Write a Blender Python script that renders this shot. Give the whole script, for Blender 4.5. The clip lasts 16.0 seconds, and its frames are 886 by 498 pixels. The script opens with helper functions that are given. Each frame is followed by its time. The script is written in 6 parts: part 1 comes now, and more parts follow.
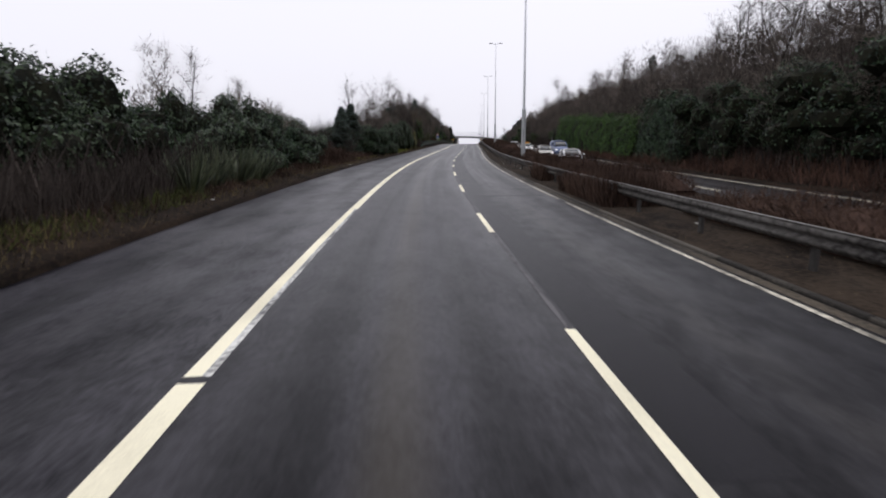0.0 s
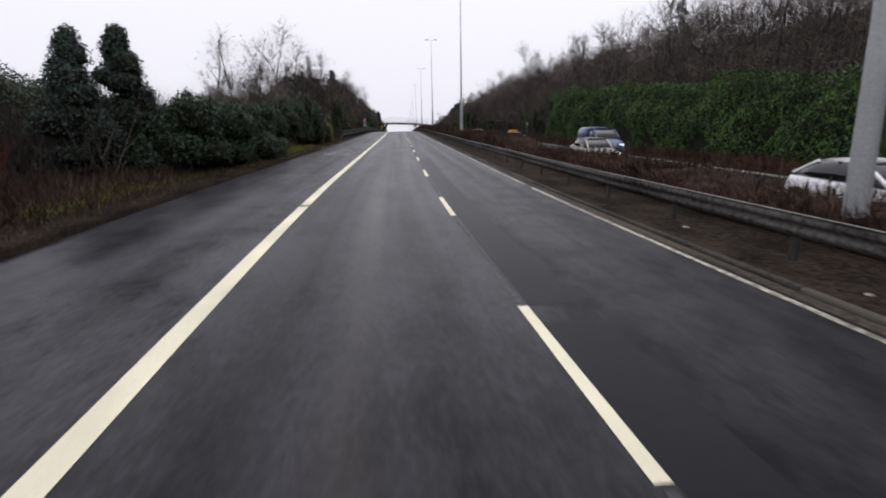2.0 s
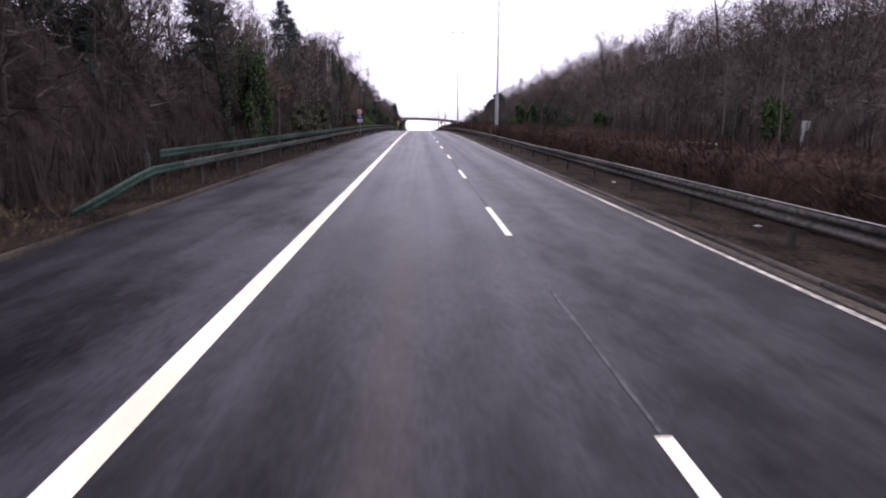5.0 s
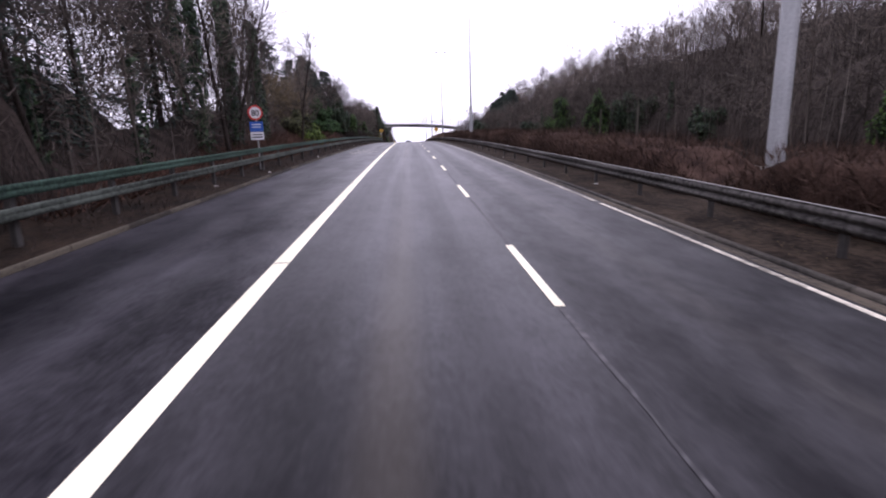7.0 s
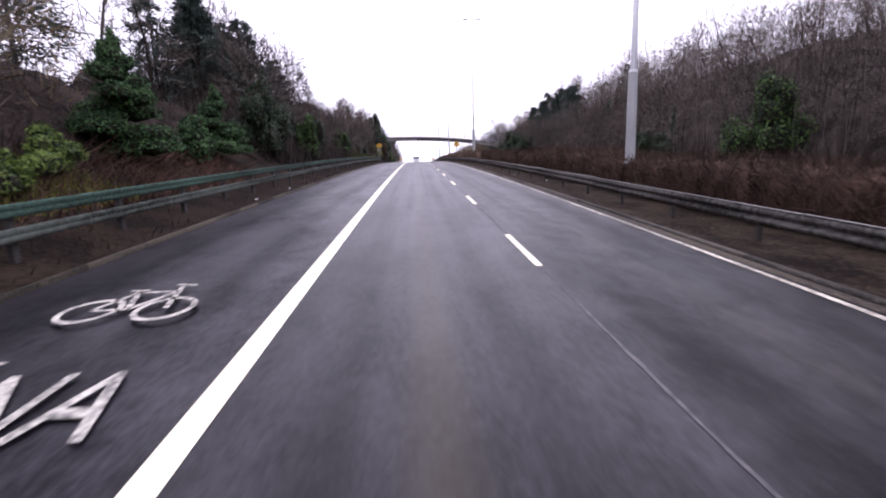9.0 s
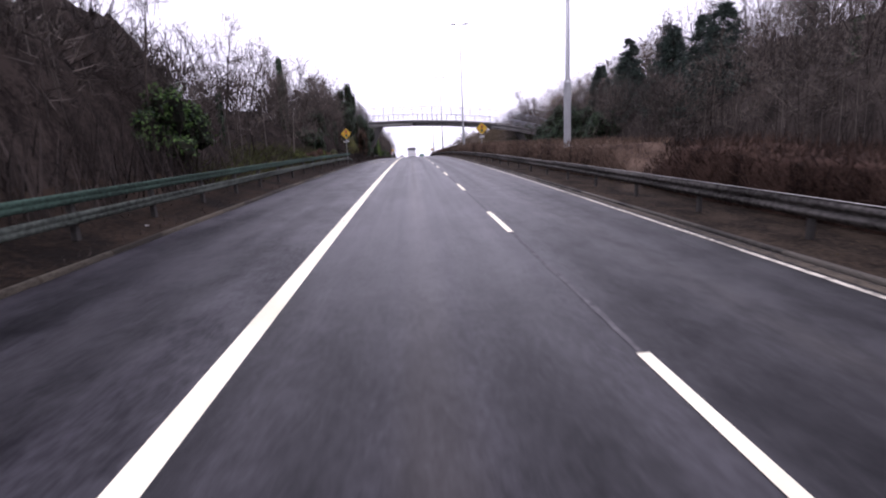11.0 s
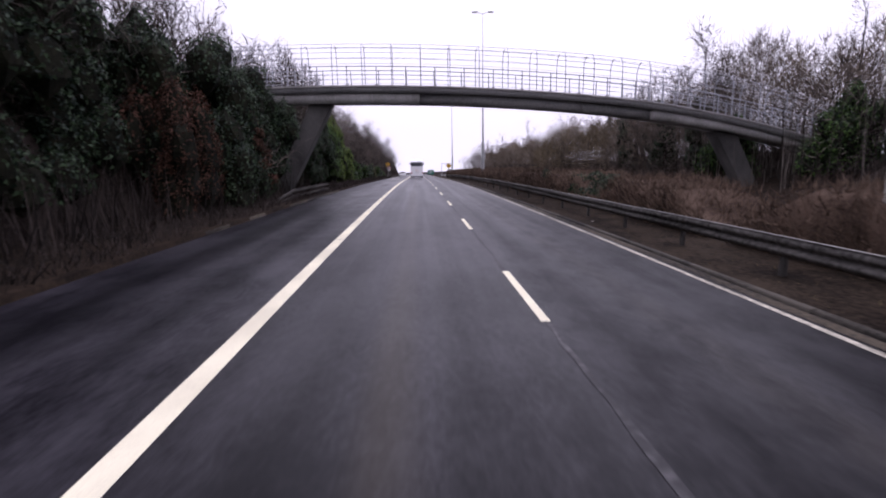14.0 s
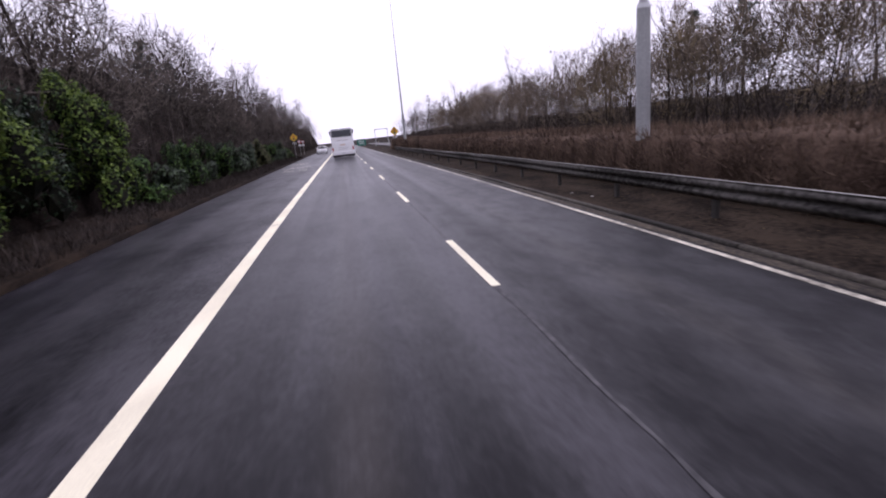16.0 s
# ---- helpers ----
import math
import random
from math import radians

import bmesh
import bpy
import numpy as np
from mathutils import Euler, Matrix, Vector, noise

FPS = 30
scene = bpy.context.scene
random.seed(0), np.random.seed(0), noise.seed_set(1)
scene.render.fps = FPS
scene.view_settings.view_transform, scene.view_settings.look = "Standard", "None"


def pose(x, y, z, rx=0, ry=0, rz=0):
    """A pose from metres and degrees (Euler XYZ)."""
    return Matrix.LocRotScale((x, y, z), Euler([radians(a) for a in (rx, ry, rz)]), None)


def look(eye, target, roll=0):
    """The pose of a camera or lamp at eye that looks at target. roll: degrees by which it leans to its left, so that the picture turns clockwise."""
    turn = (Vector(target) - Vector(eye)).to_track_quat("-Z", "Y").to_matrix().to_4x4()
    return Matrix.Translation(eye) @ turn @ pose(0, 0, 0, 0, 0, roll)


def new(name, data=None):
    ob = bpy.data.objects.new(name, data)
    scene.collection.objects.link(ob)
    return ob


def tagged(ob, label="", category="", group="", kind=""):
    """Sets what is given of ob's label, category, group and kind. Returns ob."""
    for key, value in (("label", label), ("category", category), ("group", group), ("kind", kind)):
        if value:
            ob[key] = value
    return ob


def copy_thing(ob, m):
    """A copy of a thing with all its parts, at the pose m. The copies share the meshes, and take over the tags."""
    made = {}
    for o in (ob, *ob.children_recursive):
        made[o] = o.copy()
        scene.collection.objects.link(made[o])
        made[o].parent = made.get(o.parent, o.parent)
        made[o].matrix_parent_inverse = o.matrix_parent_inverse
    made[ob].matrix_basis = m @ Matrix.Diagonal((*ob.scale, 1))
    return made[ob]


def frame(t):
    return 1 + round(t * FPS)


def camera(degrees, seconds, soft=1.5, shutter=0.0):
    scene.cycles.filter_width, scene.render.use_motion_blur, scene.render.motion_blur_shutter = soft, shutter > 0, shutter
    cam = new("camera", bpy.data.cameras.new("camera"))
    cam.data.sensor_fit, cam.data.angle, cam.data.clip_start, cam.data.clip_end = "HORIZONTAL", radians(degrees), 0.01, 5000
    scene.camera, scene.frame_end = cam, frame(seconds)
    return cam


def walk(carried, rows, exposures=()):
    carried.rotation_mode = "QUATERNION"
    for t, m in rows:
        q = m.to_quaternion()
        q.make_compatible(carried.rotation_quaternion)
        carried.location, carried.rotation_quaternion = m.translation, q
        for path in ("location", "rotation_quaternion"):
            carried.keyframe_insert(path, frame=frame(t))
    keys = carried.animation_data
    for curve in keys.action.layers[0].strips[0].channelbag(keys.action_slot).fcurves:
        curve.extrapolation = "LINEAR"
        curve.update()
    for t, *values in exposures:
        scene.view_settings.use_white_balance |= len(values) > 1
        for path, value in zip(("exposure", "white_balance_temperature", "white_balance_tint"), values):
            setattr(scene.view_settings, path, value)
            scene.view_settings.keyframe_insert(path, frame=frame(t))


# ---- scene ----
cam = camera(77.96, 16.0, soft=2.0, shutter=0.09)
# seconds, x, y, z in metres, then yaw, pitch, roll in degrees
PATH = [
    (0.0, 1.780, 6.651, 2.270, 3.26, -11.66, -0.68),
    (0.5, 0.841, 15.706, 2.221, 3.74, -10.80, -2.17),
    (1.0, 0.052, 24.253, 2.098, 3.31, -11.48, -6.01),
    (1.5, -0.565, 33.456, 2.123, 0.70, -14.37, -2.33),
    (2.0, -0.981, 42.500, 2.101, -4.24, -13.12, -0.99),
    (2.5, -1.177, 51.801, 2.056, -4.73, -11.38, -2.31),
    (3.0, -1.394, 61.112, 1.987, -2.00, -12.29, -1.03),
    (3.5, -1.516, 70.511, 1.991, -1.32, -12.68, -0.79),
    (4.0, -1.588, 79.420, 1.982, -2.57, -13.48, -0.62),
    (4.5, -1.556, 89.128, 1.958, -2.18, -15.43, -0.13),
    (5.0, -1.492, 99.034, 1.960, -2.39, -13.51, -0.10),
    (5.2, -1.509, 102.938, 1.936, -2.86, -12.06, -0.25),
    (7.3, -1.525, 144.952, 1.918, -3.07, -13.02, -1.93),
    (7.5, -1.545, 149.270, 1.885, -2.87, -12.56, -1.99),
    (8.0, -1.597, 159.795, 1.805, -2.59, -11.53, -3.03),
    (8.5, -1.697, 170.342, 1.764, -2.72, -11.34, -2.13),
    (9.0, -1.825, 180.937, 1.678, -2.55, -11.55, -1.66),
    (9.5, -1.833, 191.871, 1.548, -3.35, -13.08, -4.12),
    (10.0, -1.853, 202.136, 1.397, -2.60, -13.59, -3.18),
    (10.2, -1.834, 206.451, 1.310, -2.51, -12.71, -3.96),
    (12.3, -1.647, 253.457, 0.197, -3.07, -12.87, -0.24),
    (12.5, -1.601, 258.110, 0.100, -2.81, -12.73, -0.39),
    (13.0, -1.567, 268.660, -0.291, -2.87, -12.10, -0.42),
    (13.5, -1.468, 280.065, -0.700, -2.31, -11.38, -1.08),
    (14.0, -1.461, 290.948, -1.128, -2.53, -11.48, -0.96),
    (14.5, -1.529, 302.461, -1.590, -4.08, -12.40, -1.66),
    (15.0, -1.564, 313.879, -2.149, -3.80, -12.91, -1.36),
    (15.5, -1.547, 325.319, -2.684, -6.30, -13.84, -4.63),
    (16.0, -1.554, 336.019, -3.210, -9.12, -15.54, -5.63),
]
EXPOSURES = [(0.0, -0.48, 6200, 14), (2.5, -0.48, 6200, 14), (4.4, -0.44, 6000, 23), (5.0, 0.05, 5950, 30), (5.4, 0.10, 5950, 30), (7.4, 0.17, 5900, 30), (9.0, 0.36, 5900, 30), (10.2, 0.15, 5900, 30), (12.4, 0.08, 5900, 30), (13.0, -0.06, 5900, 30), (14.5, -0.26, 5900, 30), (16.0, -0.16, 5900, 30)]
walk(cam, [(t, pose(x, y, z, 90 + p, 0, w) @ pose(0, 0, 0, 0, 0, r)) for t, x, y, z, w, p, r in PATH], EXPOSURES)

# ---- world and light: overcast winter sky ----
world = bpy.data.worlds.new("overcast_sky")
scene.world = world
world.use_nodes = True
wn = world.node_tree.nodes
wl = world.node_tree.links
sky = wn.new("ShaderNodeTexSky")
sky.sky_type = "NISHITA"
sky.sun_disc = False
sky.sun_elevation, sky.sun_rotation = radians(70), radians(27)
sky.air_density, sky.dust_density, sky.ozone_density = 1.0, 6.0, 1.0
pale = wn.new("ShaderNodeHueSaturation")
pale.inputs["Saturation"].default_value = 0.10
wl.new(sky.outputs[0], pale.inputs["Color"])
cloud = wn.new("ShaderNodeMixRGB")
cloud.inputs["Fac"].default_value = 0.8
cloud.inputs["Color2"].default_value = (8.8, 8.66, 8.9, 1)
wl.new(pale.outputs[0], cloud.inputs["Color1"])
wl.new(cloud.outputs[0], wn["Background"].inputs["Color"])
wn["Background"].inputs["Strength"].default_value = 0.17
sun = new("sun", bpy.data.lights.new("sun", "SUN"))
sun.data.energy, sun.data.angle, sun.data.color = 0.5, radians(40), (1.0, 0.97, 0.93)
sun.matrix_world = look((0, 0, 50), (-8, -16, 0))

# ---- the line of the road ----
BEND, BEND_END = 0.0020210, 64.43        # 1/radius and end of the right-hand bend
SAG, CREST, KNEE = 3.43e-5, 2.742e-4, 142.84
DROP = -0.50                             # the opposite carriageway lies lower
LEFT_LINE, RIGHT_LINE = -3.443, 2.871


def height(s):
    d = max(s - KNEE, 0)
    return 0.5 * SAG * max(KNEE - s, 0) ** 2 - 0.5 * CREST * min(d, 220) ** 2 - CREST * 220 * max(d - 220, 0)


def heading(s):
    return BEND * max(BEND_END - s, 0)


def at(s, lat, h=0.0):
    """The place s metres along the lane line, lat metres to its right and h metres over the road."""
    u = max(BEND_END - s, 0)
    th = BEND * u
    x = BEND * u * u / 2 * (1 - th * th / 12)
    y = BEND_END - u * (1 - th * th / 6) if u > 0 else s
    return Vector((x + lat * math.cos(th), y + lat * math.sin(th), height(s) + h))


def stand(s, lat, h=0.0, turn=0.0, size=1.0):
    """A pose on the road's line: y ahead along it."""
    return Matrix.Translation(at(s, lat, h)) @ Matrix.Rotation(heading(s) + radians(turn), 4, "Z") @ Matrix.Scale(size, 4)


def bank(s, lat):
    """Height of the ground over the road's level beside the carriageways."""
    wob = 0.10 * noise.noise(Vector((s * 0.15, lat * 0.3, 3.1)))
    if lat < -7.31:
        d = -7.2 - lat
        rise = 0.10 + 0.05 * min(d, 3)
        a = min(max((s - 150) / 50, 0), 1) * min(max((300 - s) / 30, 0), 1)
        rise += a * 2.6 * min(max((d - 1.0) / 5.2, 0), 1)
        b = min(max((70 - s) / 40, 0), 1)
        rise += b * 0.5 * min(d / 6, 1)
        return rise + wob * min(d, 1.5)
    if lat > 15.4:
        d = lat - 15.4
        a = 1 - 0.8 * min(max((s - 285) / 60, 0), 1)
        rise = 0.10 + a * (0.38 * min(max(d - 1.5, 0), 24) + 0.1 * min(max(d - 25, 0), 60))
        return rise + DROP + wob * min(d, 1.5) * 2
    if 3.42 <= lat <= 8.02:
        return 0.03 + DROP * min(max((lat - 6.2) / 1.8, 0), 1) + wob * 0.5 * min(lat - 3.4, 8.05 - lat)
    return -0.06 + (DROP if lat > 8 else 0)


# ---- mesh helpers ----
def link_mesh(name, bm, material, parent=None, label="", smooth=False):
    me = bpy.data.meshes.new(name)
    bm.to_mesh(me)
    bm.free()
    return link_data(name, me, material, parent, label, smooth)


def link_data(name, me, material, parent=None, label="", smooth=False):
    ob = new(name, me)
    if material:
        me.materials.append(material)
    if smooth:
        me.polygons.foreach_set("use_smooth", [True] * len(me.polygons))
    if parent:
        ob.parent = parent
    if label:
        tagged(ob, label)
    return ob


def part(name, bm, material, parent, label="", smooth=False):
    return link_mesh(name, bm, material, parent, label, smooth)


def thing(name, m, label, category, group=""):
    ob = new(name)
    ob.empty_display_size = 0.2
    ob.matrix_world = m
    return tagged(ob, label, category, group)


def array_mesh(name, verts, faces):
    """A mesh from numpy arrays; faces all have the same number of corners."""
    verts, faces = np.asarray(verts, np.float32), np.asarray(faces, np.int32)
    me = bpy.data.meshes.new(name)
    n, c = faces.shape
    me.vertices.add(len(verts))
    me.vertices.foreach_set("co", verts.ravel())
    me.loops.add(n * c)
    me.loops.foreach_set("vertex_index", faces.ravel())
    me.polygons.add(n)
    me.polygons.foreach_set("loop_start", np.arange(n, dtype=np.int32) * c)
    me.update(calc_edges=True)
    return me


def box(bm, x0, x1, y0, y1, z0, z1, bevel=0.0):
    made = bmesh.ops.create_cube(bm, size=1)["verts"]
    bmesh.ops.scale(bm, vec=(x1 - x0, y1 - y0, z1 - z0), verts=made)
    bmesh.ops.translate(bm, vec=((x0 + x1) / 2, (y0 + y1) / 2, (z0 + z1) / 2), verts=made)
    if bevel:
        edges = list({e for v in made for e in v.link_edges})
        bmesh.ops.bevel(bm, geom=edges, offset=bevel, segments=2, profile=0.6, affect="EDGES")
    return bm


def boxed(*a, **k):
    return box(bmesh.new(), *a, **k)


def rod(bm, a, b, r0, r1=None, sides=8):
    a, b = Vector(a), Vector(b)
    m = Matrix.Translation((a + b) / 2) @ (b - a).to_track_quat("Z", "Y").to_matrix().to_4x4()
    bmesh.ops.create_cone(bm, cap_ends=True, segments=sides, radius1=r0, radius2=r0 if r1 is None else r1, depth=(b - a).length, matrix=m)
    return bm


def tube(pts, r, sides=6):
    """One bent tube through the points, closed at its ends."""
    bm = bmesh.new()
    pts = [Vector(p) for p in pts]
    rings = []
    for i, p in enumerate(pts):
        d = (pts[min(i + 1, len(pts) - 1)] - pts[max(i - 1, 0)]).normalized()
        u = d.cross(Vector((0, 0, 1)) if abs(d.z) < 0.8 else Vector((1, 0, 0))).normalized()
        if rings:
            u = (last - d * last.dot(d)).normalized()
        last, w = u, d.cross(u)
        rings.append([bm.verts.new(p + (u * math.cos(6.2832 * k / sides) + w * math.sin(6.2832 * k / sides)) * r) for k in range(sides)])
    for a, b in zip(rings, rings[1:]):
        for k in range(sides):
            bm.faces.new((a[k], a[(k + 1) % sides], b[(k + 1) % sides], b[k]))
    bm.faces.new(list(reversed(rings[0])))
    bm.faces.new(rings[-1])
    return bm


def ribbon(name, rows, lats, heights, material, parent=None, s_shift=0.0):
    """A sheet along the road: a strip of quads through the given s, lat and heights."""
    verts, faces = [], []
    n = len(lats)
    for s in rows:
        for lat, h in zip(lats, heights):
            verts.append(at(s, lat, h(s, lat) if callable(h) else h))
    for i in range(len(rows) - 1):
        for j in range(n - 1):
            a = i * n + j
            faces.append((a, a + 1, a + n + 1, a + n))
    me = array_mesh(name, verts, faces)
    flat = np.array([(lat, s) for s in rows for lat in lats], np.float32)
    me.uv_layers.new(name="along").data.foreach_set("uv", flat[np.array(faces).ravel()].ravel())
    return link_data(name, me, material, parent)


def steps(a, b, d):
    return list(np.linspace(a, b, max(2, int(round(abs(b - a) / d)) + 1)))


# ---- materials ----
def material(name, base, rough=0.8, metal=0.0):
    m = bpy.data.materials.new(name)
    m.use_nodes = True
    b = m.node_tree.nodes["Principled BSDF"]
    b.inputs["Base Color"].default_value = (*base, 1)
    b.inputs["Roughness"].default_value = rough
    b.inputs["Metallic"].default_value = metal
    return m


def varied(name, dark, light, scale=4.0, stretch=(1, 1, 1), rough=(0.7, 0.9), bump=0.0, bump_scale=40.0, fine=0.35, metal=0.0, island=0.0, coords="Object", random=0.0, spec=0.5):
    """A material whose colour wanders between two tones at two scales, with fine relief."""
    m = bpy.data.materials.new(name)
    m.use_nodes = True
    n, l = m.node_tree.nodes, m.node_tree.links
    b = n["Principled BSDF"]
    b.inputs["Metallic"].default_value = metal
    b.inputs["Specular IOR Level"].default_value = spec
    tc, mp = n.new("ShaderNodeTexCoord"), n.new("ShaderNodeMapping")
    mp.inputs["Scale"].default_value = stretch
    l.new(tc.outputs[coords], mp.inputs["Vector"])
    big, small = n.new("ShaderNodeTexNoise"), n.new("ShaderNodeTexNoise")
    big.inputs["Scale"].default_value, big.inputs["Detail"].default_value = scale, 6
    small.inputs["Scale"].default_value, small.inputs["Detail"].default_value = bump_scale, 4
    l.new(mp.outputs[0], big.inputs["Vector"])
    l.new(tc.outputs[coords], small.inputs["Vector"])
    mix = n.new("ShaderNodeMath")
    mix.operation = "MULTIPLY_ADD"
    l.new(small.outputs["Fac"], mix.inputs[0])
    mix.inputs[1].default_value = fine
    l.new(big.outputs["Fac"], mix.inputs[2])
    value = mix.outputs[0]
    offset = 0.5 * fine
    for amount, node, out in ((island, "ShaderNodeNewGeometry", "Random Per Island"), (random, "ShaderNodeObjectInfo", "Random")):
        if amount:
            src, add = n.new(node), n.new("ShaderNodeMath")
            add.operation = "MULTIPLY_ADD"
            l.new(src.outputs[out], add.inputs[0])
            add.inputs[1].default_value = amount
            l.new(value, add.inputs[2])
            value = add.outputs[0]
            offset += amount / 2
    ramp = n.new("ShaderNodeMapRange")
    ramp.inputs["From Min"].default_value, ramp.inputs["From Max"].default_value = 0.32 + offset, 0.68 + offset
    l.new(value, ramp.inputs["Value"])
    tone = n.new("ShaderNodeMixRGB")
    tone.inputs["Color1"].default_value, tone.inputs["Color2"].default_value = (*dark, 1), (*light, 1)
    l.new(ramp.outputs[0], tone.inputs["Fac"])
    l.new(tone.outputs[0], b.inputs["Base Color"])
    r = n.new("ShaderNodeMapRange")
    r.inputs["To Min"].default_value, r.inputs["To Max"].default_value = rough
    l.new(big.outputs["Fac"], r.inputs["Value"])
    l.new(r.outputs[0], b.inputs["Roughness"])
    if bump:
        bp = n.new("ShaderNodeBump")
        bp.inputs["Strength"].default_value, bp.inputs["Distance"].default_value = bump, 0.02
        l.new(small.outputs["Fac"], bp.inputs["Height"])
        l.new(bp.outputs[0], b.inputs["Normal"])
    return m


def asphalt(name, dark, light, centres, streak=(1.5, 0.02), patch=(0.8, 0.22), spec=0.22, oil=(0.060, 0.053, 0.045), outer=None, uneven=1.0):
    """Worn asphalt: long streaks, patches and grit, wheel tracks and a dusty strip in each lane's middle (u: metres across, v: along)."""
    m = bpy.data.materials.new(name)
    m.use_nodes = True
    n, l = m.node_tree.nodes, m.node_tree.links
    b = n["Principled BSDF"]
    tc = n.new("ShaderNodeTexCoord")

    def cloud_of(scale, detail, coords="UV", k=1.0):
        mp, t = n.new("ShaderNodeMapping"), n.new("ShaderNodeTexNoise")
        mp.inputs["Scale"].default_value = (*scale, 1) if len(scale) == 2 else scale
        t.inputs["Scale"].default_value, t.inputs["Detail"].default_value = k, detail
        t.inputs["Roughness"].default_value = 0.6
        l.new(tc.outputs[coords], mp.inputs["Vector"])
        l.new(mp.outputs[0], t.inputs["Vector"])
        return t.outputs["Fac"]

    def calc(op, a, c, d=None):
        x = n.new("ShaderNodeMath")
        x.operation = op
        for i, q in enumerate((a, c, d)):
            if q is None:
                continue
            if isinstance(q, (int, float)):
                x.inputs[i].default_value = q
            else:
                l.new(q, x.inputs[i])
        return x.outputs[0]

    def ramp(v, a, c, lo, hi):
        x = n.new("ShaderNodeMapRange")
        x.interpolation_type = "SMOOTHSTEP"
        for key, q in (("From Min", a), ("From Max", c), ("To Min", lo), ("To Max", hi)):
            x.inputs[key].default_value = q
        l.new(v, x.inputs["Value"])
        return x.outputs[0]

    def blend(fac, c1, c2):
        x = n.new("ShaderNodeMixRGB")
        l.new(fac, x.inputs["Fac"])
        for i, q in (("Color1", c1), ("Color2", c2)):
            if isinstance(q, tuple):
                x.inputs[i].default_value = (*q, 1)
            else:
                l.new(q, x.inputs[i])
        return x.outputs[0]

    long_, blot, grit, wide = cloud_of(streak, 5), cloud_of(patch, 7), cloud_of((1, 1, 1), 3, "Object", 75), cloud_of((0.35, 0.05), 3)
    mottle, grain = cloud_of((2.6, 1.1), 6), cloud_of((16, 5), 3)
    v = calc("MULTIPLY_ADD", long_, 0.8, calc("MULTIPLY_ADD", blot, 0.7, calc("MULTIPLY_ADD", mottle, 0.35, calc("MULTIPLY_ADD", grain, 0.55, calc("MULTIPLY", grit, 0.6)))))
    tone = blend(ramp(v, 1.30, 1.88, 0, 1), dark, light)
    gloss = calc("MULTIPLY", ramp(calc("MULTIPLY_ADD", grain, 0.5, calc("MULTIPLY_ADD", mottle, 0.6, blot)), 0.75, 1.40, 1 - 0.38 * uneven, 1 + 0.30 * uneven), ramp(long_, 0.3, 0.7, 0.82, 1.15))
    sep = n.new("ShaderNodeSeparateXYZ")
    l.new(tc.outputs["UV"], sep.inputs[0])
    for c in centres:
        off = calc("ABSOLUTE", calc("SUBTRACT", sep.outputs[0], c), 0)
        track = calc("ABSOLUTE", calc("SUBTRACT", off, 0.78), 0)
        worn = calc("MULTIPLY", ramp(track, 0.05, 0.42, 0.55, 0.0), ramp(wide, 0.3, 0.6, 0.4, 1.0))
        tone = blend(worn, tone, tuple(0.62 * q for q in dark))
        gloss = calc("MULTIPLY", gloss, calc("MULTIPLY_ADD", worn, -0.55, 1.0))
        tone = blend(calc("MULTIPLY", ramp(off, 0.02, 0.38, 0.75, 0.0), ramp(wide, 0.35, 0.65, 0.25, 1.0)), tone, oil)
    if outer:
        side = calc("MULTIPLY", ramp(sep.outputs[0], -0.15, 0.35, 0.0, 1.0), ramp(mottle, 0.35, 0.62, 0.95, 0.55))
        tone = blend(side, tone, outer)
        gloss = calc("MULTIPLY", gloss, calc("MULTIPLY_ADD", side, -0.5, 1.0))
    l.new(tone, b.inputs["Base Color"])
    l.new(calc("MULTIPLY", gloss, spec), b.inputs["Specular IOR Level"])
    l.new(ramp(long_, 0.3, 0.7, 0.34, 0.44), b.inputs["Roughness"])
    bp = n.new("ShaderNodeBump")
    bp.inputs["Strength"].default_value, bp.inputs["Distance"].default_value = 0.25, 0.006
    l.new(grit, bp.inputs["Height"])
    l.new(bp.outputs[0], b.inputs["Normal"])
    return m


M_ASPHALT = asphalt("asphalt", (0.0045, 0.0040, 0.0056), (0.026, 0.0236, 0.0302), (-1.72, 1.43), spec=0.22, oil=(0.038, 0.032, 0.024), outer=(0.0042, 0.0036, 0.0052))
M_BUSLANE = asphalt("bus_lane_asphalt", (0.0055, 0.0050, 0.0072), (0.034, 0.0312, 0.0395), (-5.35,), (0.9, 0.06), (0.7, 0.35), 0.22, (0.026, 0.024, 0.028), uneven=1.9)
M_FARROAD = asphalt("far_asphalt", (0.018, 0.017, 0.018), (0.042, 0.039, 0.041), (10.1, 13.3), spec=0.08)
M_PAINT = varied("white_road_paint", (0.70, 0.65, 0.475), (0.92, 0.865, 0.64), 1.2, (1, 0.5, 1), (0.5, 0.75), 0.3, 60, 0.7)
M_WORN = varied("worn_road_paint", (0.10, 0.10, 0.10), (0.74, 0.73, 0.68), 2.2, (3, 0.35, 1), (0.5, 0.75), 0.4, 14, 1.1)
M_WORDS = varied("worn_white_letters", (0.13, 0.125, 0.11), (0.60, 0.575, 0.49), 3.0, (1, 0.6, 1), (0.5, 0.75), 0.3, 12, 1.0)
M_SEAM = varied("joint_sealant", (0.022, 0.021, 0.023), (0.105, 0.100, 0.103), 0.5, (1, 0.5, 1), (0.5, 0.8), 0.3, 8, 0.9, spec=0.3)
M_TAR = varied("tar_patch", (0.004, 0.0036, 0.005), (0.014, 0.0125, 0.016), 0.9, (1, 0.25, 1), (0.36, 0.46), 0.2, 60, spec=0.10)
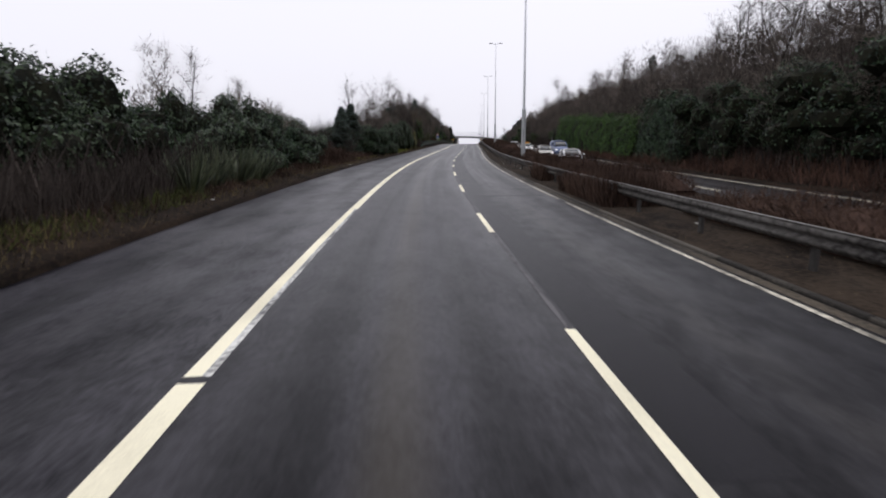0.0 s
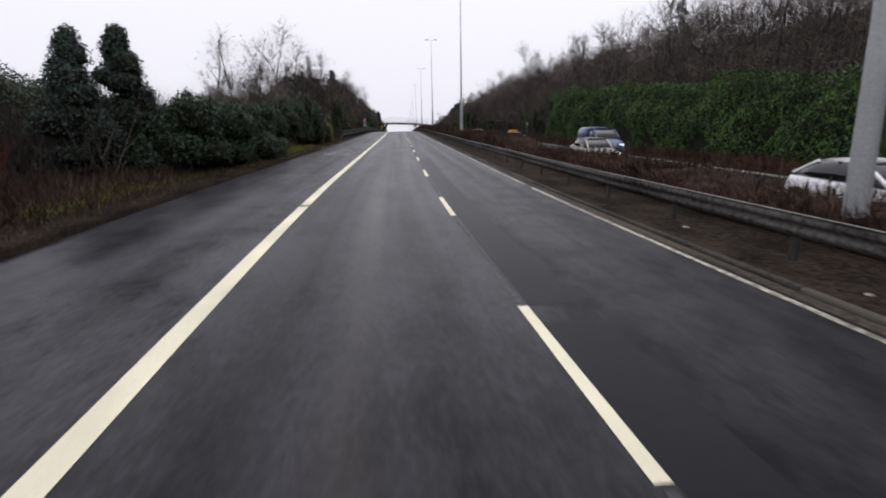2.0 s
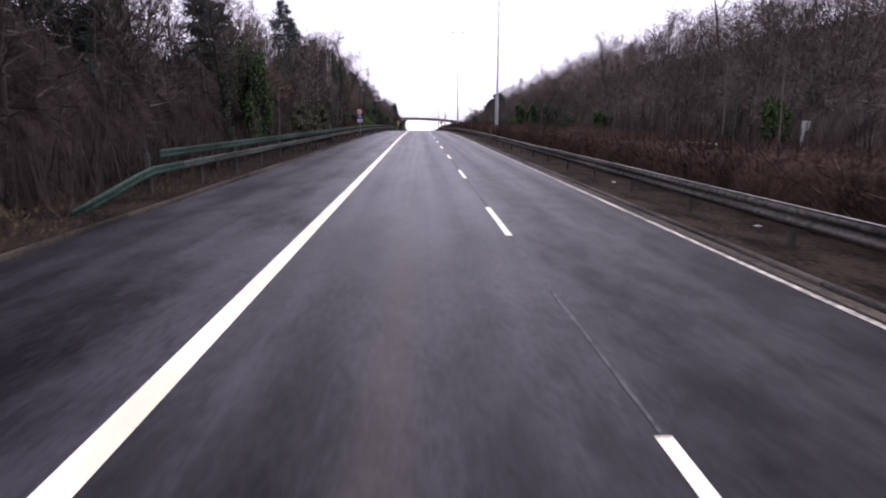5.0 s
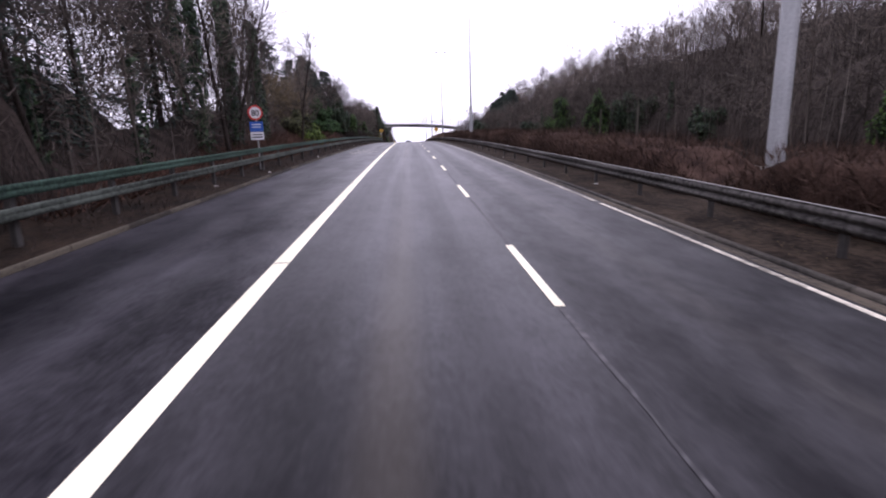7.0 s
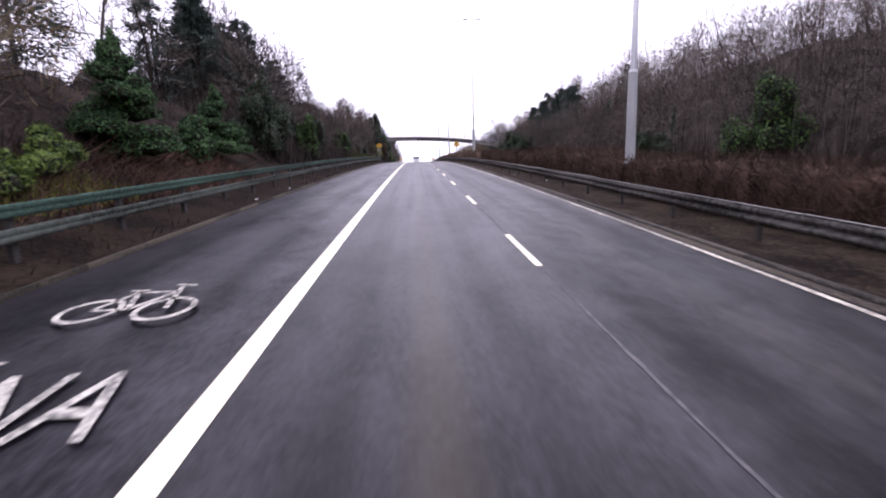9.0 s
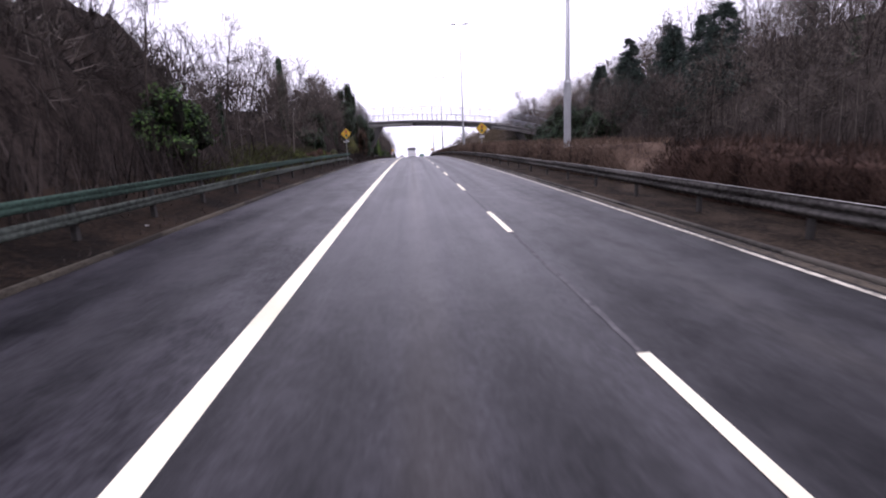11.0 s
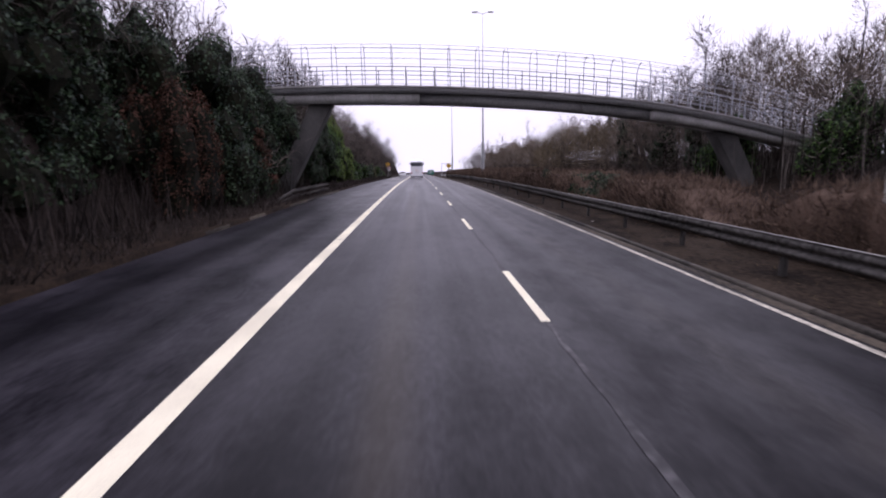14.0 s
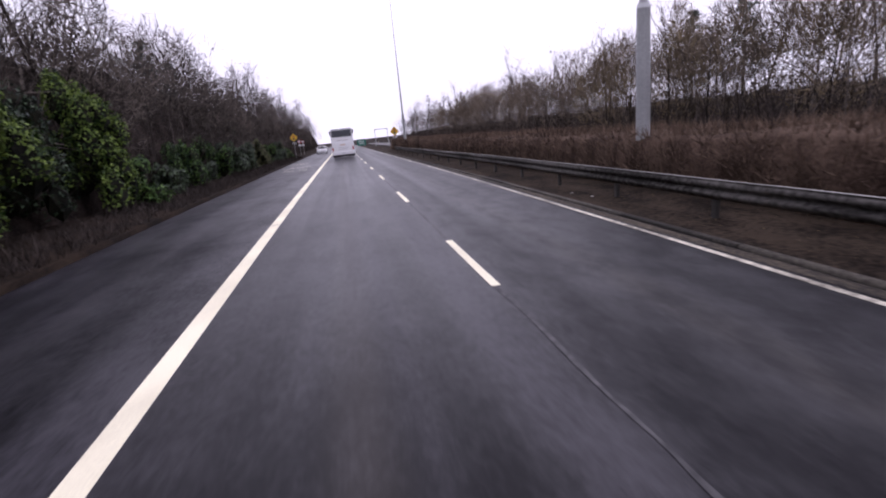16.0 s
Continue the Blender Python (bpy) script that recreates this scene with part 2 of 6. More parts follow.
M_KERB = varied("weathered_concrete", (0.020, 0.018, 0.015), (0.085, 0.076, 0.062), 1.2, (1, 0.4, 1), (0.8, 0.95), 0.5, 22, 0.8, random=0.4, spec=0.2)
M_EDGE = varied("dirty_edge_paint", (0.13, 0.118, 0.09), (0.62, 0.575, 0.46), 1.6, (3, 0.35, 1), (0.5, 0.75), 0.3, 9, 1.0)
M_CHANNEL = varied("dusty_channel", (0.016, 0.014, 0.012), (0.085, 0.070, 0.050), 1.1, (1.5, 0.25, 1), (0.8, 0.95), 0.5, 14, 1.0, spec=0.2)
M_MOSSKERB = varied("mossy_concrete", (0.018, 0.015, 0.011), (0.080, 0.068, 0.050), 0.8, (1, 0.5, 1), (0.8, 0.95), 0.5, 22, 0.8, random=0.5, spec=0.2)
M_SOIL = varied("verge_soil", (0.006, 0.0045, 0.0035), (0.029, 0.020, 0.014), 0.7, (1, 1, 1), (0.9, 1.0), 1.0, 9, 0.9, spec=0.06)
M_MEDIAN = varied("leafy_median_earth", (0.009, 0.0066, 0.0053), (0.047, 0.035, 0.025), 1.6, (1, 0.5, 1), (0.9, 1.0), 1.0, 12, 1.0, spec=0.06)
M_DEADLEAF = varied("fallen_leaves", (0.036, 0.023, 0.014), (0.16, 0.108, 0.068), 0.5, (1, 1, 1), (0.85, 1.0), 0, 3, 0.4, island=0.7, spec=0.1)
M_DULLGRASS = varied("dull_winter_grass", (0.026, 0.034, 0.010), (0.10, 0.11, 0.034), 0.4, (1, 1, 1), (0.8, 0.95), 0, 3, 0.4, island=0.6, spec=0.1)
M_RAIL = varied("galvanised_steel_weathered", (0.026, 0.024, 0.022), (0.125, 0.117, 0.108), 1.0, (1, 0.25, 3), (0.85, 0.98), 0.4, 11, 0.9, 0.0, spec=0.08)
M_LOWRAIL = varied("mossy_lower_rail_steel", (0.022, 0.026, 0.022), (0.102, 0.118, 0.100), 1.0, (1, 0.25, 3), (0.8, 0.95), 0.4, 11, 0.9, 0.0, spec=0.12)
M_LIP = varied("lit_steel_edge", (0.07, 0.065, 0.058), (0.26, 0.25, 0.23), 1.4, (1, 0.3, 1), (0.5, 0.75), 0.2, 14, 0.9, 0.2)
M_GREENRAIL = varied("algae_green_steel", (0.013, 0.024, 0.018), (0.056, 0.100, 0.076), 0.9, (1, 0.25, 1), (0.75, 0.95), 0.3, 16, 0.9, 0.0, spec=0.12)
M_POST = varied("dark_post_steel", (0.02, 0.018, 0.016), (0.06, 0.055, 0.05), 3, (1, 1, 1), (0.7, 0.9), 0.2, 40)
M_LAMP = varied("lamp_column_steel", (0.30, 0.31, 0.31), (0.52, 0.53, 0.53), 0.8, (1, 1, 0.4), (0.45, 0.65), 0.1, 20, 0.4, 0.3)
M_COLUMN = varied("galvanised_column_steel", (0.50, 0.51, 0.52), (0.68, 0.69, 0.70), 0.8, (1, 1, 0.4), (0.30, 0.45), 0.05, 20, 0.4, 0.8)
M_BAND = material("pale_band", (0.62, 0.63, 0.64), 0.5)
M_BARK = varied("bark", (0.022, 0.017, 0.014), (0.085, 0.070, 0.058), 2.0, (1, 1, 0.3), (0.85, 1.0), 0.5, 25, 0.6, random=0.5, spec=0.12)
M_TWIG = varied("winter_twigs", (0.047, 0.040, 0.035), (0.172, 0.146, 0.124), 0.12, (1, 1, 0.6), (0.9, 1.0), 0, 6, 0.3, island=0.35, random=0.3, spec=0.1)
M_OLIVETWIG = varied("budding_twigs", (0.055, 0.045, 0.027), (0.205, 0.160, 0.095), 0.26, (1, 1, 0.6), (0.9, 1.0), 0, 6, 0.3, island=0.4, spec=0.1)
M_DARKTWIG = varied("dark_winter_twigs", (0.028, 0.0235, 0.0205), (0.112, 0.094, 0.080), 0.26, (1, 1, 0.6), (0.9, 1.0), 0, 6, 0.3, island=0.4, spec=0.08)
M_BEECH = varied("dead_beech_leaves", (0.034, 0.017, 0.012), (0.130, 0.068, 0.045), 0.6, (1, 1, 1), (0.8, 0.95), 0, 3, 0.4, island=0.6, spec=0.12)
M_PALETWIG = varied("pale_winter_twigs", (0.060, 0.048, 0.036), (0.235, 0.190, 0.145), 0.26, (1, 1, 0.6), (0.9, 1.0), 0, 6, 0.3, island=0.4, spec=0.1)
M_BRIGHTLEAF = varied("bright_green_leaves", (0.020, 0.044, 0.008), (0.155, 0.225, 0.040), 0.5, (1, 1, 1), (0.5, 0.7), 0, 3, 0.3, island=0.7, spec=0.2)
M_POLE = varied("young_stems", (0.024, 0.020, 0.017), (0.150, 0.132, 0.114), 0.5, (1, 1, 0.2), (0.9, 1.0), 0, 6, 0.3, island=0.9, spec=0.1)
M_REDSTEM = varied("red_dogwood_stems", (0.035, 0.011, 0.011), (0.11, 0.032, 0.030), 0.5, (1, 1, 1), (0.8, 0.95), 0, 6, 0.3, island=0.6, spec=0.15)
M_BRUSH = varied("brown_brushwood", (0.0165, 0.0135, 0.0122), (0.074, 0.060, 0.052), 0.16, (1, 1, 1), (0.9, 1.0), 0, 2, 0.4, island=0.5, spec=0.12)
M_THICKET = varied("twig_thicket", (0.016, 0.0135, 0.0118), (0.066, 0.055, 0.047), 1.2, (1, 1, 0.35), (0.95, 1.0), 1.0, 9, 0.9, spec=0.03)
# darker copy of the thicket colour that carries the wood's inner shade
M_UNDERSTORY = varied("shaded_understory", (0.010, 0.0078, 0.0070), (0.042, 0.033, 0.028), 1.4, (1, 1, 0.35), (0.95, 1.0), 1.0, 9, 0.9, spec=0.03)
M_HEDGE = varied("red_brown_hedge_twigs", (0.020, 0.012, 0.0095), (0.100, 0.064, 0.047), 0.22, (1, 1, 1), (0.9, 1.0), 0, 3, 0.4, island=0.4, spec=0.12)
M_TANHEDGE = varied("tan_hedge_twigs", (0.044, 0.030, 0.022), (0.180, 0.128, 0.094), 0.18, (1, 1, 1), (0.9, 1.0), 0, 3, 0.4, island=0.4, spec=0.12)
# hedge cores: darker copies of the twig colours, painting in the inner shade
M_TANCORE = varied("tan_hedge_twigs_in_shade", (0.030, 0.020, 0.015), (0.115, 0.080, 0.060), 1.6, (1, 1, 0.35), (0.95, 1.0), 1.0, 22, 0.9, spec=0.03)
M_HEDGECORE = varied("hedge_twigs_in_shade", (0.012, 0.0075, 0.006), (0.070, 0.043, 0.033), 1.6, (1, 1, 0.35), (0.95, 1.0), 1.0, 22, 0.9, spec=0.03)
M_BRACKEN = varied("dead_bracken", (0.030, 0.017, 0.013), (0.125, 0.072, 0.052), 0.4, (1, 1, 1), (0.9, 1.0), 0, 3, 0.4, island=0.4, spec=0.12)
M_LAUREL = varied("laurel_leaves", (0.008, 0.017, 0.008), (0.052, 0.080, 0.036), 0.5, (1, 1, 1), (0.42, 0.62), 0, 3, 0.3, island=0.9, spec=0.32)
M_IVY = varied("ivy_leaves", (0.008, 0.024, 0.006), (0.072, 0.135, 0.028), 0.35, (1, 1, 1), (0.5, 0.7), 0, 3, 0.3, island=0.7, spec=0.2)
M_DARKLEAF = varied("dark_evergreen_leaves", (0.007, 0.018, 0.009), (0.040, 0.070, 0.030), 0.5, (1, 1, 1), (0.45, 0.65), 0, 3, 0.3, island=0.8, spec=0.25)
M_YELLOW = varied("yellow_green_leaves", (0.030, 0.034, 0.009), (0.20, 0.182, 0.030), 0.6, (1, 1, 1), (0.5, 0.7), 0, 3, 0.3, island=0.8)
M_FERN = varied("olive_bramble_leaves", (0.030, 0.034, 0.014), (0.125, 0.130, 0.055), 0.6, (1, 1, 1), (0.5, 0.7), 0, 3, 0.3, island=0.8, spec=0.2)
M_NEEDLE = varied("conifer_needles", (0.008, 0.018, 0.014), (0.035, 0.060, 0.042), 0.6, (1, 1, 1), (0.6, 0.8), 0, 3, 0.3, island=0.6)
M_YOUNGFIR = varied("young_fir_foliage", (0.010, 0.032, 0.011), (0.066, 0.128, 0.044), 0.6, (1, 1, 1), (0.6, 0.8), 0, 3, 0.3, island=0.7, spec=0.15)
M_GRASS = varied("rough_grass", (0.036, 0.044, 0.010), (0.20, 0.21, 0.036), 0.3, (1, 1, 1), (0.7, 0.9), 0, 3, 0.4, island=0.6, spec=0.12)
M_DRY = varied("dry_grass", (0.06, 0.045, 0.02), (0.19, 0.15, 0.07), 0.4, (1, 1, 1), (0.8, 0.95), 0, 3, 0.4, island=0.6, spec=0.12)
M_FLAX = varied("flax_blades", (0.022, 0.030, 0.016), (0.10, 0.115, 0.06), 0.8, (1, 1, 1), (0.45, 0.65), 0, 3, 0.4, island=0.6)
# near-black fill: the shade inside foliage is put into its colour
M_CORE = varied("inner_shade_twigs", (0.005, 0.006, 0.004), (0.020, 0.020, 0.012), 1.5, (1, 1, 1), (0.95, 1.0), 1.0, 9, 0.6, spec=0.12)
# pier concrete darkened to hold the shade on its backlit faces
M_PIER = varied("shaded_pier_concrete", (0.030, 0.028, 0.027), (0.110, 0.105, 0.098), 0.7, (1, 1, 0.4), (0.8, 0.95), 0.2, 14, 0.3)
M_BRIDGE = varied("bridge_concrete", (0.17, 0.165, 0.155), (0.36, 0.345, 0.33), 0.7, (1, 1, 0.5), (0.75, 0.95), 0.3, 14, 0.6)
M_BRIDGEDARK = varied("dark_bridge_concrete", (0.075, 0.073, 0.070), (0.19, 0.185, 0.18), 0.7, (0.4, 1, 2), (0.8, 0.95), 0.3, 14, 0.6)
M_CAGE = varied("cage_steel", (0.30, 0.31, 0.34), (0.46, 0.47, 0.51), 2, (1, 1, 1), (0.35, 0.5), 0, 20, 0.4, 0.75)
M_SIGNYELLOW = varied("sign_yellow", (0.62, 0.36, 0.02), (0.74, 0.46, 0.03), 1.5, (1, 1, 1), (0.4, 0.6), 0, 10, 0.5)
M_BLACK = material("black_paint", (0.012, 0.012, 0.013), 0.5)
M_RED = material("sign_red", (0.55, 0.03, 0.02), 0.45)
M_FADEDRED = material("faded_sign_red", (0.62, 0.13, 0.07), 0.5)
M_AMBER = material("sign_amber", (0.80, 0.36, 0.02), 0.45)
M_GREEN = material("sign_green", (0.01, 0.16, 0.11), 0.45)
M_BLUE = material("sign_blue", (0.02, 0.10, 0.42), 0.45)
M_WHITE = varied("sign_white", (0.62, 0.62, 0.62), (0.78, 0.78, 0.78), 2, (1, 1, 1), (0.4, 0.6), 0, 10, 0.5)
M_GREY = varied("grey_paint", (0.20, 0.20, 0.20), (0.34, 0.34, 0.33), 2, (1, 1, 1), (0.5, 0.7), 0, 10, 0.5)
M_LITTER = varied("pale_litter", (0.22, 0.21, 0.19), (0.50, 0.49, 0.47), 4, (1, 1, 1), (0.6, 0.9), 0, 10, 0.5)
M_CARWHITE = material("white_car_paint", (0.90, 0.90, 0.90), 0.35)
M_COACHWHITE = material("glossy_white_coach_paint", (0.96, 0.96, 0.96), 0.22)
M_FADEDEMBLEM = material("faded_beige_emblem", (0.72, 0.55, 0.42), 0.5)
# coach glass: reflected sky is put into the base colour as grey
M_SKYGREY = material("sky_grey_glass", (0.085, 0.09, 0.10), 0.2)
M_CARSILVER = material("silver_car_paint", (0.50, 0.49, 0.44), 0.3, 0.3)
M_CARBLUE = material("blue_van_paint", (0.09, 0.13, 0.25), 0.3)
M_GLASS = material("dark_car_glass", (0.012, 0.014, 0.016), 0.08)
M_TYRE = material("tyre_rubber", (0.012, 0.012, 0.012), 0.85)
M_RIM = material("alloy", (0.35, 0.35, 0.36), 0.35, 0.8)
M_CHROME = material("lamp_glass", (0.75, 0.76, 0.78), 0.12)
M_TAIL = material("tail_lamp_red", (0.42, 0.015, 0.01), 0.25)
for m in (M_CHROME,):
    m.node_tree.nodes["Principled BSDF"].inputs["Emission Color"].default_value = (1.0, 0.97, 0.9, 1)
    m.node_tree.nodes["Principled BSDF"].inputs["Emission Strength"].default_value = 1.6

# ---- ground, carriageways, kerbs ----
S_ROWS = steps(-90, 600, 6)
GLATS = [-420, -200, -90, -50, -30, -20, -15, -12, -10, -8.6, -7.6, -7.32, -7.3, 3.40, 3.42, 4.4, 5.5, 6.8, 7.8, 8.0, 8.02, 15.38, 15.42, 16.4, 17.5, 19, 21, 24, 28, 33, 40, 55, 90, 200, 420]
ground = ribbon("ground", S_ROWS + [700, 1000, 1600, 3000], GLATS, [bank] * len(GLATS), M_SOIL)
tagged(ground, "dark leaf-littered soil of verges, median and wooded banks", "ground", kind="structure")
road = ribbon("road", steps(-90, 620, 3), [-3.32, -2, -1, 0, 1, 2, 3.2], [0.0] * 7, M_ASPHALT)
tagged(road, "damp dark grey asphalt of two traffic lanes", "road", kind="structure")
bus_lane = ribbon("bus_lane", steps(-90, 620, 3), [-7.30, -6.2, -5, -4, -3.32], [0.0] * 5, M_BUSLANE)
tagged(bus_lane, "rougher patched asphalt of the bus lane", "road", kind="structure")
far_road = ribbon("opposite_road", steps(-90, 620, 3), [8.02, 10, 12, 14, 15.4], [DROP] * 5, M_FARROAD)
tagged(far_road, "asphalt of the opposite carriageway beyond the hedge", "road", kind="structure")

median = ribbon("median_verge", steps(-90, 480, 2), [3.30, 3.40, 3.55, 3.75, 4.0, 4.4, 4.8, 5.3], [lambda s, lat: max(bank(s, lat), 0.03) + 0.016 + 0.03 * max(0, noise.noise(Vector((s * 0.7, lat * 2.0, 8.0)))) * min(1, (lat - 3.28) * 5)] * 8, M_MEDIAN)
tagged(median, "brown earth of the median strewn with dead leaves", "verge", kind="structure")


def line(name, s0, s1, lat, width, mat, parent, d=3.0, lift=0.005):
    return ribbon(name, steps(s0, s1, d), [lat - width / 2, lat + width / 2], [lift, lift], mat, parent)


def stretches(a, b, gaps):
    out, s = [], a
    for g0, g1 in gaps:
        out.append((s, g0))
        s = g1
    return out + [(s, b)]


def lane_joint(s0, s1, width, seed):
    """A poured joint that wavers between two dashes, wider and thinner by turns."""
    verts, faces = [], []
    for i, s in enumerate(steps(s0, s1, 0.18)):
        off = 0.022 * noise.noise(Vector((s * 0.8, seed, 1))) + 0.012 * noise.noise(Vector((s * 3, seed, 2)))
        w = width * (0.5 + 0.45 * noise.noise(Vector((s * 1.6, seed, 5))))
        verts += [at(s, off - w, 0.004), at(s, off + w, 0.004)]
        if i:
            faces.append((2 * i - 2, 2 * i - 1, 2 * i + 1, 2 * i))
    link_data("lane_joint", array_mesh("lane_joint", verts, faces), M_SEAM, road)


rng = random.Random(5)
# the broad line of the bus lane, laid in lengths of 11.29 m; the second length is worn along its edge
for k in range(-5, 46):
    s0, s1 = 11.0 + 11.29 * k, 11.0 + 11.29 * (k + 1)
    gap = {0: 0.11, 4: 0.12}.get(k, 0.022)
    if k == 0:
        line("bus_lane_line", s0 + gap, s1, LEFT_LINE - 0.04, 0.155, M_PAINT, road)
        line("worn_line_edge", s0 + gap, s1, LEFT_LINE + 0.078, 0.08, M_WORN, road)
    else:
        line("bus_lane_line", s0 + gap, s1 - (0.11 if k == 3 else 0.022), LEFT_LINE, 0.235, M_PAINT, road)
for s0, s1 in stretches(-60, 600, ((23.2, 24.1), (41.9, 42.2), (58.6, 59.5), (66.2, 66.7), (77.8, 78.0), (120, 120.3), (151, 151.4), (228, 228.2), (309, 309.2))):
    line("edge_line", s0, s1, RIGHT_LINE, 0.088, M_EDGE, road)
for k in range(-6, 66):
    line("lane_dash", 9 * k, 9 * k + 3, 0.0, 0.115, M_PAINT, road, 1.5)
    if k < 40:
        lane_joint(9 * k + 3.05, 9 * k + 8.95, rng.uniform(0.035, 0.065), 0.3 * k)
for s0, s1 in ((-60, 30), (30.5, 62), (62.4, 110), (110, 300), (300, 600)):
    line("opposite_edge_line", s0, s1, 8.45, 0.12, M_PAINT, far_road, 3.0, DROP + 0.005)
    line("opposite_edge_line", s0, s1, 14.9, 0.12, M_PAINT, far_road, 3.0, DROP + 0.005)
for k in range(-5, 50):
    line("opposite_lane_dash", 9 * k + 4, 9 * k + 7, 11.7, 0.11, M_PAINT, far_road, 1.5, DROP + 0.005)
# dark patched strip along the lane joint, and a tarred joint across the outer lane
for s0, s1 in ((-30, 2.5), (9.4, 30.6), (31.0, 47.5), (48, 74.5)):
    line("patch_strip", s0, s1, 0.37, 0.60, M_TAR, road, 3.0, 0.002)
line("tar_joint", 25.2, 25.45, 1.5, 2.4, M_SEAM, road, 0.2, 0.003)

for a, b in stretches(-60, 470, [(6 + 30 * i, 6.03 + 30 * i) for i in range(15)]):
    line("channel_strip", a, b, 3.075, 0.19, M_CHANNEL, road, 3.0, 0.003)
# kerbs: flush concrete channel by the median, low kerb by the bus lane
kerb = tagged(new("median_kerb"), "weathered concrete kerb and channel along the median", "kerb", kind="structure")
s = -30.0
while s < 470:
    L = 3.0 if s < 420 else 25.0
    ribbon("kerb_stone", [s + 0.012, s + L / 2, s + L - 0.012], [3.19, 3.195, 3.205, 3.22, 3.29, 3.30, 3.31], [-0.03, 0.012, 0.040, 0.050, 0.052, 0.045, -0.05], M_KERB, kerb)
    s += L
kerb = tagged(new("bus_lane_kerb"), "low mossy concrete kerb beside the bus lane", "kerb", kind="structure")
s = 12.0
while s < 380:
    if not (s > 330 or s < 88 or 283 < s < 316) or (88 < s < 330 and rng.random() < 0.3):
        ribbon("kerb_stone", [s + 0.012, s + 1.0, s + 1.988], [-7.46, -7.45, -7.32, -7.29, -7.285], [-0.05, 0.10, 0.105, 0.085, -0.04], M_MOSSKERB, kerb)
    s += 2.0

# ---- plant helpers ----
def prisms(segs, sides):
    """Tapered tubes for an array of rows p0, p1, r0, r1."""
    segs = np.asarray(segs, np.float64)
    p0, p1, r0, r1 = segs[:, 0:3], segs[:, 3:6], segs[:, 6], segs[:, 7]
    d = p1 - p0
    d /= np.linalg.norm(d, axis=1, keepdims=True) + 1e-9
    ref = np.where(np.abs(d[:, 2:3]) > 0.9, np.array([[1.0, 0, 0]]), np.array([[0, 0, 1.0]]))
    u = np.cross(d, ref)
    u /= np.linalg.norm(u, axis=1, keepdims=True) + 1e-9
    w = np.cross(d, u)
    ang = np.arange(sides) * 2 * np.pi / sides
    ring = u[:, None, :] * np.cos(ang)[None, :, None] + w[:, None, :] * np.sin(ang)[None, :, None]
    lo = p0[:, None, :] + ring * r0[:, None, None]
    hi = p1[:, None, :] + ring * r1[:, None, None]
    verts = np.concatenate([lo, hi], 1).reshape(-1, 3)
    base = (np.arange(len(segs)) * 2 * sides)[:, None]
    faces = []
    for k in range(sides):
        j = (k + 1) % sides
        faces.append(np.concatenate([base + k, base + j, base + sides + j, base + sides + k], 1))
    return verts, np.concatenate(faces, 0)


def leaves(points, normals, size, rs, droop=0.4, slim=0.55):
    """One small leaf at each point, lying roughly along the surface."""
    n = len(points)
    sz = size * (0.6 + 0.8 * rs.random(n))[:, None]
    nor = normals + rs.normal(0, 0.55, (n, 3))
    nor /= np.linalg.norm(nor, axis=1, keepdims=True) + 1e-9
    t = np.cross(nor, rs.normal(0, 1, (n, 3)))
    t[:, 2] -= droop
    t /= np.linalg.norm(t, axis=1, keepdims=True) + 1e-9
    b = np.cross(nor, t) * slim
    verts = np.stack([points + b * sz * 0.6, points + t * sz, points - b * sz * 0.6], 1).reshape(-1, 3)
    return verts, np.arange(n * 3).reshape(-1, 3)


def blades(roots, tips, width, rs):
    """Thin blades tapering from roots to tips."""
    n = len(roots)
    side = np.cross(tips - roots, rs.normal(0, 1, (n, 3)))
    side /= np.linalg.norm(side, axis=1, keepdims=True) + 1e-9
    w = (width * (0.6 + 0.8 * rs.random(n)))[:, None]
    verts = np.stack([roots - side * w * 0.5, roots + side * w * 0.5, tips], 1).reshape(-1, 3)
    return verts, np.arange(n * 3).reshape(-1, 3)


def unit(rs, n):
    v = rs.normal(0, 1, (n, 3))
    return v / np.linalg.norm(v, axis=1, keepdims=True)


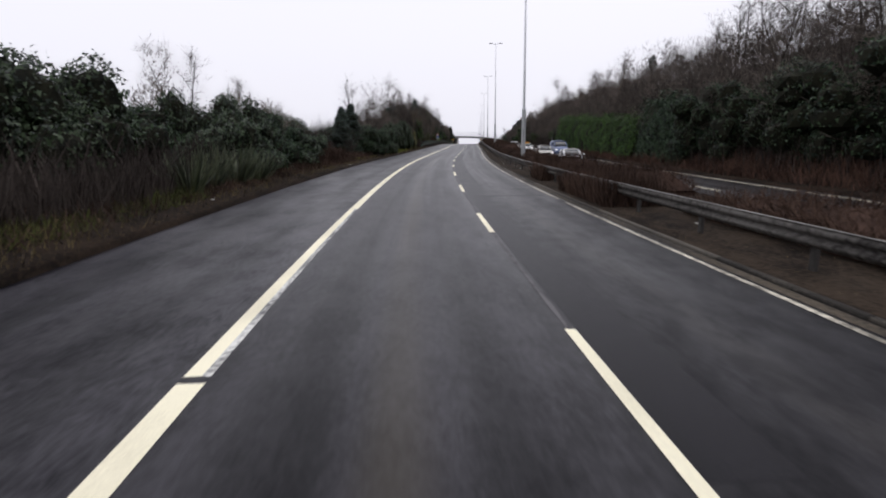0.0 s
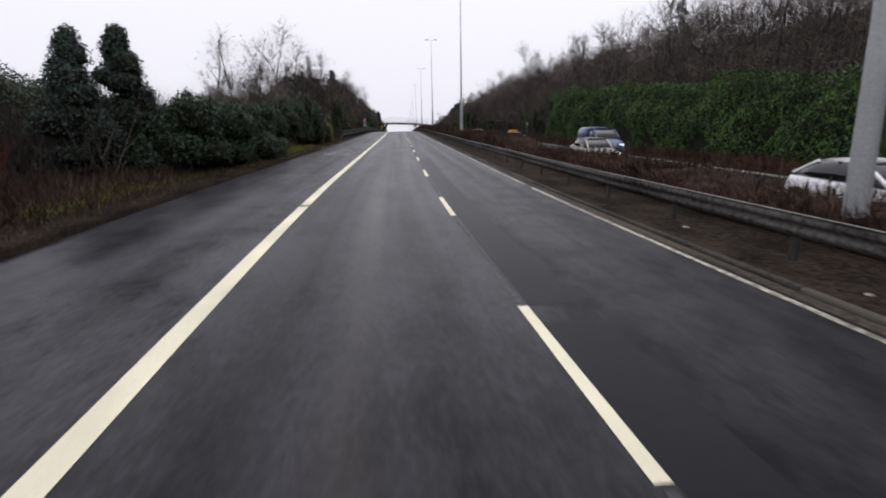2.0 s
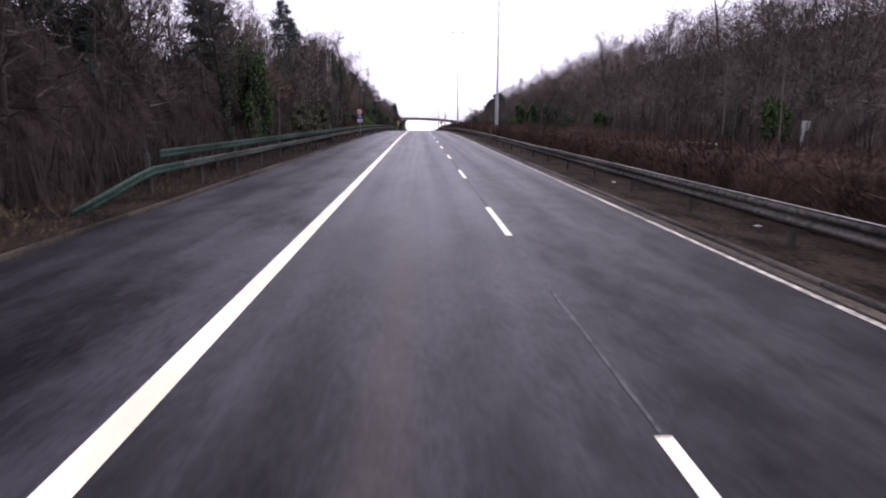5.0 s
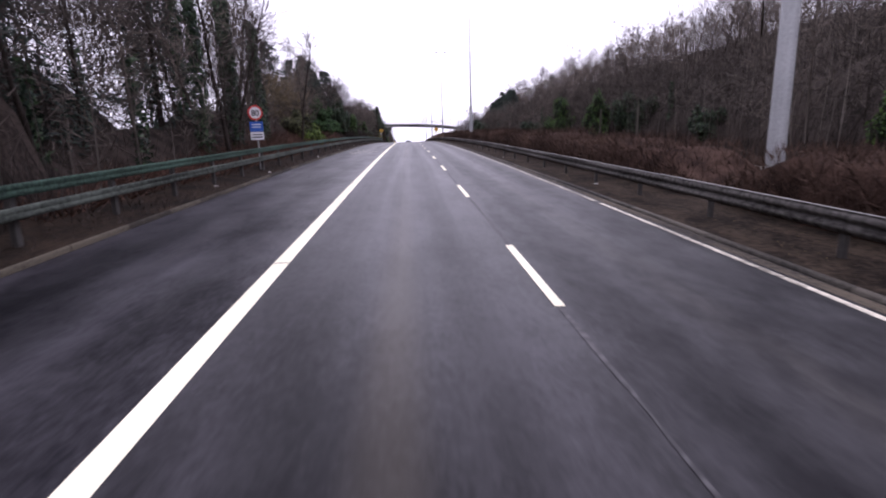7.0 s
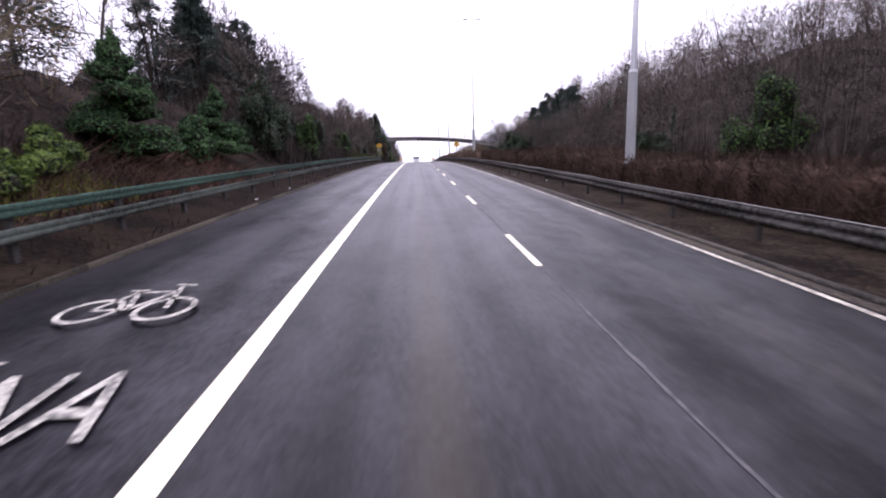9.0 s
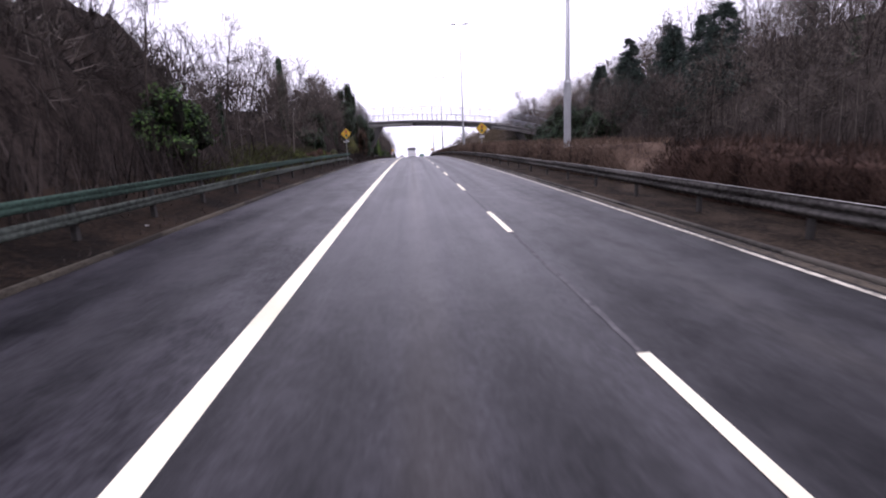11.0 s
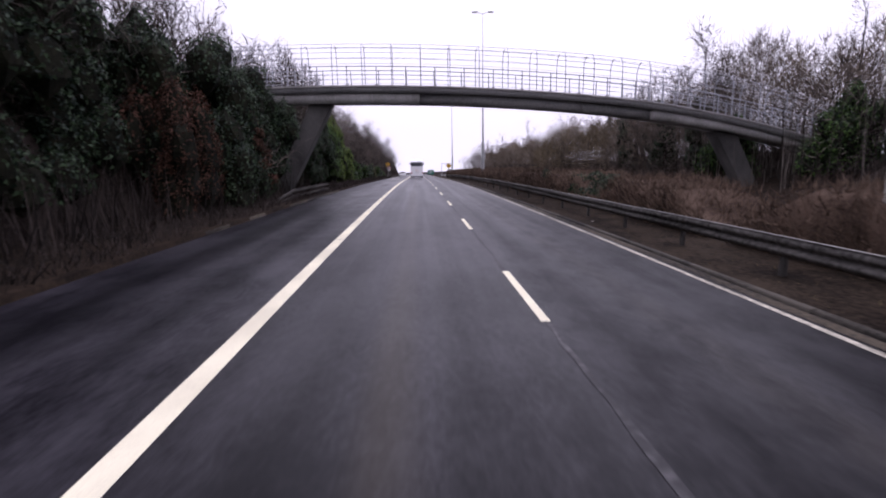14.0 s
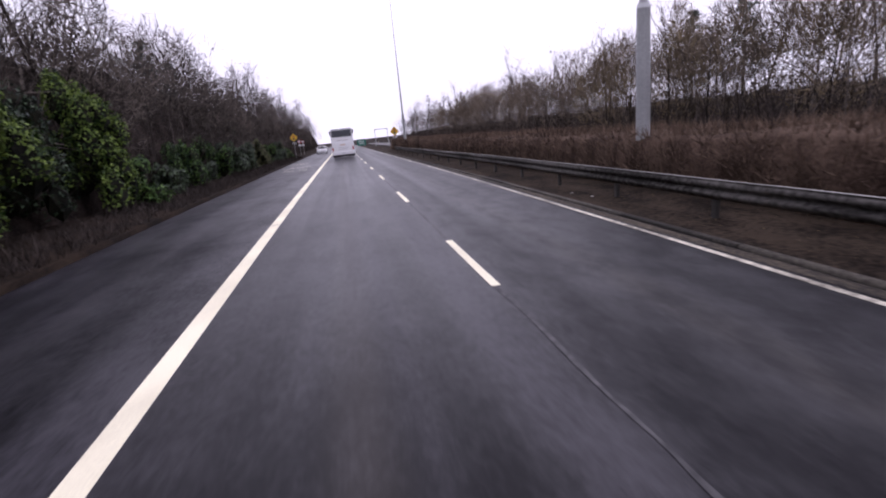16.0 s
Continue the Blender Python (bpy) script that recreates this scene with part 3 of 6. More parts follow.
def tree_parts(seed, tall=9.0, trunk_r=0.14, limbs=11, lean=0.1, low=0.22, twiggy=1.0, upright=0.9):
    """Segments of a bare tree: trunk and limbs, then branches and twigs."""
    r = random.Random(seed)
    wood, fine = [], []

    def run(p, d, length, r0, r1, n, store, curl=0.12, rise=0.05):
        pts = [p.copy()]
        for i in range(n):
            d = (d + Vector((r.gauss(0, curl), r.gauss(0, curl), r.gauss(0, curl) + rise))).normalized()
            q = p + d * (length / n)
            a, b = r0 + (r1 - r0) * i / n, r0 + (r1 - r0) * (i + 1) / n
            store.append((*p, *q, a, b))
            p = q
            pts.append(p.copy())
        return pts, d

    trunk, _ = run(Vector((0, 0, -0.3)), Vector((r.gauss(0, lean), r.gauss(0, lean), 1)).normalized(), tall * 0.86, trunk_r, trunk_r * 0.22, 7, wood, 0.07, 0.06)

    def along(pts, f):
        f = min(max(f, 0), 0.999) * (len(pts) - 1)
        i = int(f)
        return pts[i].lerp(pts[i + 1], f - i)

    for i in range(limbs):
        f = low + (1 - low) * (i + r.random()) / limbs
        a = r.random() * 6.283
        d = Vector((math.cos(a), math.sin(a), upright * (0.6 + 0.9 * f))).normalized()
        L = tall * (0.40 - 0.26 * f) * (0.75 + 0.5 * r.random())
        lr = trunk_r * (0.34 - 0.2 * f)
        limb, _ = run(along(trunk, f), d, L, lr, lr * 0.35, 3, wood, 0.16, 0.08)
        for j in range(7):
            g = 0.2 + 0.8 * (j + r.random()) / 7
            a2 = Vector((r.gauss(0, 1), r.gauss(0, 1), r.gauss(0.45, 0.6))).normalized()
            L2 = L * (0.55 - 0.25 * g) * (0.7 + 0.6 * r.random())
            br, _ = run(along(limb, g), (d * 0.5 + a2).normalized(), L2, max(lr * 0.3, 0.014), 0.010, 2, fine, 0.2, 0.06)
            for k in range(int(4 * twiggy)):
                p = along(br, 0.2 + 0.8 * r.random())
                a3 = (d * 0.3 + a2 * 0.5 + Vector((r.gauss(0, 0.8), r.gauss(0, 0.8), r.gauss(0.3, 0.6)))).normalized()
                L3 = 0.45 + 0.75 * r.random()
                q = p + a3 * L3
                fine.append((*p, *q, 0.010, 0.005))
                for _ in range(2):
                    a4 = (a3 + Vector((r.gauss(0, 0.6), r.gauss(0, 0.6), r.gauss(0.1, 0.5)))).normalized()
                    p4 = p.lerp(q, 0.3 + 0.7 * r.random())
                    fine.append((*p4, *(p4 + a4 * (0.3 + 0.5 * r.random())), 0.008, 0.004))
    return wood, fine


GROUPS_TREES = "bare trees of the roadside wood"
VARIANTS = []
for i, (tall, tr, limbs, low, up) in enumerate(((9.0, 0.10, 10, 0.20, 1.0), (8.0, 0.09, 10, 0.15, 0.8), (10.5, 0.115, 11, 0.30, 1.3), (7.0, 0.075, 9, 0.10, 0.9), (9.5, 0.095, 10, 0.35, 1.5), (6.0, 0.065, 10, 0.05, 0.7))):
    wood, fine = tree_parts(100 + i, tall, tr, limbs, 0.08, low, 1.0, up)
    wv, wf = prisms(wood, 4)
    f = np.array(fine)
    np.random.RandomState(650 + i).shuffle(f)
    fv, ff = blades(f[:, 0:3], f[:, 3:6], f[:, 6] * 3.0, np.random.RandomState(700 + i))
    trunk_me, crown_me = array_mesh("trunk", wv, wf), array_mesh("crown", fv, ff)
    trunk_me.materials.append(M_BARK)
    crown_me.materials.append(M_TWIG)
    VARIANTS.append((trunk_me, crown_me, tall, wv, wf, fv, ff))
# ivy sleeves: low ones for some trunks, tall ones for the ivy-clad trees
def ivy_mesh(n, tall, thick, seed):
    rs = np.random.RandomState(seed)
    hgt = rs.random(n) ** 0.8 * tall
    ang = rs.random(n) * 6.283
    rad = 0.14 + thick * rs.random(n) * (1 - hgt / (tall * 1.25))
    pts = np.stack([np.cos(ang) * rad, np.sin(ang) * rad, hgt], 1)
    me = array_mesh("ivy", *leaves(pts, np.stack([np.cos(ang), np.sin(ang), 0.2 + 0 * ang], 1), 0.20, rs))
    me.materials.append(M_DARKLEAF)
    return me


IVY_LOW, IVY_TALL = ivy_mesh(360, 4.2, 0.24, 3), ivy_mesh(1500, 7.6, 0.36, 4)


def bare_tree(s, lat, variant, size, turn, ivy=0):
    trunk_me, crown_me = VARIANTS[variant][:2]
    label = "leafless tree with ivy round its trunk" if ivy else "leafless grey-brown tree with fine bare twigs"
    ob = thing("bare_tree", stand(s, lat, bank(s, lat), turn, size), label, "tree", GROUPS_TREES)
    new("trunk", trunk_me).parent = ob
    new("crown", crown_me).parent = ob
    if ivy:
        tagged(new("ivy", IVY_TALL if ivy == 2 else IVY_LOW), "dark green ivy").parent = ob
    return ob


def lumps_mesh(name, lumps, seed):
    """Uneven inner bodies of a shrub: noise-shaped balls, joined."""
    bm = bmesh.new()
    for i, (x, y, z, rx, ry, rz) in enumerate(lumps):
        made = bmesh.ops.create_icosphere(bm, subdivisions=3 if rx > 2.5 else 1, radius=1)["verts"]
        for v in made:
            k = 1 + 0.28 * noise.noise(v.co * 1.7 + Vector((seed, i * 3.1, 0)))
            v.co = Vector((x + v.co.x * rx * k * 0.84, y + v.co.y * ry * k * 0.84, max(z + v.co.z * rz * k * 0.84, -0.2)))
    me = bpy.data.meshes.new(name)
    bm.to_mesh(me)
    bm.free()
    return me


def shrub(name, m, lumps, count, leaf, mat, label, seed, twigs=0, core=True, slim=0.55, group=""):
    """An evergreen shrub: near-black lumps painted as inner shade and many leaves over them."""
    rs = np.random.RandomState(seed)
    count, leaf = int(count * 1.9), leaf * 0.86
    ob = thing(name, m, label, "shrub", group)
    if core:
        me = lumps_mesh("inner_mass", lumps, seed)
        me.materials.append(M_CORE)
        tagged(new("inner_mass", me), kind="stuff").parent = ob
    lumps = np.array(lumps)
    area = lumps[:, 3] * lumps[:, 5]
    pick = rs.choice(len(lumps), count, p=area / area.sum())
    d = unit(rs, count)
    d[:, 2] = np.where(d[:, 2] < -0.5, -d[:, 2], d[:, 2])
    bump = 0.82 + 0.16 * rs.random(count) + 0.22 * rs.random(count) ** 4 * np.minimum(1, 1.2 / lumps[pick, 3]) + 0.10 * np.sin(d[:, 0] * 7 + pick) * np.cos(d[:, 2] * 6 + pick * 2.0)
    pts = lumps[pick, :3] + d * lumps[pick, 3:6] * bump[:, None]
    keep = pts[:, 2] > 0.02
    me = array_mesh("foliage", *leaves(pts[keep], d[keep], leaf, rs, slim=slim))
    me.materials.append(mat)
    tagged(new("foliage", me), kind="stuff").parent = ob
    if twigs:
        d = unit(rs, twigs)
        d[:, 2] = np.abs(d[:, 2])
        pick = rs.choice(len(lumps), twigs)
        a = lumps[pick, :3] + d * lumps[pick, 3:6] * 0.7
        b = lumps[pick, :3] + d * lumps[pick, 3:6] * (1.05 + 0.25 * rs.random(twigs))[:, None]
        me = array_mesh("twig_fringe", *blades(a, b, 0.03, rs))
        me.materials.append(M_TWIG)
        tagged(new("twig_fringe", me), kind="stuff").parent = ob
    return ob


def brush(name, s0, s1, lat0, lat1, count, tall, width, mat, seed, label, category="undergrowth", spread=0.8, clump=0.5, base=0.0, top=None):
    """Uncountable stems: blades rising from the ground over a stretch of verge or bank."""
    count = int(count * 1.25)
    rs = np.random.RandomState(seed)
    s = s0 + (s1 - s0) * rs.random(count)
    lat = lat0 + (lat1 - lat0) * rs.random(count)
    k = np.array([0.5 + 0.5 * noise.noise(Vector((a * 0.22, b * 0.35, seed * 1.7))) for a, b in zip(s, lat)])
    keep = rs.random(count) < 0.35 + 1.3 * clump * k + (1 - clump)
    s, lat, k = s[keep], lat[keep], k[keep]
    n = len(s)
    roots = np.array([at(a, b, bank(a, b) + base) for a, b in zip(s, lat)])
    h = tall * (0.35 + 0.65 * rs.random(n)) * (1 - clump * 0.6 + clump * 1.0 * k)
    off = rs.normal(0, spread, (n, 3)) * h[:, None] * 0.5
    off[:, 2] = h
    lift = rs.random(n) * (0.0 if top is None else top)
    roots[:, 2] += lift - 0.05
    me = array_mesh(name, *blades(roots, roots + off, width * 1.45, rs))
    me.materials.append(mat)
    return tagged(new(name, me), label, category, kind="stuff")


# ---- woods ----
rng = random.Random(11)


FAR = []


def wood_row(s0, s1, d, lat, jitter, sizes, ivy, choose, joined=False):
    s = s0
    while s < s1:
        f = (s - s0) / (s1 - s0)
        size = (sizes[0] + (sizes[1] - sizes[0]) * f) * rng.uniform(0.8, 1.2)
        if lat > 28 and s < 190:
            size *= 0.9
        if lat < 0:
            size *= 0.62 if 222 < s < 252 else 0.8 if 252 <= s < 284 else 1
        row = (s + rng.uniform(-0.4, 0.4) * d, lat + rng.uniform(-1, 1) * jitter, rng.choice(choose), size, rng.uniform(0, 360))
        thinned = lat < 0 and (166 < s < 216 or 250 < s < (294 if lat < -14 else 282)) and rng.random() < (0.25 if s < 186 else 0.65 if s < 220 else 1.0 if joined else 0.75)
        if joined and not thinned:
            FAR.append(row)
        elif not thinned:
            bare_tree(*row, rng.random() < ivy)
        s += d * rng.uniform(0.75, 1.25)


def join_far(label):
    """The trees farther back, too many to tell apart, as one body of wood."""
    wv, wf, cv, cf, nw, nc = [], [], [], [], 0, 0
    for s, lat, v, size, turn in FAR:
        m = np.array(stand(s, lat, bank(s, lat), turn, size))
        a, b, c, d = VARIANTS[v][3:]
        wv.append(a @ m[:3, :3].T + m[:3, 3])
        wf.append(b + nw)
        nw += len(a)
        c = c[: len(c) // 9 * 3] if int(s * 7) % 2 else c[len(c) // 9 * 6 :]
        cv.append(c @ m[:3, :3].T + m[:3, 3])
        cf.append(d[: len(c) // 3] + nc)
        nc += len(c)
    FAR.clear()
    ob = tagged(new("far_wood"), label, "wood", kind="stuff")
    for name, vv, ff, mat in (("trunk_mass", wv, wf, M_BARK), ("twig_mass", cv, cf, M_TWIG)):
        me = array_mesh(name, np.concatenate(vv), np.concatenate(ff))
        me.materials.append(mat)
        tagged(new(name, me), kind="stuff").parent = ob


def crowns(name, s0, s1, lat0, lat1, gap, low, tall, each, seed, label, mat=None, thick=0.045):
    """Rounded crowns of fine bare twigs, close to one another, that make up the body of a leafless wood."""
    r, rs = random.Random(seed), np.random.RandomState(seed)
    roots, tips = [], []
    for i in range(int((s1 - s0) / gap)):
        for j in range(max(1, int(abs(lat1 - lat0) / gap))):
            s = s0 + (i + r.uniform(0.1, 0.9)) * gap
            lat = lat0 + (j + r.uniform(0.1, 0.9)) * gap * (1 if lat1 > lat0 else -1)
            h = tall * r.uniform(0.72, 1.12) * (1 + 0.22 * noise.noise(Vector((s * 0.06, lat * 0.1, seed))))
            rx, rz = gap * r.uniform(0.55, 0.8), (h - low) * 0.52
            c = np.array(at(s, lat, bank(s, lat) + low + rz * 0.96))
            n = int(each * 1.4 * r.uniform(0.75, 1.25))
            d = unit(rs, n)
            d[:, 2] = np.where(rs.random(n) < 0.3, np.abs(d[:, 2]), d[:, 2])
            f = (0.45 + 0.55 * rs.random(n) ** 0.6)[:, None]
            taper = 1 - 0.35 * np.clip(d[:, 2:3], 0, 1)
            p = c + d * f * np.array([rx, rx, rz]) * np.concatenate([taper, taper, np.ones((n, 1))], 1)
            q = d * np.array([0.6, 0.6, 0.35]) + rs.normal(0, 0.38, (n, 3)) + np.array([0, 0, 0.5])
            q /= np.linalg.norm(q, axis=1, keepdims=True)
            roots.append(p - q * 0.2)
            tips.append(p + q * (0.22 + 0.50 * rs.random(n) * (1 + 0.3 * (d[:, 2] > 0.6)))[:, None])
    me = array_mesh(name, *blades(np.concatenate(roots), np.concatenate(tips), thick, rs))
    me.materials.append(mat or M_TWIG)
    tagged(new(name, me), label, "wood", kind="stuff")


def thicket(s0, s1, lat0, lat1, tall, seed, label):
    """The dense lower body of a wood, where stems and twigs close up: an uneven mass under the crowns."""
    rows, cols = steps(s0, s1, 0.9), steps(lat0, lat1, 0.9)
    verts, faces = [], []
    edge = abs(lat1 - lat0)
    for s in rows:
        for lat in cols:
            d = abs(lat - lat0)
            f = min(d / 2.6, 1) ** 0.7 * min((edge - d) / 1.5, 1) * min((s - s0) / 3, (s1 - s) / 3, 1)
            k = 1 + 0.30 * noise.noise(Vector((s * 0.12, lat * 0.2, seed))) + 0.38 * noise.noise(Vector((s * 0.42, lat * 0.42, seed + 3))) + 0.24 * noise.noise(Vector((s * 1.5, lat * 1.5, seed + 7)))
            j = 0.5 * noise.noise(Vector((s * 0.8, lat, seed + 9)))
            verts.append(at(s + j, lat + j, bank(s, lat) - 0.1 + tall * max(k, 0.2) * f))
    n = len(cols)
    for i in range(len(rows) - 1):
        for j in range(n - 1):
            a = i * n + j
            faces.append((a, a + 1, a + n + 1, a + n))
    me = array_mesh("thicket", verts, faces)
    # left bank: shade inside the wood is painted with darker mass and twigs
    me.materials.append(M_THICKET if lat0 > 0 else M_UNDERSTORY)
    ob = tagged(new("thicket", me), label, "thicket", kind="stuff")
    # loose twigs standing out of the mass
    rs = np.random.RandomState(seed)
    v, f = np.array(verts), np.array(faces)
    pick = rs.randint(0, len(f), int(len(f) * (2.4 if lat0 > 0 else 5)))
    w = rs.dirichlet((1, 1, 1, 1), len(pick))
    roots = (v[f[pick]] * w[:, :, None]).sum(1)
    d = rs.normal(0, 0.45, (len(pick), 3)) + np.array([-0.25 if lat1 > lat0 else 0.25, -0.1, 0.95])
    me = array_mesh("twig_fringe", *blades(roots - d * 0.15, roots + d * (0.3 + 0.9 * rs.random(len(pick)))[:, None], 0.045 if lat0 > 0 else 0.034, rs))
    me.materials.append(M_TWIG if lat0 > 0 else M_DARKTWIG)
    tagged(new("twig_fringe", me), kind="stuff").parent = ob


thicket(-8, 318, 19.4, 45, 2.5, 901, "dense brown thicket of stems and twigs on the wooded bank")
thicket(338, 560, 23.0, 36, 1.3, 902, "dense brown thicket below the roadside trees")
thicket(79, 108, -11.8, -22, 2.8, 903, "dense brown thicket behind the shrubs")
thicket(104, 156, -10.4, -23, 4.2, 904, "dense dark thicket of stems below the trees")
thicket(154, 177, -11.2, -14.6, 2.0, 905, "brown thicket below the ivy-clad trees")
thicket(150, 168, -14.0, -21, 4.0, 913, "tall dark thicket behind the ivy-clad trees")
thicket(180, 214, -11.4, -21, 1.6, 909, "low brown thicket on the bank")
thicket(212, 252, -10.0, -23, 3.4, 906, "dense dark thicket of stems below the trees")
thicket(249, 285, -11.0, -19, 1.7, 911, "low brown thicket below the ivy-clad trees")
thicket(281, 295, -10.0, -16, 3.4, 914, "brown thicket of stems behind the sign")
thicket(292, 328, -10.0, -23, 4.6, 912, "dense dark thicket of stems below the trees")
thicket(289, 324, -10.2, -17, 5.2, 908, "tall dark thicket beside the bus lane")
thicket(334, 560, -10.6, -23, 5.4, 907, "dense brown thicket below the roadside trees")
# right-hand hillside
wood_row(4, 314, 5.0, 20.0, 1.4, (0.85, 0.85), 0.12, (1, 3, 5))
wood_row(0, 335, 4.8, 25.0, 1.8, (1.2, 0.95), 0.12, (0, 1, 2, 3))
wood_row(0, 340, 4.6, 31.0, 2.0, (1.3, 1.0), 0.15, (0, 1, 2, 4), True)
wood_row(-5, 345, 4.6, 38.0, 2.0, (1.15, 1.05), 0.0, (0, 2, 4), True)
wood_row(338, 540, 5.0, 21.0, 2.0, (0.85, 0.95), 0.2, (0, 1, 3, 4), True)
wood_row(342, 560, 5.0, 28.0, 2.5, (1.0, 1.2), 0.1, (0, 2, 4), True)
wood_row(329, 350, 2.8, 20.2, 1.0, (1.0, 0.95), 0.3, (2, 4))
wood_row(330, 352, 3.2, 23.0, 1.2, (1.1, 1.0), 0.2, (0, 2, 4))
join_far("dense leafless brown wood up the hillside")
crowns("twig_crowns", -5, 318, 18.6, 25.4, 3.4, 0.6, 6.6, 420, 811, "dense mass of bare brown twigs along the wood's edge")
crowns("twig_crowns", -5, 66, 25.5, 42, 4.1, 1.0, 9.4, 330, 840, "dense mass of bare brown twigs on the hillside", M_DARKTWIG)
crowns("twig_crowns", 66, 190, 25.5, 42, 4.1, 1.0, 8.4, 280, 812, "dense mass of bare brown twigs on the hillside")
crowns("twig_crowns", 190, 345, 25.5, 42, 4.1, 1.0, 9.6, 300, 835, "dense mass of bare brown twigs on the hillside")
crowns("twig_crowns", -5, 345, 36, 44, 3.6, 1.0, 7.6, 300, 826, "bare brown twigs along the top of the hillside")
crowns("twig_crowns", 338, 470, 19.0, 32, 3.6, 0.3, 7.8, 600, 813, "dense mass of pale bare twigs along the road", M_PALETWIG)
crowns("twig_crowns", 470, 560, 19.0, 32, 5.0, 0.5, 8.6, 160, 819, "bare brown woods in the distance")
crowns("budding_crowns", 352, 384, 18.4, 22.5, 3.4, 0.3, 7.4, 480, 820, "olive-brown budding trees along the road", M_OLIVETWIG)
# left-hand wood
wood_row(96, 106, 4.5, -16.0, 2.2, (0.5, 0.6), 0.1, (1, 3, 5))
wood_row(91, 112, 4.0, -12.8, 0.8, (0.55, 0.76), 0.2, (0, 1, 5))
wood_row(106, 322, 4.6, -11.2, 0.9, (0.9, 0.95), 0.35, (0, 1, 2, 3))
wood_row(104, 325, 4.8, -15.0, 1.6, (1.1, 1.05), 0.3, (0, 2, 4))
wood_row(104, 330, 5.0, -20.5, 2.0, (1.2, 1.2), 0.0, (0, 2, 4), True)
wood_row(334, 430, 4.8, -12.5, 1.0, (1.0, 1.2), 0.3, (0, 1, 2))
wood_row(430, 560, 4.8, -12.5, 1.0, (1.2, 1.2), 0.3, (0, 1, 2), True)
wood_row(334, 560, 5.2, -17.5, 2.0, (1.25, 1.3), 0.0, (0, 2, 4), True)
join_far("dense leafless wood behind the roadside trees")
crowns("twig_crowns", 38, 66, -16.5, -23, 3.4, 0.3, 5.4, 330, 833, "mass of bare brown twigs behind the laurels")
crowns("twig_crowns", 82, 96, -12.0, -15.6, 2.6, 0.3, 4.9, 760, 814, "mass of fine bare twigs behind the shrubs", thick=0.026)
crowns("twig_crowns", 95, 110, -12.0, -20.0, 2.8, 0.4, 6.2, 620, 839, "mass of fine bare twigs behind the shrubs", thick=0.032)
crowns("twig_crowns", 106, 160, -10.4, -20, 3.4, 0.6, 8.4, 420, 815, "dense mass of bare brown twigs along the wood's edge", M_DARKTWIG)
crowns("budding_crowns", 133, 142, -10.2, -13.0, 2.6, 3.0, 7.0, 330, 836, "khaki-brown budding twigs over the barrier", M_OLIVETWIG)
crowns("budding_crowns", 185, 199, -11.8, -16.0, 2.8, 0.2, 4.6, 330, 837, "khaki-brown twiggy shrubs on the bank", M_OLIVETWIG)
crowns("twig_crowns", 188, 204, -14.0, -19.0, 3.0, 0.2, 5.0, 260, 838, "brown twigs below the pines", M_TWIG)
crowns("twig_crowns", 213, 232, -11.0, -20, 3.0, 0.4, 7.0, 420, 816, "dense mass of bare dark twigs along the wood's edge", M_DARKTWIG)
crowns("twig_crowns", 232, 250, -11.0, -20, 3.0, 0.4, 4.8, 380, 831, "low dense mass of bare twigs along the wood's edge", M_TWIG)
crowns("twig_crowns", 249, 284, -11.0, -18, 3.2, 0.4, 5.2, 330, 828, "thin mass of bare twigs below the ivy-clad trees", M_DARKTWIG)
crowns("twig_crowns", 294, 326, -11.0, -20, 3.0, 0.4, 11.0, 430, 829, "dense mass of bare dark twigs along the wood's edge", M_DARKTWIG)
crowns("twig_crowns", 154, 184, -12.4, -19.0, 3.2, 1.0, 9.4, 560, 822, "dark mass of bare twigs round the ivy-clad trees", M_DARKTWIG)
# pale twig colour here paints the haze of farther trees between the trunks
crowns("twig_crowns", 160, 216, -17.0, -24, 3.6, 0.2, 8.4, 230, 817, "mass of bare twigs at the back of the bank, coloured pale as haze", M_PALETWIG)
crowns("twig_crowns", 336, 400, -10.8, -17, 3.1, 0.4, 9.6, 620, 823, "dense mass of bare brown twigs behind the bushes")
crowns("twig_crowns", 335, 470, -10.8, -20, 3.7, 0.6, 9.4, 330, 818, "dense mass of bare brown twigs along the road")
crowns("twig_crowns", 470, 560, -10.8, -20, 5.0, 0.6, 10.0, 130, 821, "bare brown woods in the distance")
for s, lat, v, size in ((50.5, -21, 4, 1.0), (52, -22, 2, 0.85), (62, -22, 4, 0.85), (150, 34, 4, 1.25), (153, 35, 2, 1.2), (166.5, -11.4, 4, 1.1), (168.5, -13.0, 4, 1.15), (171.0, -11.2, 4, 1.05), (174.0, -12.4, 4, 1.1), (178.0, -11.6, 4, 1.0), (182.5, -13.0, 4, 1.05), (261.0, -12.4, 4, 0.72), (273.7, -12.6, 4, 0.95), (281.0, -15.5, 4, 0.9), (286.5, -16.5, 2, 0.95)):
    bare_tree(s, lat, v, size, 40 * s, 2 if v == 4 and (160 < s < 190 or 272 < s < 275) else 1 if v == 4 and s < 60 else 0)

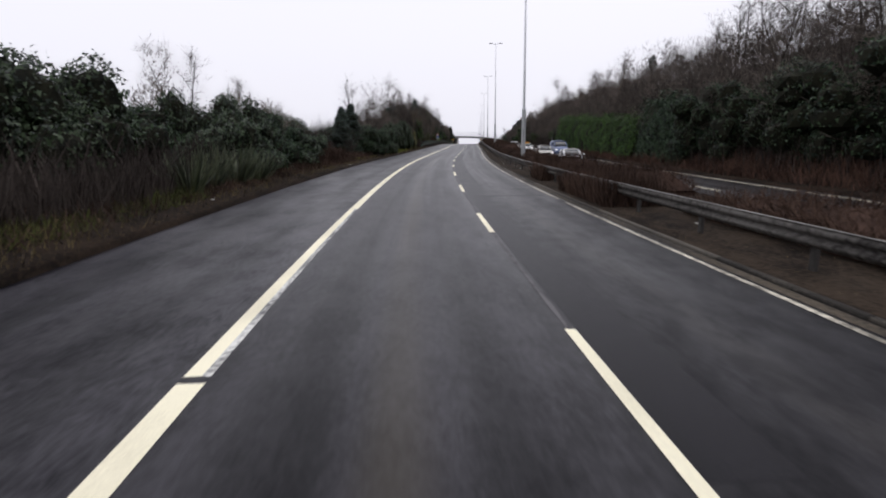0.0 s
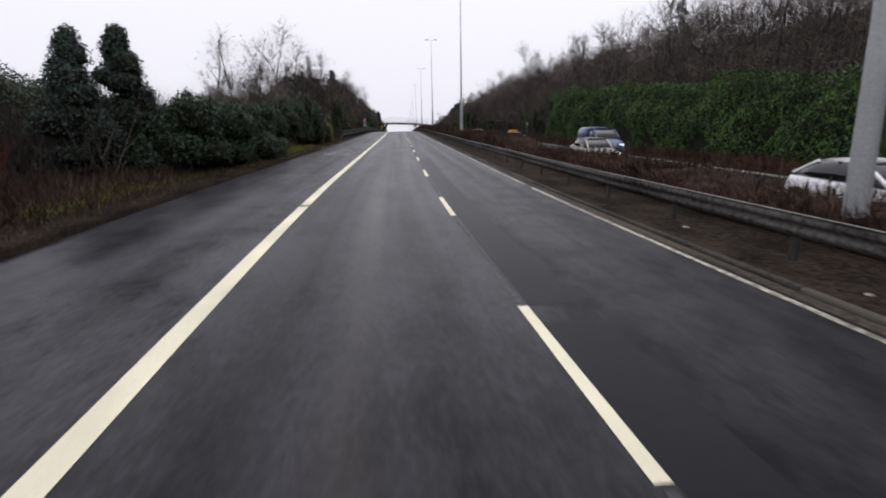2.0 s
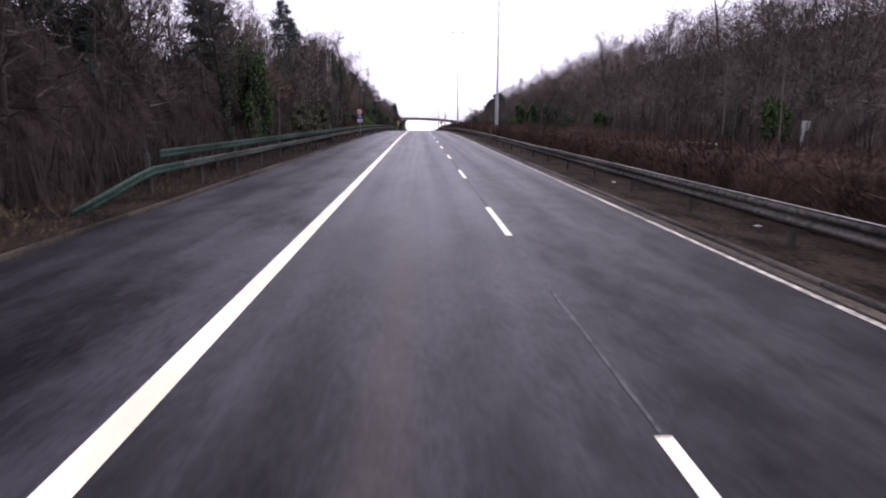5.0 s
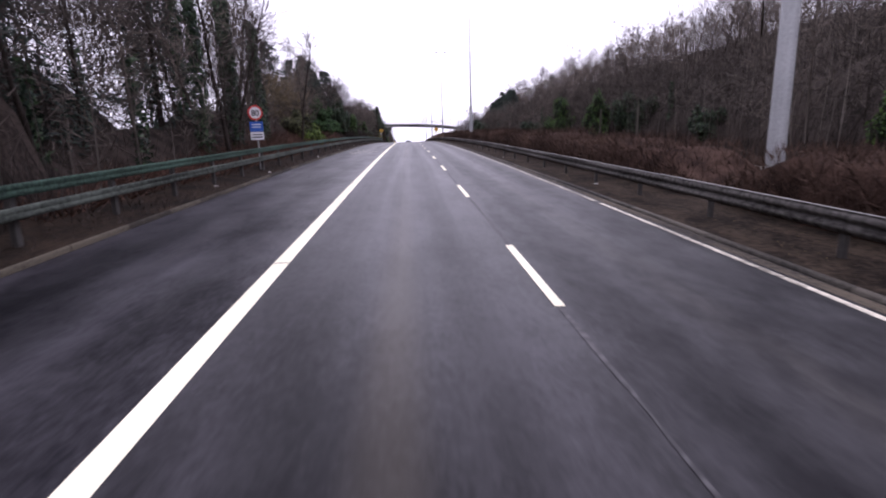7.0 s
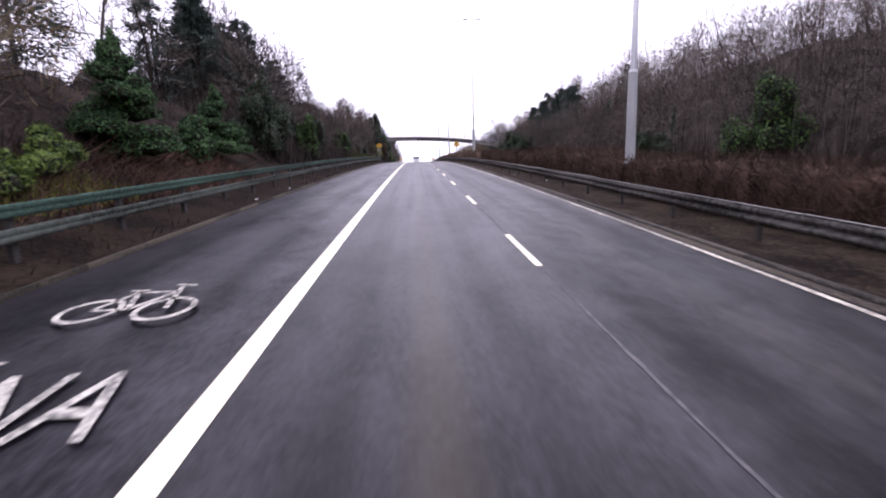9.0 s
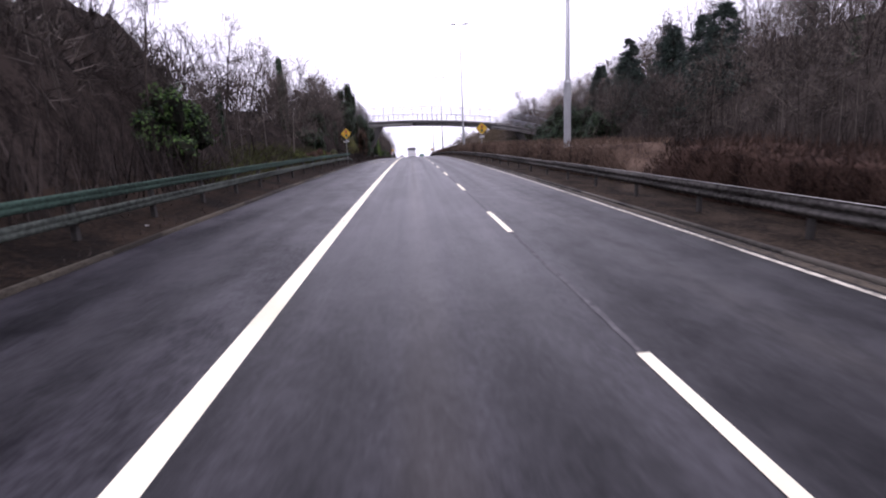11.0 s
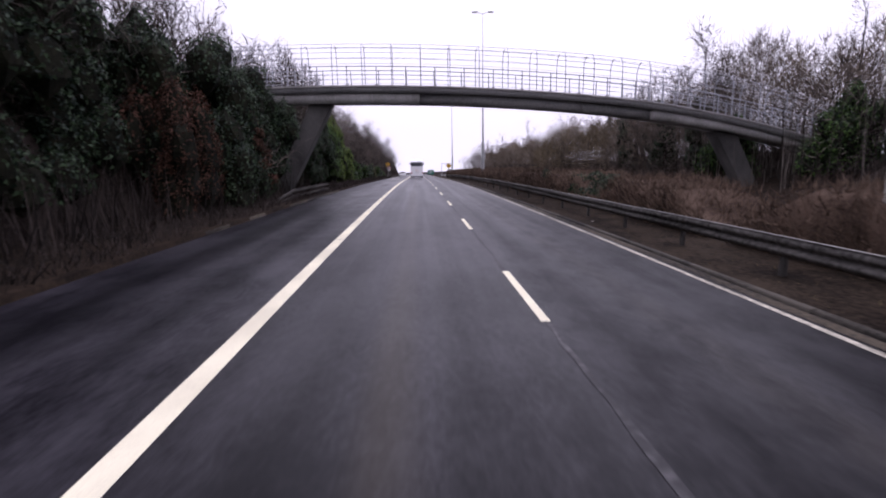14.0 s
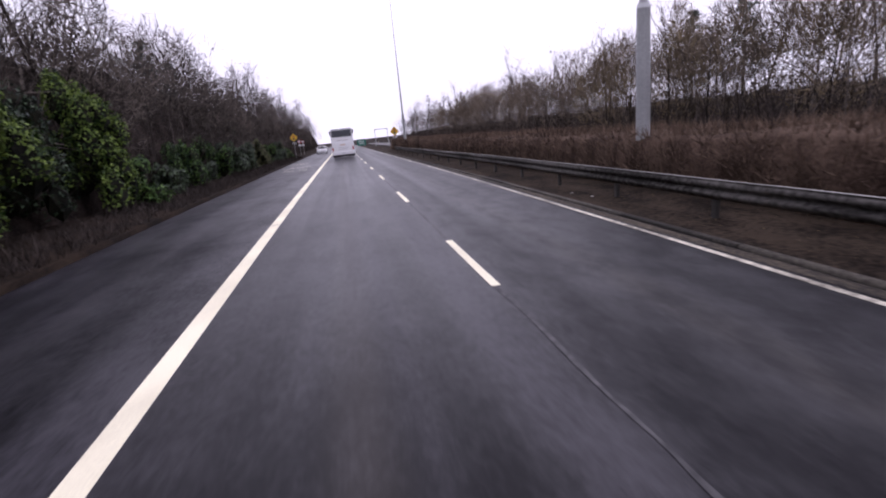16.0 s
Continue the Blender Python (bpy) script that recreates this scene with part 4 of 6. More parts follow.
crowns("twig_crowns", 326, 338, -10.4, -13.4, 2.6, 1.0, 10.0, 700, 832, "dense dark twigs hanging over the short barrier", M_DARKTWIG)
crowns("twig_crowns", 319, 346, -12.2, -25, 3.1, 0.2, 10.4, 620, 824, "dense dark wood behind the bridge pier", M_DARKTWIG)
crowns("twig_crowns", 337, 352, -11.0, -15.5, 2.8, 3.0, 11.8, 480, 834, "tall bare red-brown twigs over the ivy-clad growth", M_TWIG)
crowns("twig_crowns", 330, 352, 18.8, 26, 3.1, 0.2, 7.6, 560, 825, "dense brown twigs beside the footbridge")
crowns("twig_crowns", 292, 352, 25, 33, 3.4, 1.2, 10.6, 600, 830, "pale brown crowns of bare trees over the evergreens", M_PALETWIG)
crowns("twig_crowns", 285, 304, -10.6, -15.0, 2.4, 0.3, 9.4, 560, 827, "dense brown twigs reaching over the bus lane", M_TWIG)
thicket(320, 346, -12.6, -27, 4.6, 910, "dense dark thicket behind the bridge pier")
brush("woodland_undergrowth", 0, 318, 17.2, 23, 15000, 2.6, 0.034, M_BRUSH, 21, "tangled brown undergrowth at the foot of the wooded bank", spread=0.4)
brush("woodland_undergrowth", 0, 335, 22, 42, 20000, 5.0, 0.042, M_BRUSH, 22, "brown twiggy undergrowth on the wooded bank", spread=0.22, top=2.5)
brush("woodland_undergrowth", 330, 520, 17.2, 30, 9000, 3.0, 0.05, M_BRUSH, 23, "brown undergrowth below roadside trees", top=1.0)
brush("bank_weeds", 244, 284, -12.5, -8.7, 9000, 0.6, 0.02, M_DULLGRASS, 63, "rough olive-brown weeds and grass topping the bank", spread=1.5, clump=0.8)
brush("bank_weeds", 244, 284, -12.5, -8.7, 6000, 0.8, 0.02, M_BRUSH, 64, "dead brown stems on the bank behind the barrier", spread=1.2, clump=0.8)
brush("woodland_undergrowth", 214, 246, -13, -8.8, 2000, 2.2, 0.03, M_BRUSH, 65, "dark brown undergrowth behind the steel barrier", spread=0.4)
brush("woodland_undergrowth", 284, 330, -13, -8.8, 3000, 2.2, 0.03, M_BRUSH, 66, "dark brown undergrowth beside the bus lane", spread=0.4)
brush("woodland_undergrowth", 106, 152, -13, -8.8, 3000, 2.2, 0.03, M_BRUSH, 24, "dark brown undergrowth behind the steel barrier", spread=0.4)
brush("woodland_undergrowth", 282, 330, -24, -12.5, 3000, 4.6, 0.042, M_BRUSH, 60, "brown twiggy undergrowth between trees", spread=0.2, top=1.5)
brush("woodland_undergrowth", 212, 250, -24, -12.5, 2400, 4.6, 0.042, M_BRUSH, 61, "brown twiggy undergrowth between trees", spread=0.2, top=1.5)
brush("woodland_undergrowth", 80, 158, -24, -12.5, 4800, 4.6, 0.042, M_BRUSH, 25, "brown twiggy undergrowth between trees", spread=0.2, top=1.5)
brush("woodland_undergrowth", 0, 38, -22, -9.5, 7000, 2.0, 0.045, M_BRUSH, 35, "dark brown undergrowth between the laurels", top=0.6)
brush("woodland_undergrowth", 60, 108, -20, -10.0, 9000, 3.0, 0.028, M_BRUSH, 36, "dark brown undergrowth between the shrubs", top=1.0)
brush("woodland_undergrowth", 358, 520, -20, -10.4, 8000, 3.0, 0.032, M_BRUSH, 26, "brown undergrowth below roadside trees", top=1.0)
brush("young_stems", 0, 336, 18.5, 40, 5200, 7.8, 0.045, M_POLE, 47, "slender upright stems of young trees on the bank", "saplings", spread=0.10, clump=0.5)
brush("young_stems", 338, 540, 19, 30, 600, 7.5, 0.055, M_POLE, 48, "slender upright stems of young trees", "saplings", spread=0.10, clump=0.5)
brush("young_stems", 214, 326, -18, -9.6, 220, 7.0, 0.045, M_POLE, 62, "slender upright stems of young trees behind the barrier", "saplings", spread=0.10, clump=0.5)
brush("young_stems", 104, 160, -18, -9.6, 120, 7.0, 0.045, M_POLE, 49, "slender upright stems of young trees behind the barrier", "saplings", spread=0.10, clump=0.5)
brush("young_stems", 334, 540, -18, -10.6, 600, 8.0, 0.055, M_POLE, 51, "slender upright stems of young trees", "saplings", spread=0.10, clump=0.5)
brush("scrub", 4, 26, -11.6, -8.9, 6500, 1.5, 0.022, M_BRUSH, 67, "dark brown tangled scrub in front of the laurels", spread=0.6, clump=0.6)
brush("dry_grass", 12, 24, -9.0, -8.0, 1300, 0.45, 0.014, M_DULLGRASS, 68, "tufts of dry yellowish grass before the scrub", spread=0.9, clump=0.95)
brush("bracken", 0, 62, -10.5, -8.0, 7000, 0.45, 0.026, M_HEDGE, 27, "dead red-brown bracken on the verge")
brush("bracken", 150, 206, -13, -8.8, 13500, 0.75, 0.020, M_BRACKEN, 28, "dead red-brown bracken on the bank behind the barrier", spread=1.7)
brush("bracken", 60, 112, 15.7, 17.2, 4500, 0.9, 0.03, M_BRACKEN, 52, "dead red-brown bracken at the foot of the evergreen hedge")
brush("green_grass", 54, 64, -9.6, -8.4, 2000, 0.28, 0.018, M_GRASS, 53, "patch of yellow-green grass on the verge", clump=0.8)
brush("bracken", 36, 64, -11.5, -8.6, 5000, 0.7, 0.026, M_HEDGE, 54, "dead red-brown bracken on the verge")
brush("weeds", 283, 420, -9.4, -7.42, 9000, 0.55, 0.02, M_BRUSH, 55, "dead weeds and brambles along the bus lane", clump=0.8)
brush("bracken", 5, 60, 16.2, 19, 5000, 1.2, 0.035, M_BRACKEN, 29, "dead red-brown bracken beside the opposite road")
brush("leaf_litter", -10, 360, 3.45, 5.0, 17000, 0.07, 0.075, M_DEADLEAF, 37, "fallen brown leaves below the median barrier", "leaf litter", spread=2.5, clump=0.9)
brush("leaf_litter", -10, 420, -9.5, -7.45, 9000, 0.05, 0.05, M_BRUSH, 38, "fallen brown leaves along the kerb", "leaf litter", spread=2.5, clump=0.9)
brush("weeds", 0, 420, -8.6, -7.4, 9000, 0.30, 0.018, M_BRUSH, 39, "dead weed stems below the barrier", clump=0.9)
brush("dry_grass", 10, 120, -9.2, -7.5, 7000, 0.28, 0.014, M_DRY, 30, "dry yellowish grass along the kerb", clump=0.9)
brush("green_grass", 77.5, 89, -11.4, -8.1, 14000, 0.42, 0.015, M_GRASS, 31, "lush yellow-green grass bank", spread=1.5, clump=0.95)
brush("bracken", 78, 91, -12.0, -9.4, 2500, 0.8, 0.024, M_BRACKEN, 57, "dead brown stems standing in the grass bank", clump=0.9)
brush("green_grass", 188, 196, -12.0, -9.2, 2500, 0.45, 0.02, M_GRASS, 32, "bright green grass on the bank", clump=0.7)
brush("green_grass", 250, 284, -11.4, -9.0, 5000, 0.4, 0.02, M_DULLGRASS, 33, "grass topping the bank behind the barrier", clump=0.7)
brush("verge_grass", -20, 110, -8.3, -7.22, 9000, 0.12, 0.012, M_DRY, 56, "short dry grass and earth spilling over the road's edge", clump=0.6)
brush("verge_grass", -20, 380, 3.5, 5.2, 14000, 0.13, 0.014, M_DRY, 34, "sparse dry grass and weeds under the median barrier", clump=0.9)

# median hedge: bare red-brown twigs, ragged at first and clipped further on
def hedge(s0, s1, tall, count, seed, mat, ragged):
    count = int(count * 1.75)
    rs = np.random.RandomState(seed)
    lat_a, lat_b = 5.0, 7.4
    core_rows = steps(s0, s1, 1.0)
    def wav(s):
        return tall * min(1, 0.25 + (s - s0) / 2.5, 0.25 + (s1 - s) / 2.5) * (1 + ragged * noise.noise(Vector((s * 0.35, seed, 0.5))) + 0.06 * noise.noise(Vector((s * 1.9, seed, 4))))
    verts, faces = [], []
    prof = ((lat_a + 0.12, 0.0), (lat_a + 0.05, 0.45), (lat_a + 0.18, 0.84), (lat_a + 0.5, 0.93), (lat_b - 0.5, 0.93), (lat_b - 0.18, 0.84), (lat_b - 0.05, 0.45), (lat_b - 0.12, 0.0))
    for s in core_rows:
        for i, (lat, f) in enumerate(prof):
            j = 0.10 * noise.noise(Vector((s * 0.9, i * 1.3, seed)))
            verts.append(at(s, lat + j, 0.05 + f * wav(s) * 0.93))
    n = len(prof)
    for i in range(len(core_rows) - 1):
        for k in range(n - 1):
            a = i * n + k
            faces.append((a, a + 1, a + n + 1, a + n))
    for base in (0, (len(core_rows) - 1) * n):
        faces += [(base, base + 1, base + 6, base + 7), (base + 1, base + 2, base + 5, base + 6), (base + 2, base + 3, base + 4, base + 5)]
    ob = tagged(new("median_hedge"), "bare red-brown clipped hedge along the median" if ragged < 0.3 else "ragged bare red-brown hedge along the median", "hedge", "median hedges")
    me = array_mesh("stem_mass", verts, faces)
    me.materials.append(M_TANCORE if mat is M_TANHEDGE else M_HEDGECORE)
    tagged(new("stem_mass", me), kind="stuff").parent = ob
    s = s0 + (s1 - s0) * rs.random(count)
    u = rs.random(count)
    face = rs.random(count)
    w = np.array([wav(x) for x in s])
    lat = np.where(face < 0.45, lat_a + 0.12 * rs.random(count), np.where(face < 0.55, lat_b, lat_a + (lat_b - lat_a) * rs.random(count)))
    h = np.where(face < 0.55, u * w * 0.9, w * 0.88)
    roots = np.array([at(a, b, c + 0.05) for a, b, c in zip(s, lat, h)])
    L = 0.12 + 0.24 * rs.random(count) + ragged * 0.3 * rs.random(count)
    d = rs.normal(0, 0.45, (count, 3))
    d[:, 0] += np.where(face < 0.45, -0.35, 0)
    d[:, 2] += 0.9
    d /= np.linalg.norm(d, axis=1, keepdims=True)
    me = array_mesh("twig_fringe", *blades(roots, roots + d * L[:, None], 0.024, rs))
    me.materials.append(mat)
    tagged(new("twig_fringe", me), kind="stuff").parent = ob


brush("scrub", 21.4, 26.8, 3.5, 5.4, 4200, 1.2, 0.022, M_HEDGE, 58, "ragged brown scrub grown over the crash barrier", spread=0.5, clump=0.4)
brush("scrub", 30.8, 33.4, 3.6, 5.2, 1900, 1.05, 0.022, M_HEDGE, 59, "ragged brown scrub grown over the crash barrier", spread=0.5, clump=0.4)
hedge(-10, 20, 0.7, 5000, 41, M_HEDGE, 0.8)
hedge(24, 42, 0.6, 4500, 42, M_HEDGE, 0.8)
hedge(44, 72, 0.55, 5000, 47, M_HEDGE, 0.7)
hedge(74, 102, 1.05, 7000, 48, M_HEDGE, 0.25)
hedge(103, 150, 1.35, 11000, 43, M_HEDGE, 0.15)
hedge(151, 240, 1.35, 18000, 44, M_HEDGE, 0.28)
hedge(241, 302, 1.42, 15000, 45, M_TANHEDGE, 0.06)
hedge(303, 311, 1.25, 2400, 49, M_TANHEDGE, 0.35)
hedge(311.6, 414, 1.40, 19000, 46, M_TANHEDGE, 0.08)

# ---- evergreen shrubs and conifers ----
def mound(seed, w, d, h, n):
    r = random.Random(seed)
    return [(r.uniform(-w, w) * 0.72, r.uniform(-d, d) * 0.72, h * (0.14 + 0.58 * (i / max(n - 1, 1)) ** 1.1), w * r.uniform(0.30, 0.58) * (1.15 - 0.45 * i / n), d * r.uniform(0.30, 0.58) * (1.15 - 0.45 * i / n), h * r.uniform(0.18, 0.36)) for i in range(n)]


def cloud_lumps(seed, w, d, h, n):
    """Lumps of an irregular tall mass, about as broad above as below."""
    r = random.Random(seed)
    out = []
    for i in range(n):
        z = h * (0.12 + 0.76 * (i + r.random()) / n)
        k = min(1.0, 0.7 + 0.8 * (1 - z / h))
        out.append((r.uniform(-w, w) * 0.8 * k, r.uniform(-d, d) * 0.8 * k, z, w * r.uniform(0.35, 0.65), d * r.uniform(0.35, 0.6), min(1.3, h * 0.2) * r.uniform(0.6, 1.2)))
    return out


def column_lumps(seed, w, h, n):
    """Lumps of a columnar tree, broad to the ground and ragged at its tip."""
    r = random.Random(seed)
    return [(r.uniform(-0.45, 0.45) * w * (1 - f * f), r.uniform(-0.45, 0.45) * w * (1 - f * f), h * (0.08 + 0.86 * f), w * (0.75 - 0.5 * f * f), w * (0.75 - 0.5 * f * f), h * 0.10 * r.uniform(0.8, 1.3)) for f in ((i + r.random()) / n for i in range(n))]


def cone_lumps(seed, w, h, n):
    """Lumps of a young conifer, broad below and pointed above."""
    r = random.Random(seed)
    out = []
    for i in range(n):
        f = (i + r.random()) / n
        k, a = w * (1 - f) ** 0.8 + 0.08, r.uniform(0, 6.283)
        out.append((math.cos(a) * k * 0.5, math.sin(a) * k * 0.5, h * (0.08 + 0.88 * f), k * 0.62 + 0.06, k * 0.62 + 0.06, h * 0.085))
    return out


LAUREL = "dark glossy evergreen laurel shrub on the verge"
LAURELS = ((13, -13, 2.2, 3.4, 4.0, 2800), (18.5, -13, 2.2, 3.2, 4.0, 3400), (24, -13, 2.2, 3.2, 4.4, 3600), (29, -12.8, 2.2, 3.0, 3.9, 3200), (33.5, -12.6, 2.2, 3.0, 4.2, 3200), (38.5, -12.8, 2.2, 3.0, 4.3, 3000), (44, -13.4, 2.2, 3.0, 4.5, 2800), (49.5, -15.0, 2.2, 2.8, 4.4, 2200), (55.5, -16.5, 2.2, 2.8, 4.2, 2000), (6, -12.6, 2.2, 3.0, 4.0, 2000), (10, -17, 3, 4, 4.8, 1800), (20, -18, 3, 4, 4.8, 1800), (30, -19, 3, 4, 4.6, 1800))
LAURELS += ((57.5, -13.4, 1.4, 1.8, 2.6, 2400), (33, -10.2, 1.6, 2.4, 2.9, 2400), (37, -10.0, 1.5, 2.2, 2.7, 2400), (41, -10.0, 1.4, 2.0, 2.3, 2000), (44.5, -10.2, 1.3, 1.8, 2.2, 1800))
for i, (s, lat, w, d, h, n) in enumerate(LAURELS):
    shrub("laurel_shrub", stand(s, lat, bank(s, lat)), mound(50 + i, w, d, h * 0.88, 15), int(n * (1.45 if lat > -15 else 0.7)), 0.155, M_LAUREL if i % 3 else M_DARKLEAF, LAUREL, 60 + i, 60, group="laurels on the verge")
shrub("dome_shrub", stand(74, -24, bank(74, -24)), [(0, 0, 1.6, 5.6, 5.4, 3.9), (-2.5, -1, 1.2, 4.0, 4.0, 3.2), (2.6, 1, 1.2, 4.0, 4.0, 3.2), (0.4, -2.5, 1.0, 4.0, 3.4, 3.0)], 9000, 0.20, M_LAUREL, "large dome-shaped dark evergreen shrub", 78, 40)
for i, (s, lat, w, d, h, n, mat) in enumerate(((64.5, -9.8, 1.8, 2.4, 3.0, 3400, M_DARKLEAF), (68.5, -9.4, 1.7, 2.4, 3.0, 3400, M_DARKLEAF), (72.5, -9.2, 1.6, 2.2, 3.0, 3400, M_LAUREL), (70, -13.5, 2.6, 3.2, 3.3, 2400, M_DARKLEAF), (76, -13.0, 2.4, 3.0, 3.3, 2600, M_LAUREL), (76.2, -9.1, 1.5, 1.8, 3.0, 3400, M_DARKLEAF), (88.8, -10.3, 1.5, 2.0, 3.7, 3800, M_LAUREL), (91.2, -10.0, 1.6, 2.2, 4.4, 4600, M_LAUREL), (94.2, -9.8, 1.6, 2.2, 4.4, 4800, M_LAUREL), (97.2, -9.6, 1.5, 2.1, 3.9, 4400, M_LAUREL), (101.8, -11.2, 1.4, 1.9, 3.5, 2400, M_DARKLEAF), (105.0, -11.2, 1.4, 1.8, 3.4, 2000, M_DARKLEAF))):
    shrub("rhododendron", stand(s, lat, bank(s, lat)), mound(90 + i, w, d, h, 16), int(n * 1.75), 0.13, mat, "dense dark evergreen rhododendron beside the bus lane", 110 + i, 60, group="rhododendrons")
for i, (s, h) in enumerate(((100.0, 3.4), (102.4, 3.3), (104.8, 2.7))):
    shrub("yellow_shrub", stand(s, -9.2, bank(s, -9.2)), mound(130 + 7 * i, 1.2, 1.7, h, 14), 5200, 0.10, M_YELLOW, "yellow-green leafy shrub beside the bus lane", 131 + i, 60, group="yellow-green shrubs")
shrub("yellow_shrub", stand(292.6, -9.2, bank(292.6, -9.2)), [(x, y, z + 0.7, a, b, c) for x, y, z, a, b, c in mound(132, 0.9, 1.7, 2.5, 9)], 1500, 0.10, M_YELLOW, "sparse shrub with yellow-green leaves", 133, 120, core=False)
for i, (s, lat, w, d, h, n, mat) in enumerate(((129.5, -10.4, 0.9, 1.3, 5.6, 2600, M_IVY), (137.5, -9.9, 1.0, 1.5, 2.0, 1300, M_FERN), (143.0, -10.0, 1.2, 1.9, 3.2, 2000, M_FERN), (147.5, -10.0, 1.1, 1.7, 2.6, 1700, M_FERN), (203.8, -10.6, 0.9, 1.3, 2.0, 1500, M_YOUNGFIR), (223, -10.0, 0.85, 1.3, 3.4, 2200, M_IVY), (214, -10.8, 1.4, 2.0, 4.6, 2600, M_DARKLEAF), (230, -10.6, 1.1, 1.4, 3.4, 1700, M_DARKLEAF), (244, -10.4, 1.2, 1.6, 2.6, 1500, M_IVY), (277.5, -12.0, 1.1, 1.4, 2.0, 1800, M_DARKLEAF), (281.0, -11.6, 1.1, 1.5, 2.6, 2200, M_DARKLEAF), (188.5, -11.4, 1.2, 1.8, 2.3, 1800, M_FERN), (315, -9.9, 1.3, 2.2, 3.8, 2800, M_LAUREL), (320, -10.6, 1.5, 2.2, 4.6, 3000, M_LAUREL))):
    shrub("evergreen_bush", stand(s, lat, bank(s, lat)), mound(140 + i, w, d, h, 12), int(n * 1.0), 0.16, mat, "green ivy-covered bush behind the barrier", 160 + i, 50, group="bushes behind the barrier")
for i, s in enumerate((262.5, 266.0, 269.5, 273.0, 276.5, 279.6)):
    shrub("grass_mound", stand(s, -9.3, bank(s, -9.3)), mound(350 + i, 0.75, 1.8, 0.85, 8), 2200, 0.11, M_FERN if i > 3 else M_BRACKEN if i % 2 else M_DULLGRASS, "mound of rough olive-brown growth behind the barrier", 360 + i, 0, core=True, slim=0.3, group="green mounds by the sign")
for i, (s, lat, w, d, h) in enumerate(((187.6, -9.7, 0.8, 1.2, 1.15), (189.8, -10.0, 0.8, 1.2, 1.2), (192.2, -10.5, 0.8, 1.3, 1.2), (195.0, -11.0, 0.8, 1.2, 1.1))):
    shrub("grass_mound", stand(s, lat, bank(s, lat)), mound(150 + i, w, d, h, 8), 2600, 0.12, M_BRIGHTLEAF, "mound of lush bright green growth on the bank", 170 + i, 0, core=True, slim=0.3, group="green mounds on the bank")
for i, (s, lat, w, d, h, n, mat) in enumerate(((213, 18.9, 1.9, 2.1, 5.4, 3400, M_IVY), (228, 18.4, 1.8, 2.2, 2.6, 2000, M_DARKLEAF), (196, 18.6, 1.7, 2.0, 4.4, 2600, M_IVY), (190, 19.5, 1.9, 2.2, 4.0, 2400, M_DARKLEAF), (130.6, 18.9, 0.8, 1.0, 2.6, 1600, M_IVY), (119, 19.2, 1.8, 2.2, 4.8, 2800, M_DARKLEAF), (160, 18.6, 1.2, 1.4, 2.6, 1500, M_IVY), (176, 18.8, 1.4, 1.4, 2.2, 1500, M_DARKLEAF), (296, 19.2, 2.4, 3.0, 5.4, 3400, M_DARKLEAF), (288, 18.9, 2.2, 2.8, 5.0, 3000, M_DARKLEAF), (302, 19.5, 3.0, 3.6, 5.0, 4200, M_DARKLEAF), (308, 19.0, 2.6, 3.4, 4.2, 3600, M_DARKLEAF), (317, 23.4, 2.2, 2.4, 4.6, 3200, M_DARKLEAF), (321.5, 22.8, 1.8, 1.8, 5.0, 4200, M_IVY), (330, 21.6, 2.2, 2.2, 4.6, 3000, M_IVY), (292, 19.6, 2.4, 3.0, 4.4, 3200, M_DARKLEAF), (284, 19.2, 2.2, 2.8, 3.8, 2800, M_DARKLEAF))):
    shrub("evergreen_bush", stand(s, lat, bank(s, lat)), mound(190 + i, w, d, h, 12), int(n * 1.1), 0.18, mat, "green evergreen bush at the foot of the wooded bank", 220 + i, 50, group="bushes on the bank")

shrub("copper_beech_bush", stand(310.2, -9.7, bank(310, -9.7)), mound(260, 1.3, 2.2, 4.7, 18), 8000, 0.10, M_BEECH, "red-brown bush keeping its dead winter leaves", 261, 60)
shrub("copper_beech_bush", stand(318.6, -9.2, bank(318.6, -9.2)), cone_lumps(262, 1.0, 3.9, 12), 3200, 0.11, M_BEECH, "small red-brown bush keeping its dead leaves", 263, 60)
rs = np.random.RandomState(330)
n = 1500
a = rs.random(n) * 6.283
r = np.sqrt(rs.random(n))
roots = np.stack([np.cos(a) * r * 1.2, np.sin(a) * r * 2.6, 0 * a], 1)
tips = roots * 1.2 + np.stack([rs.normal(0, 0.15, n), rs.normal(0, 0.15, n), 0.7 + 0.65 * rs.random(n) * (1.2 - r * 0.4)], 1)
for name, sx, lx, k, mat, label in (("twig_bush", 47.5, -9.9, 0.86, M_HEDGE, "rounded leafless brown bush by the kerb"), ("twig_bush", 44.0, -9.8, 0.77, M_HEDGE, "rounded leafless brown bush by the kerb"), ("twig_bush", 50.5, -10.2, 0.82, M_HEDGE, "rounded leafless brown bush by the kerb"), ("twig_bush", 53.6, -10.4, 0.77, M_HEDGE, "rounded leafless brown bush by the kerb"), ("dogwood", 56.5, -13.2, 1.2, M_REDSTEM, "dogwood bush with bright red bare stems"), ("dogwood", 208.0, 7.9, 0.6, M_REDSTEM, "reddish bare stems in the median")):
    ob = thing(name, stand(sx, lx, bank(sx, lx)), label, "shrub")
    me = array_mesh("stem_tuft", *blades(np.concatenate([roots, roots * 0.6]) * k, np.concatenate([tips, tips * np.array([0.7, 0.7, 0.9])]) * k, 0.045, rs))
    me.materials.append(mat)
    tagged(new("stem_tuft", me), kind="stuff").parent = ob
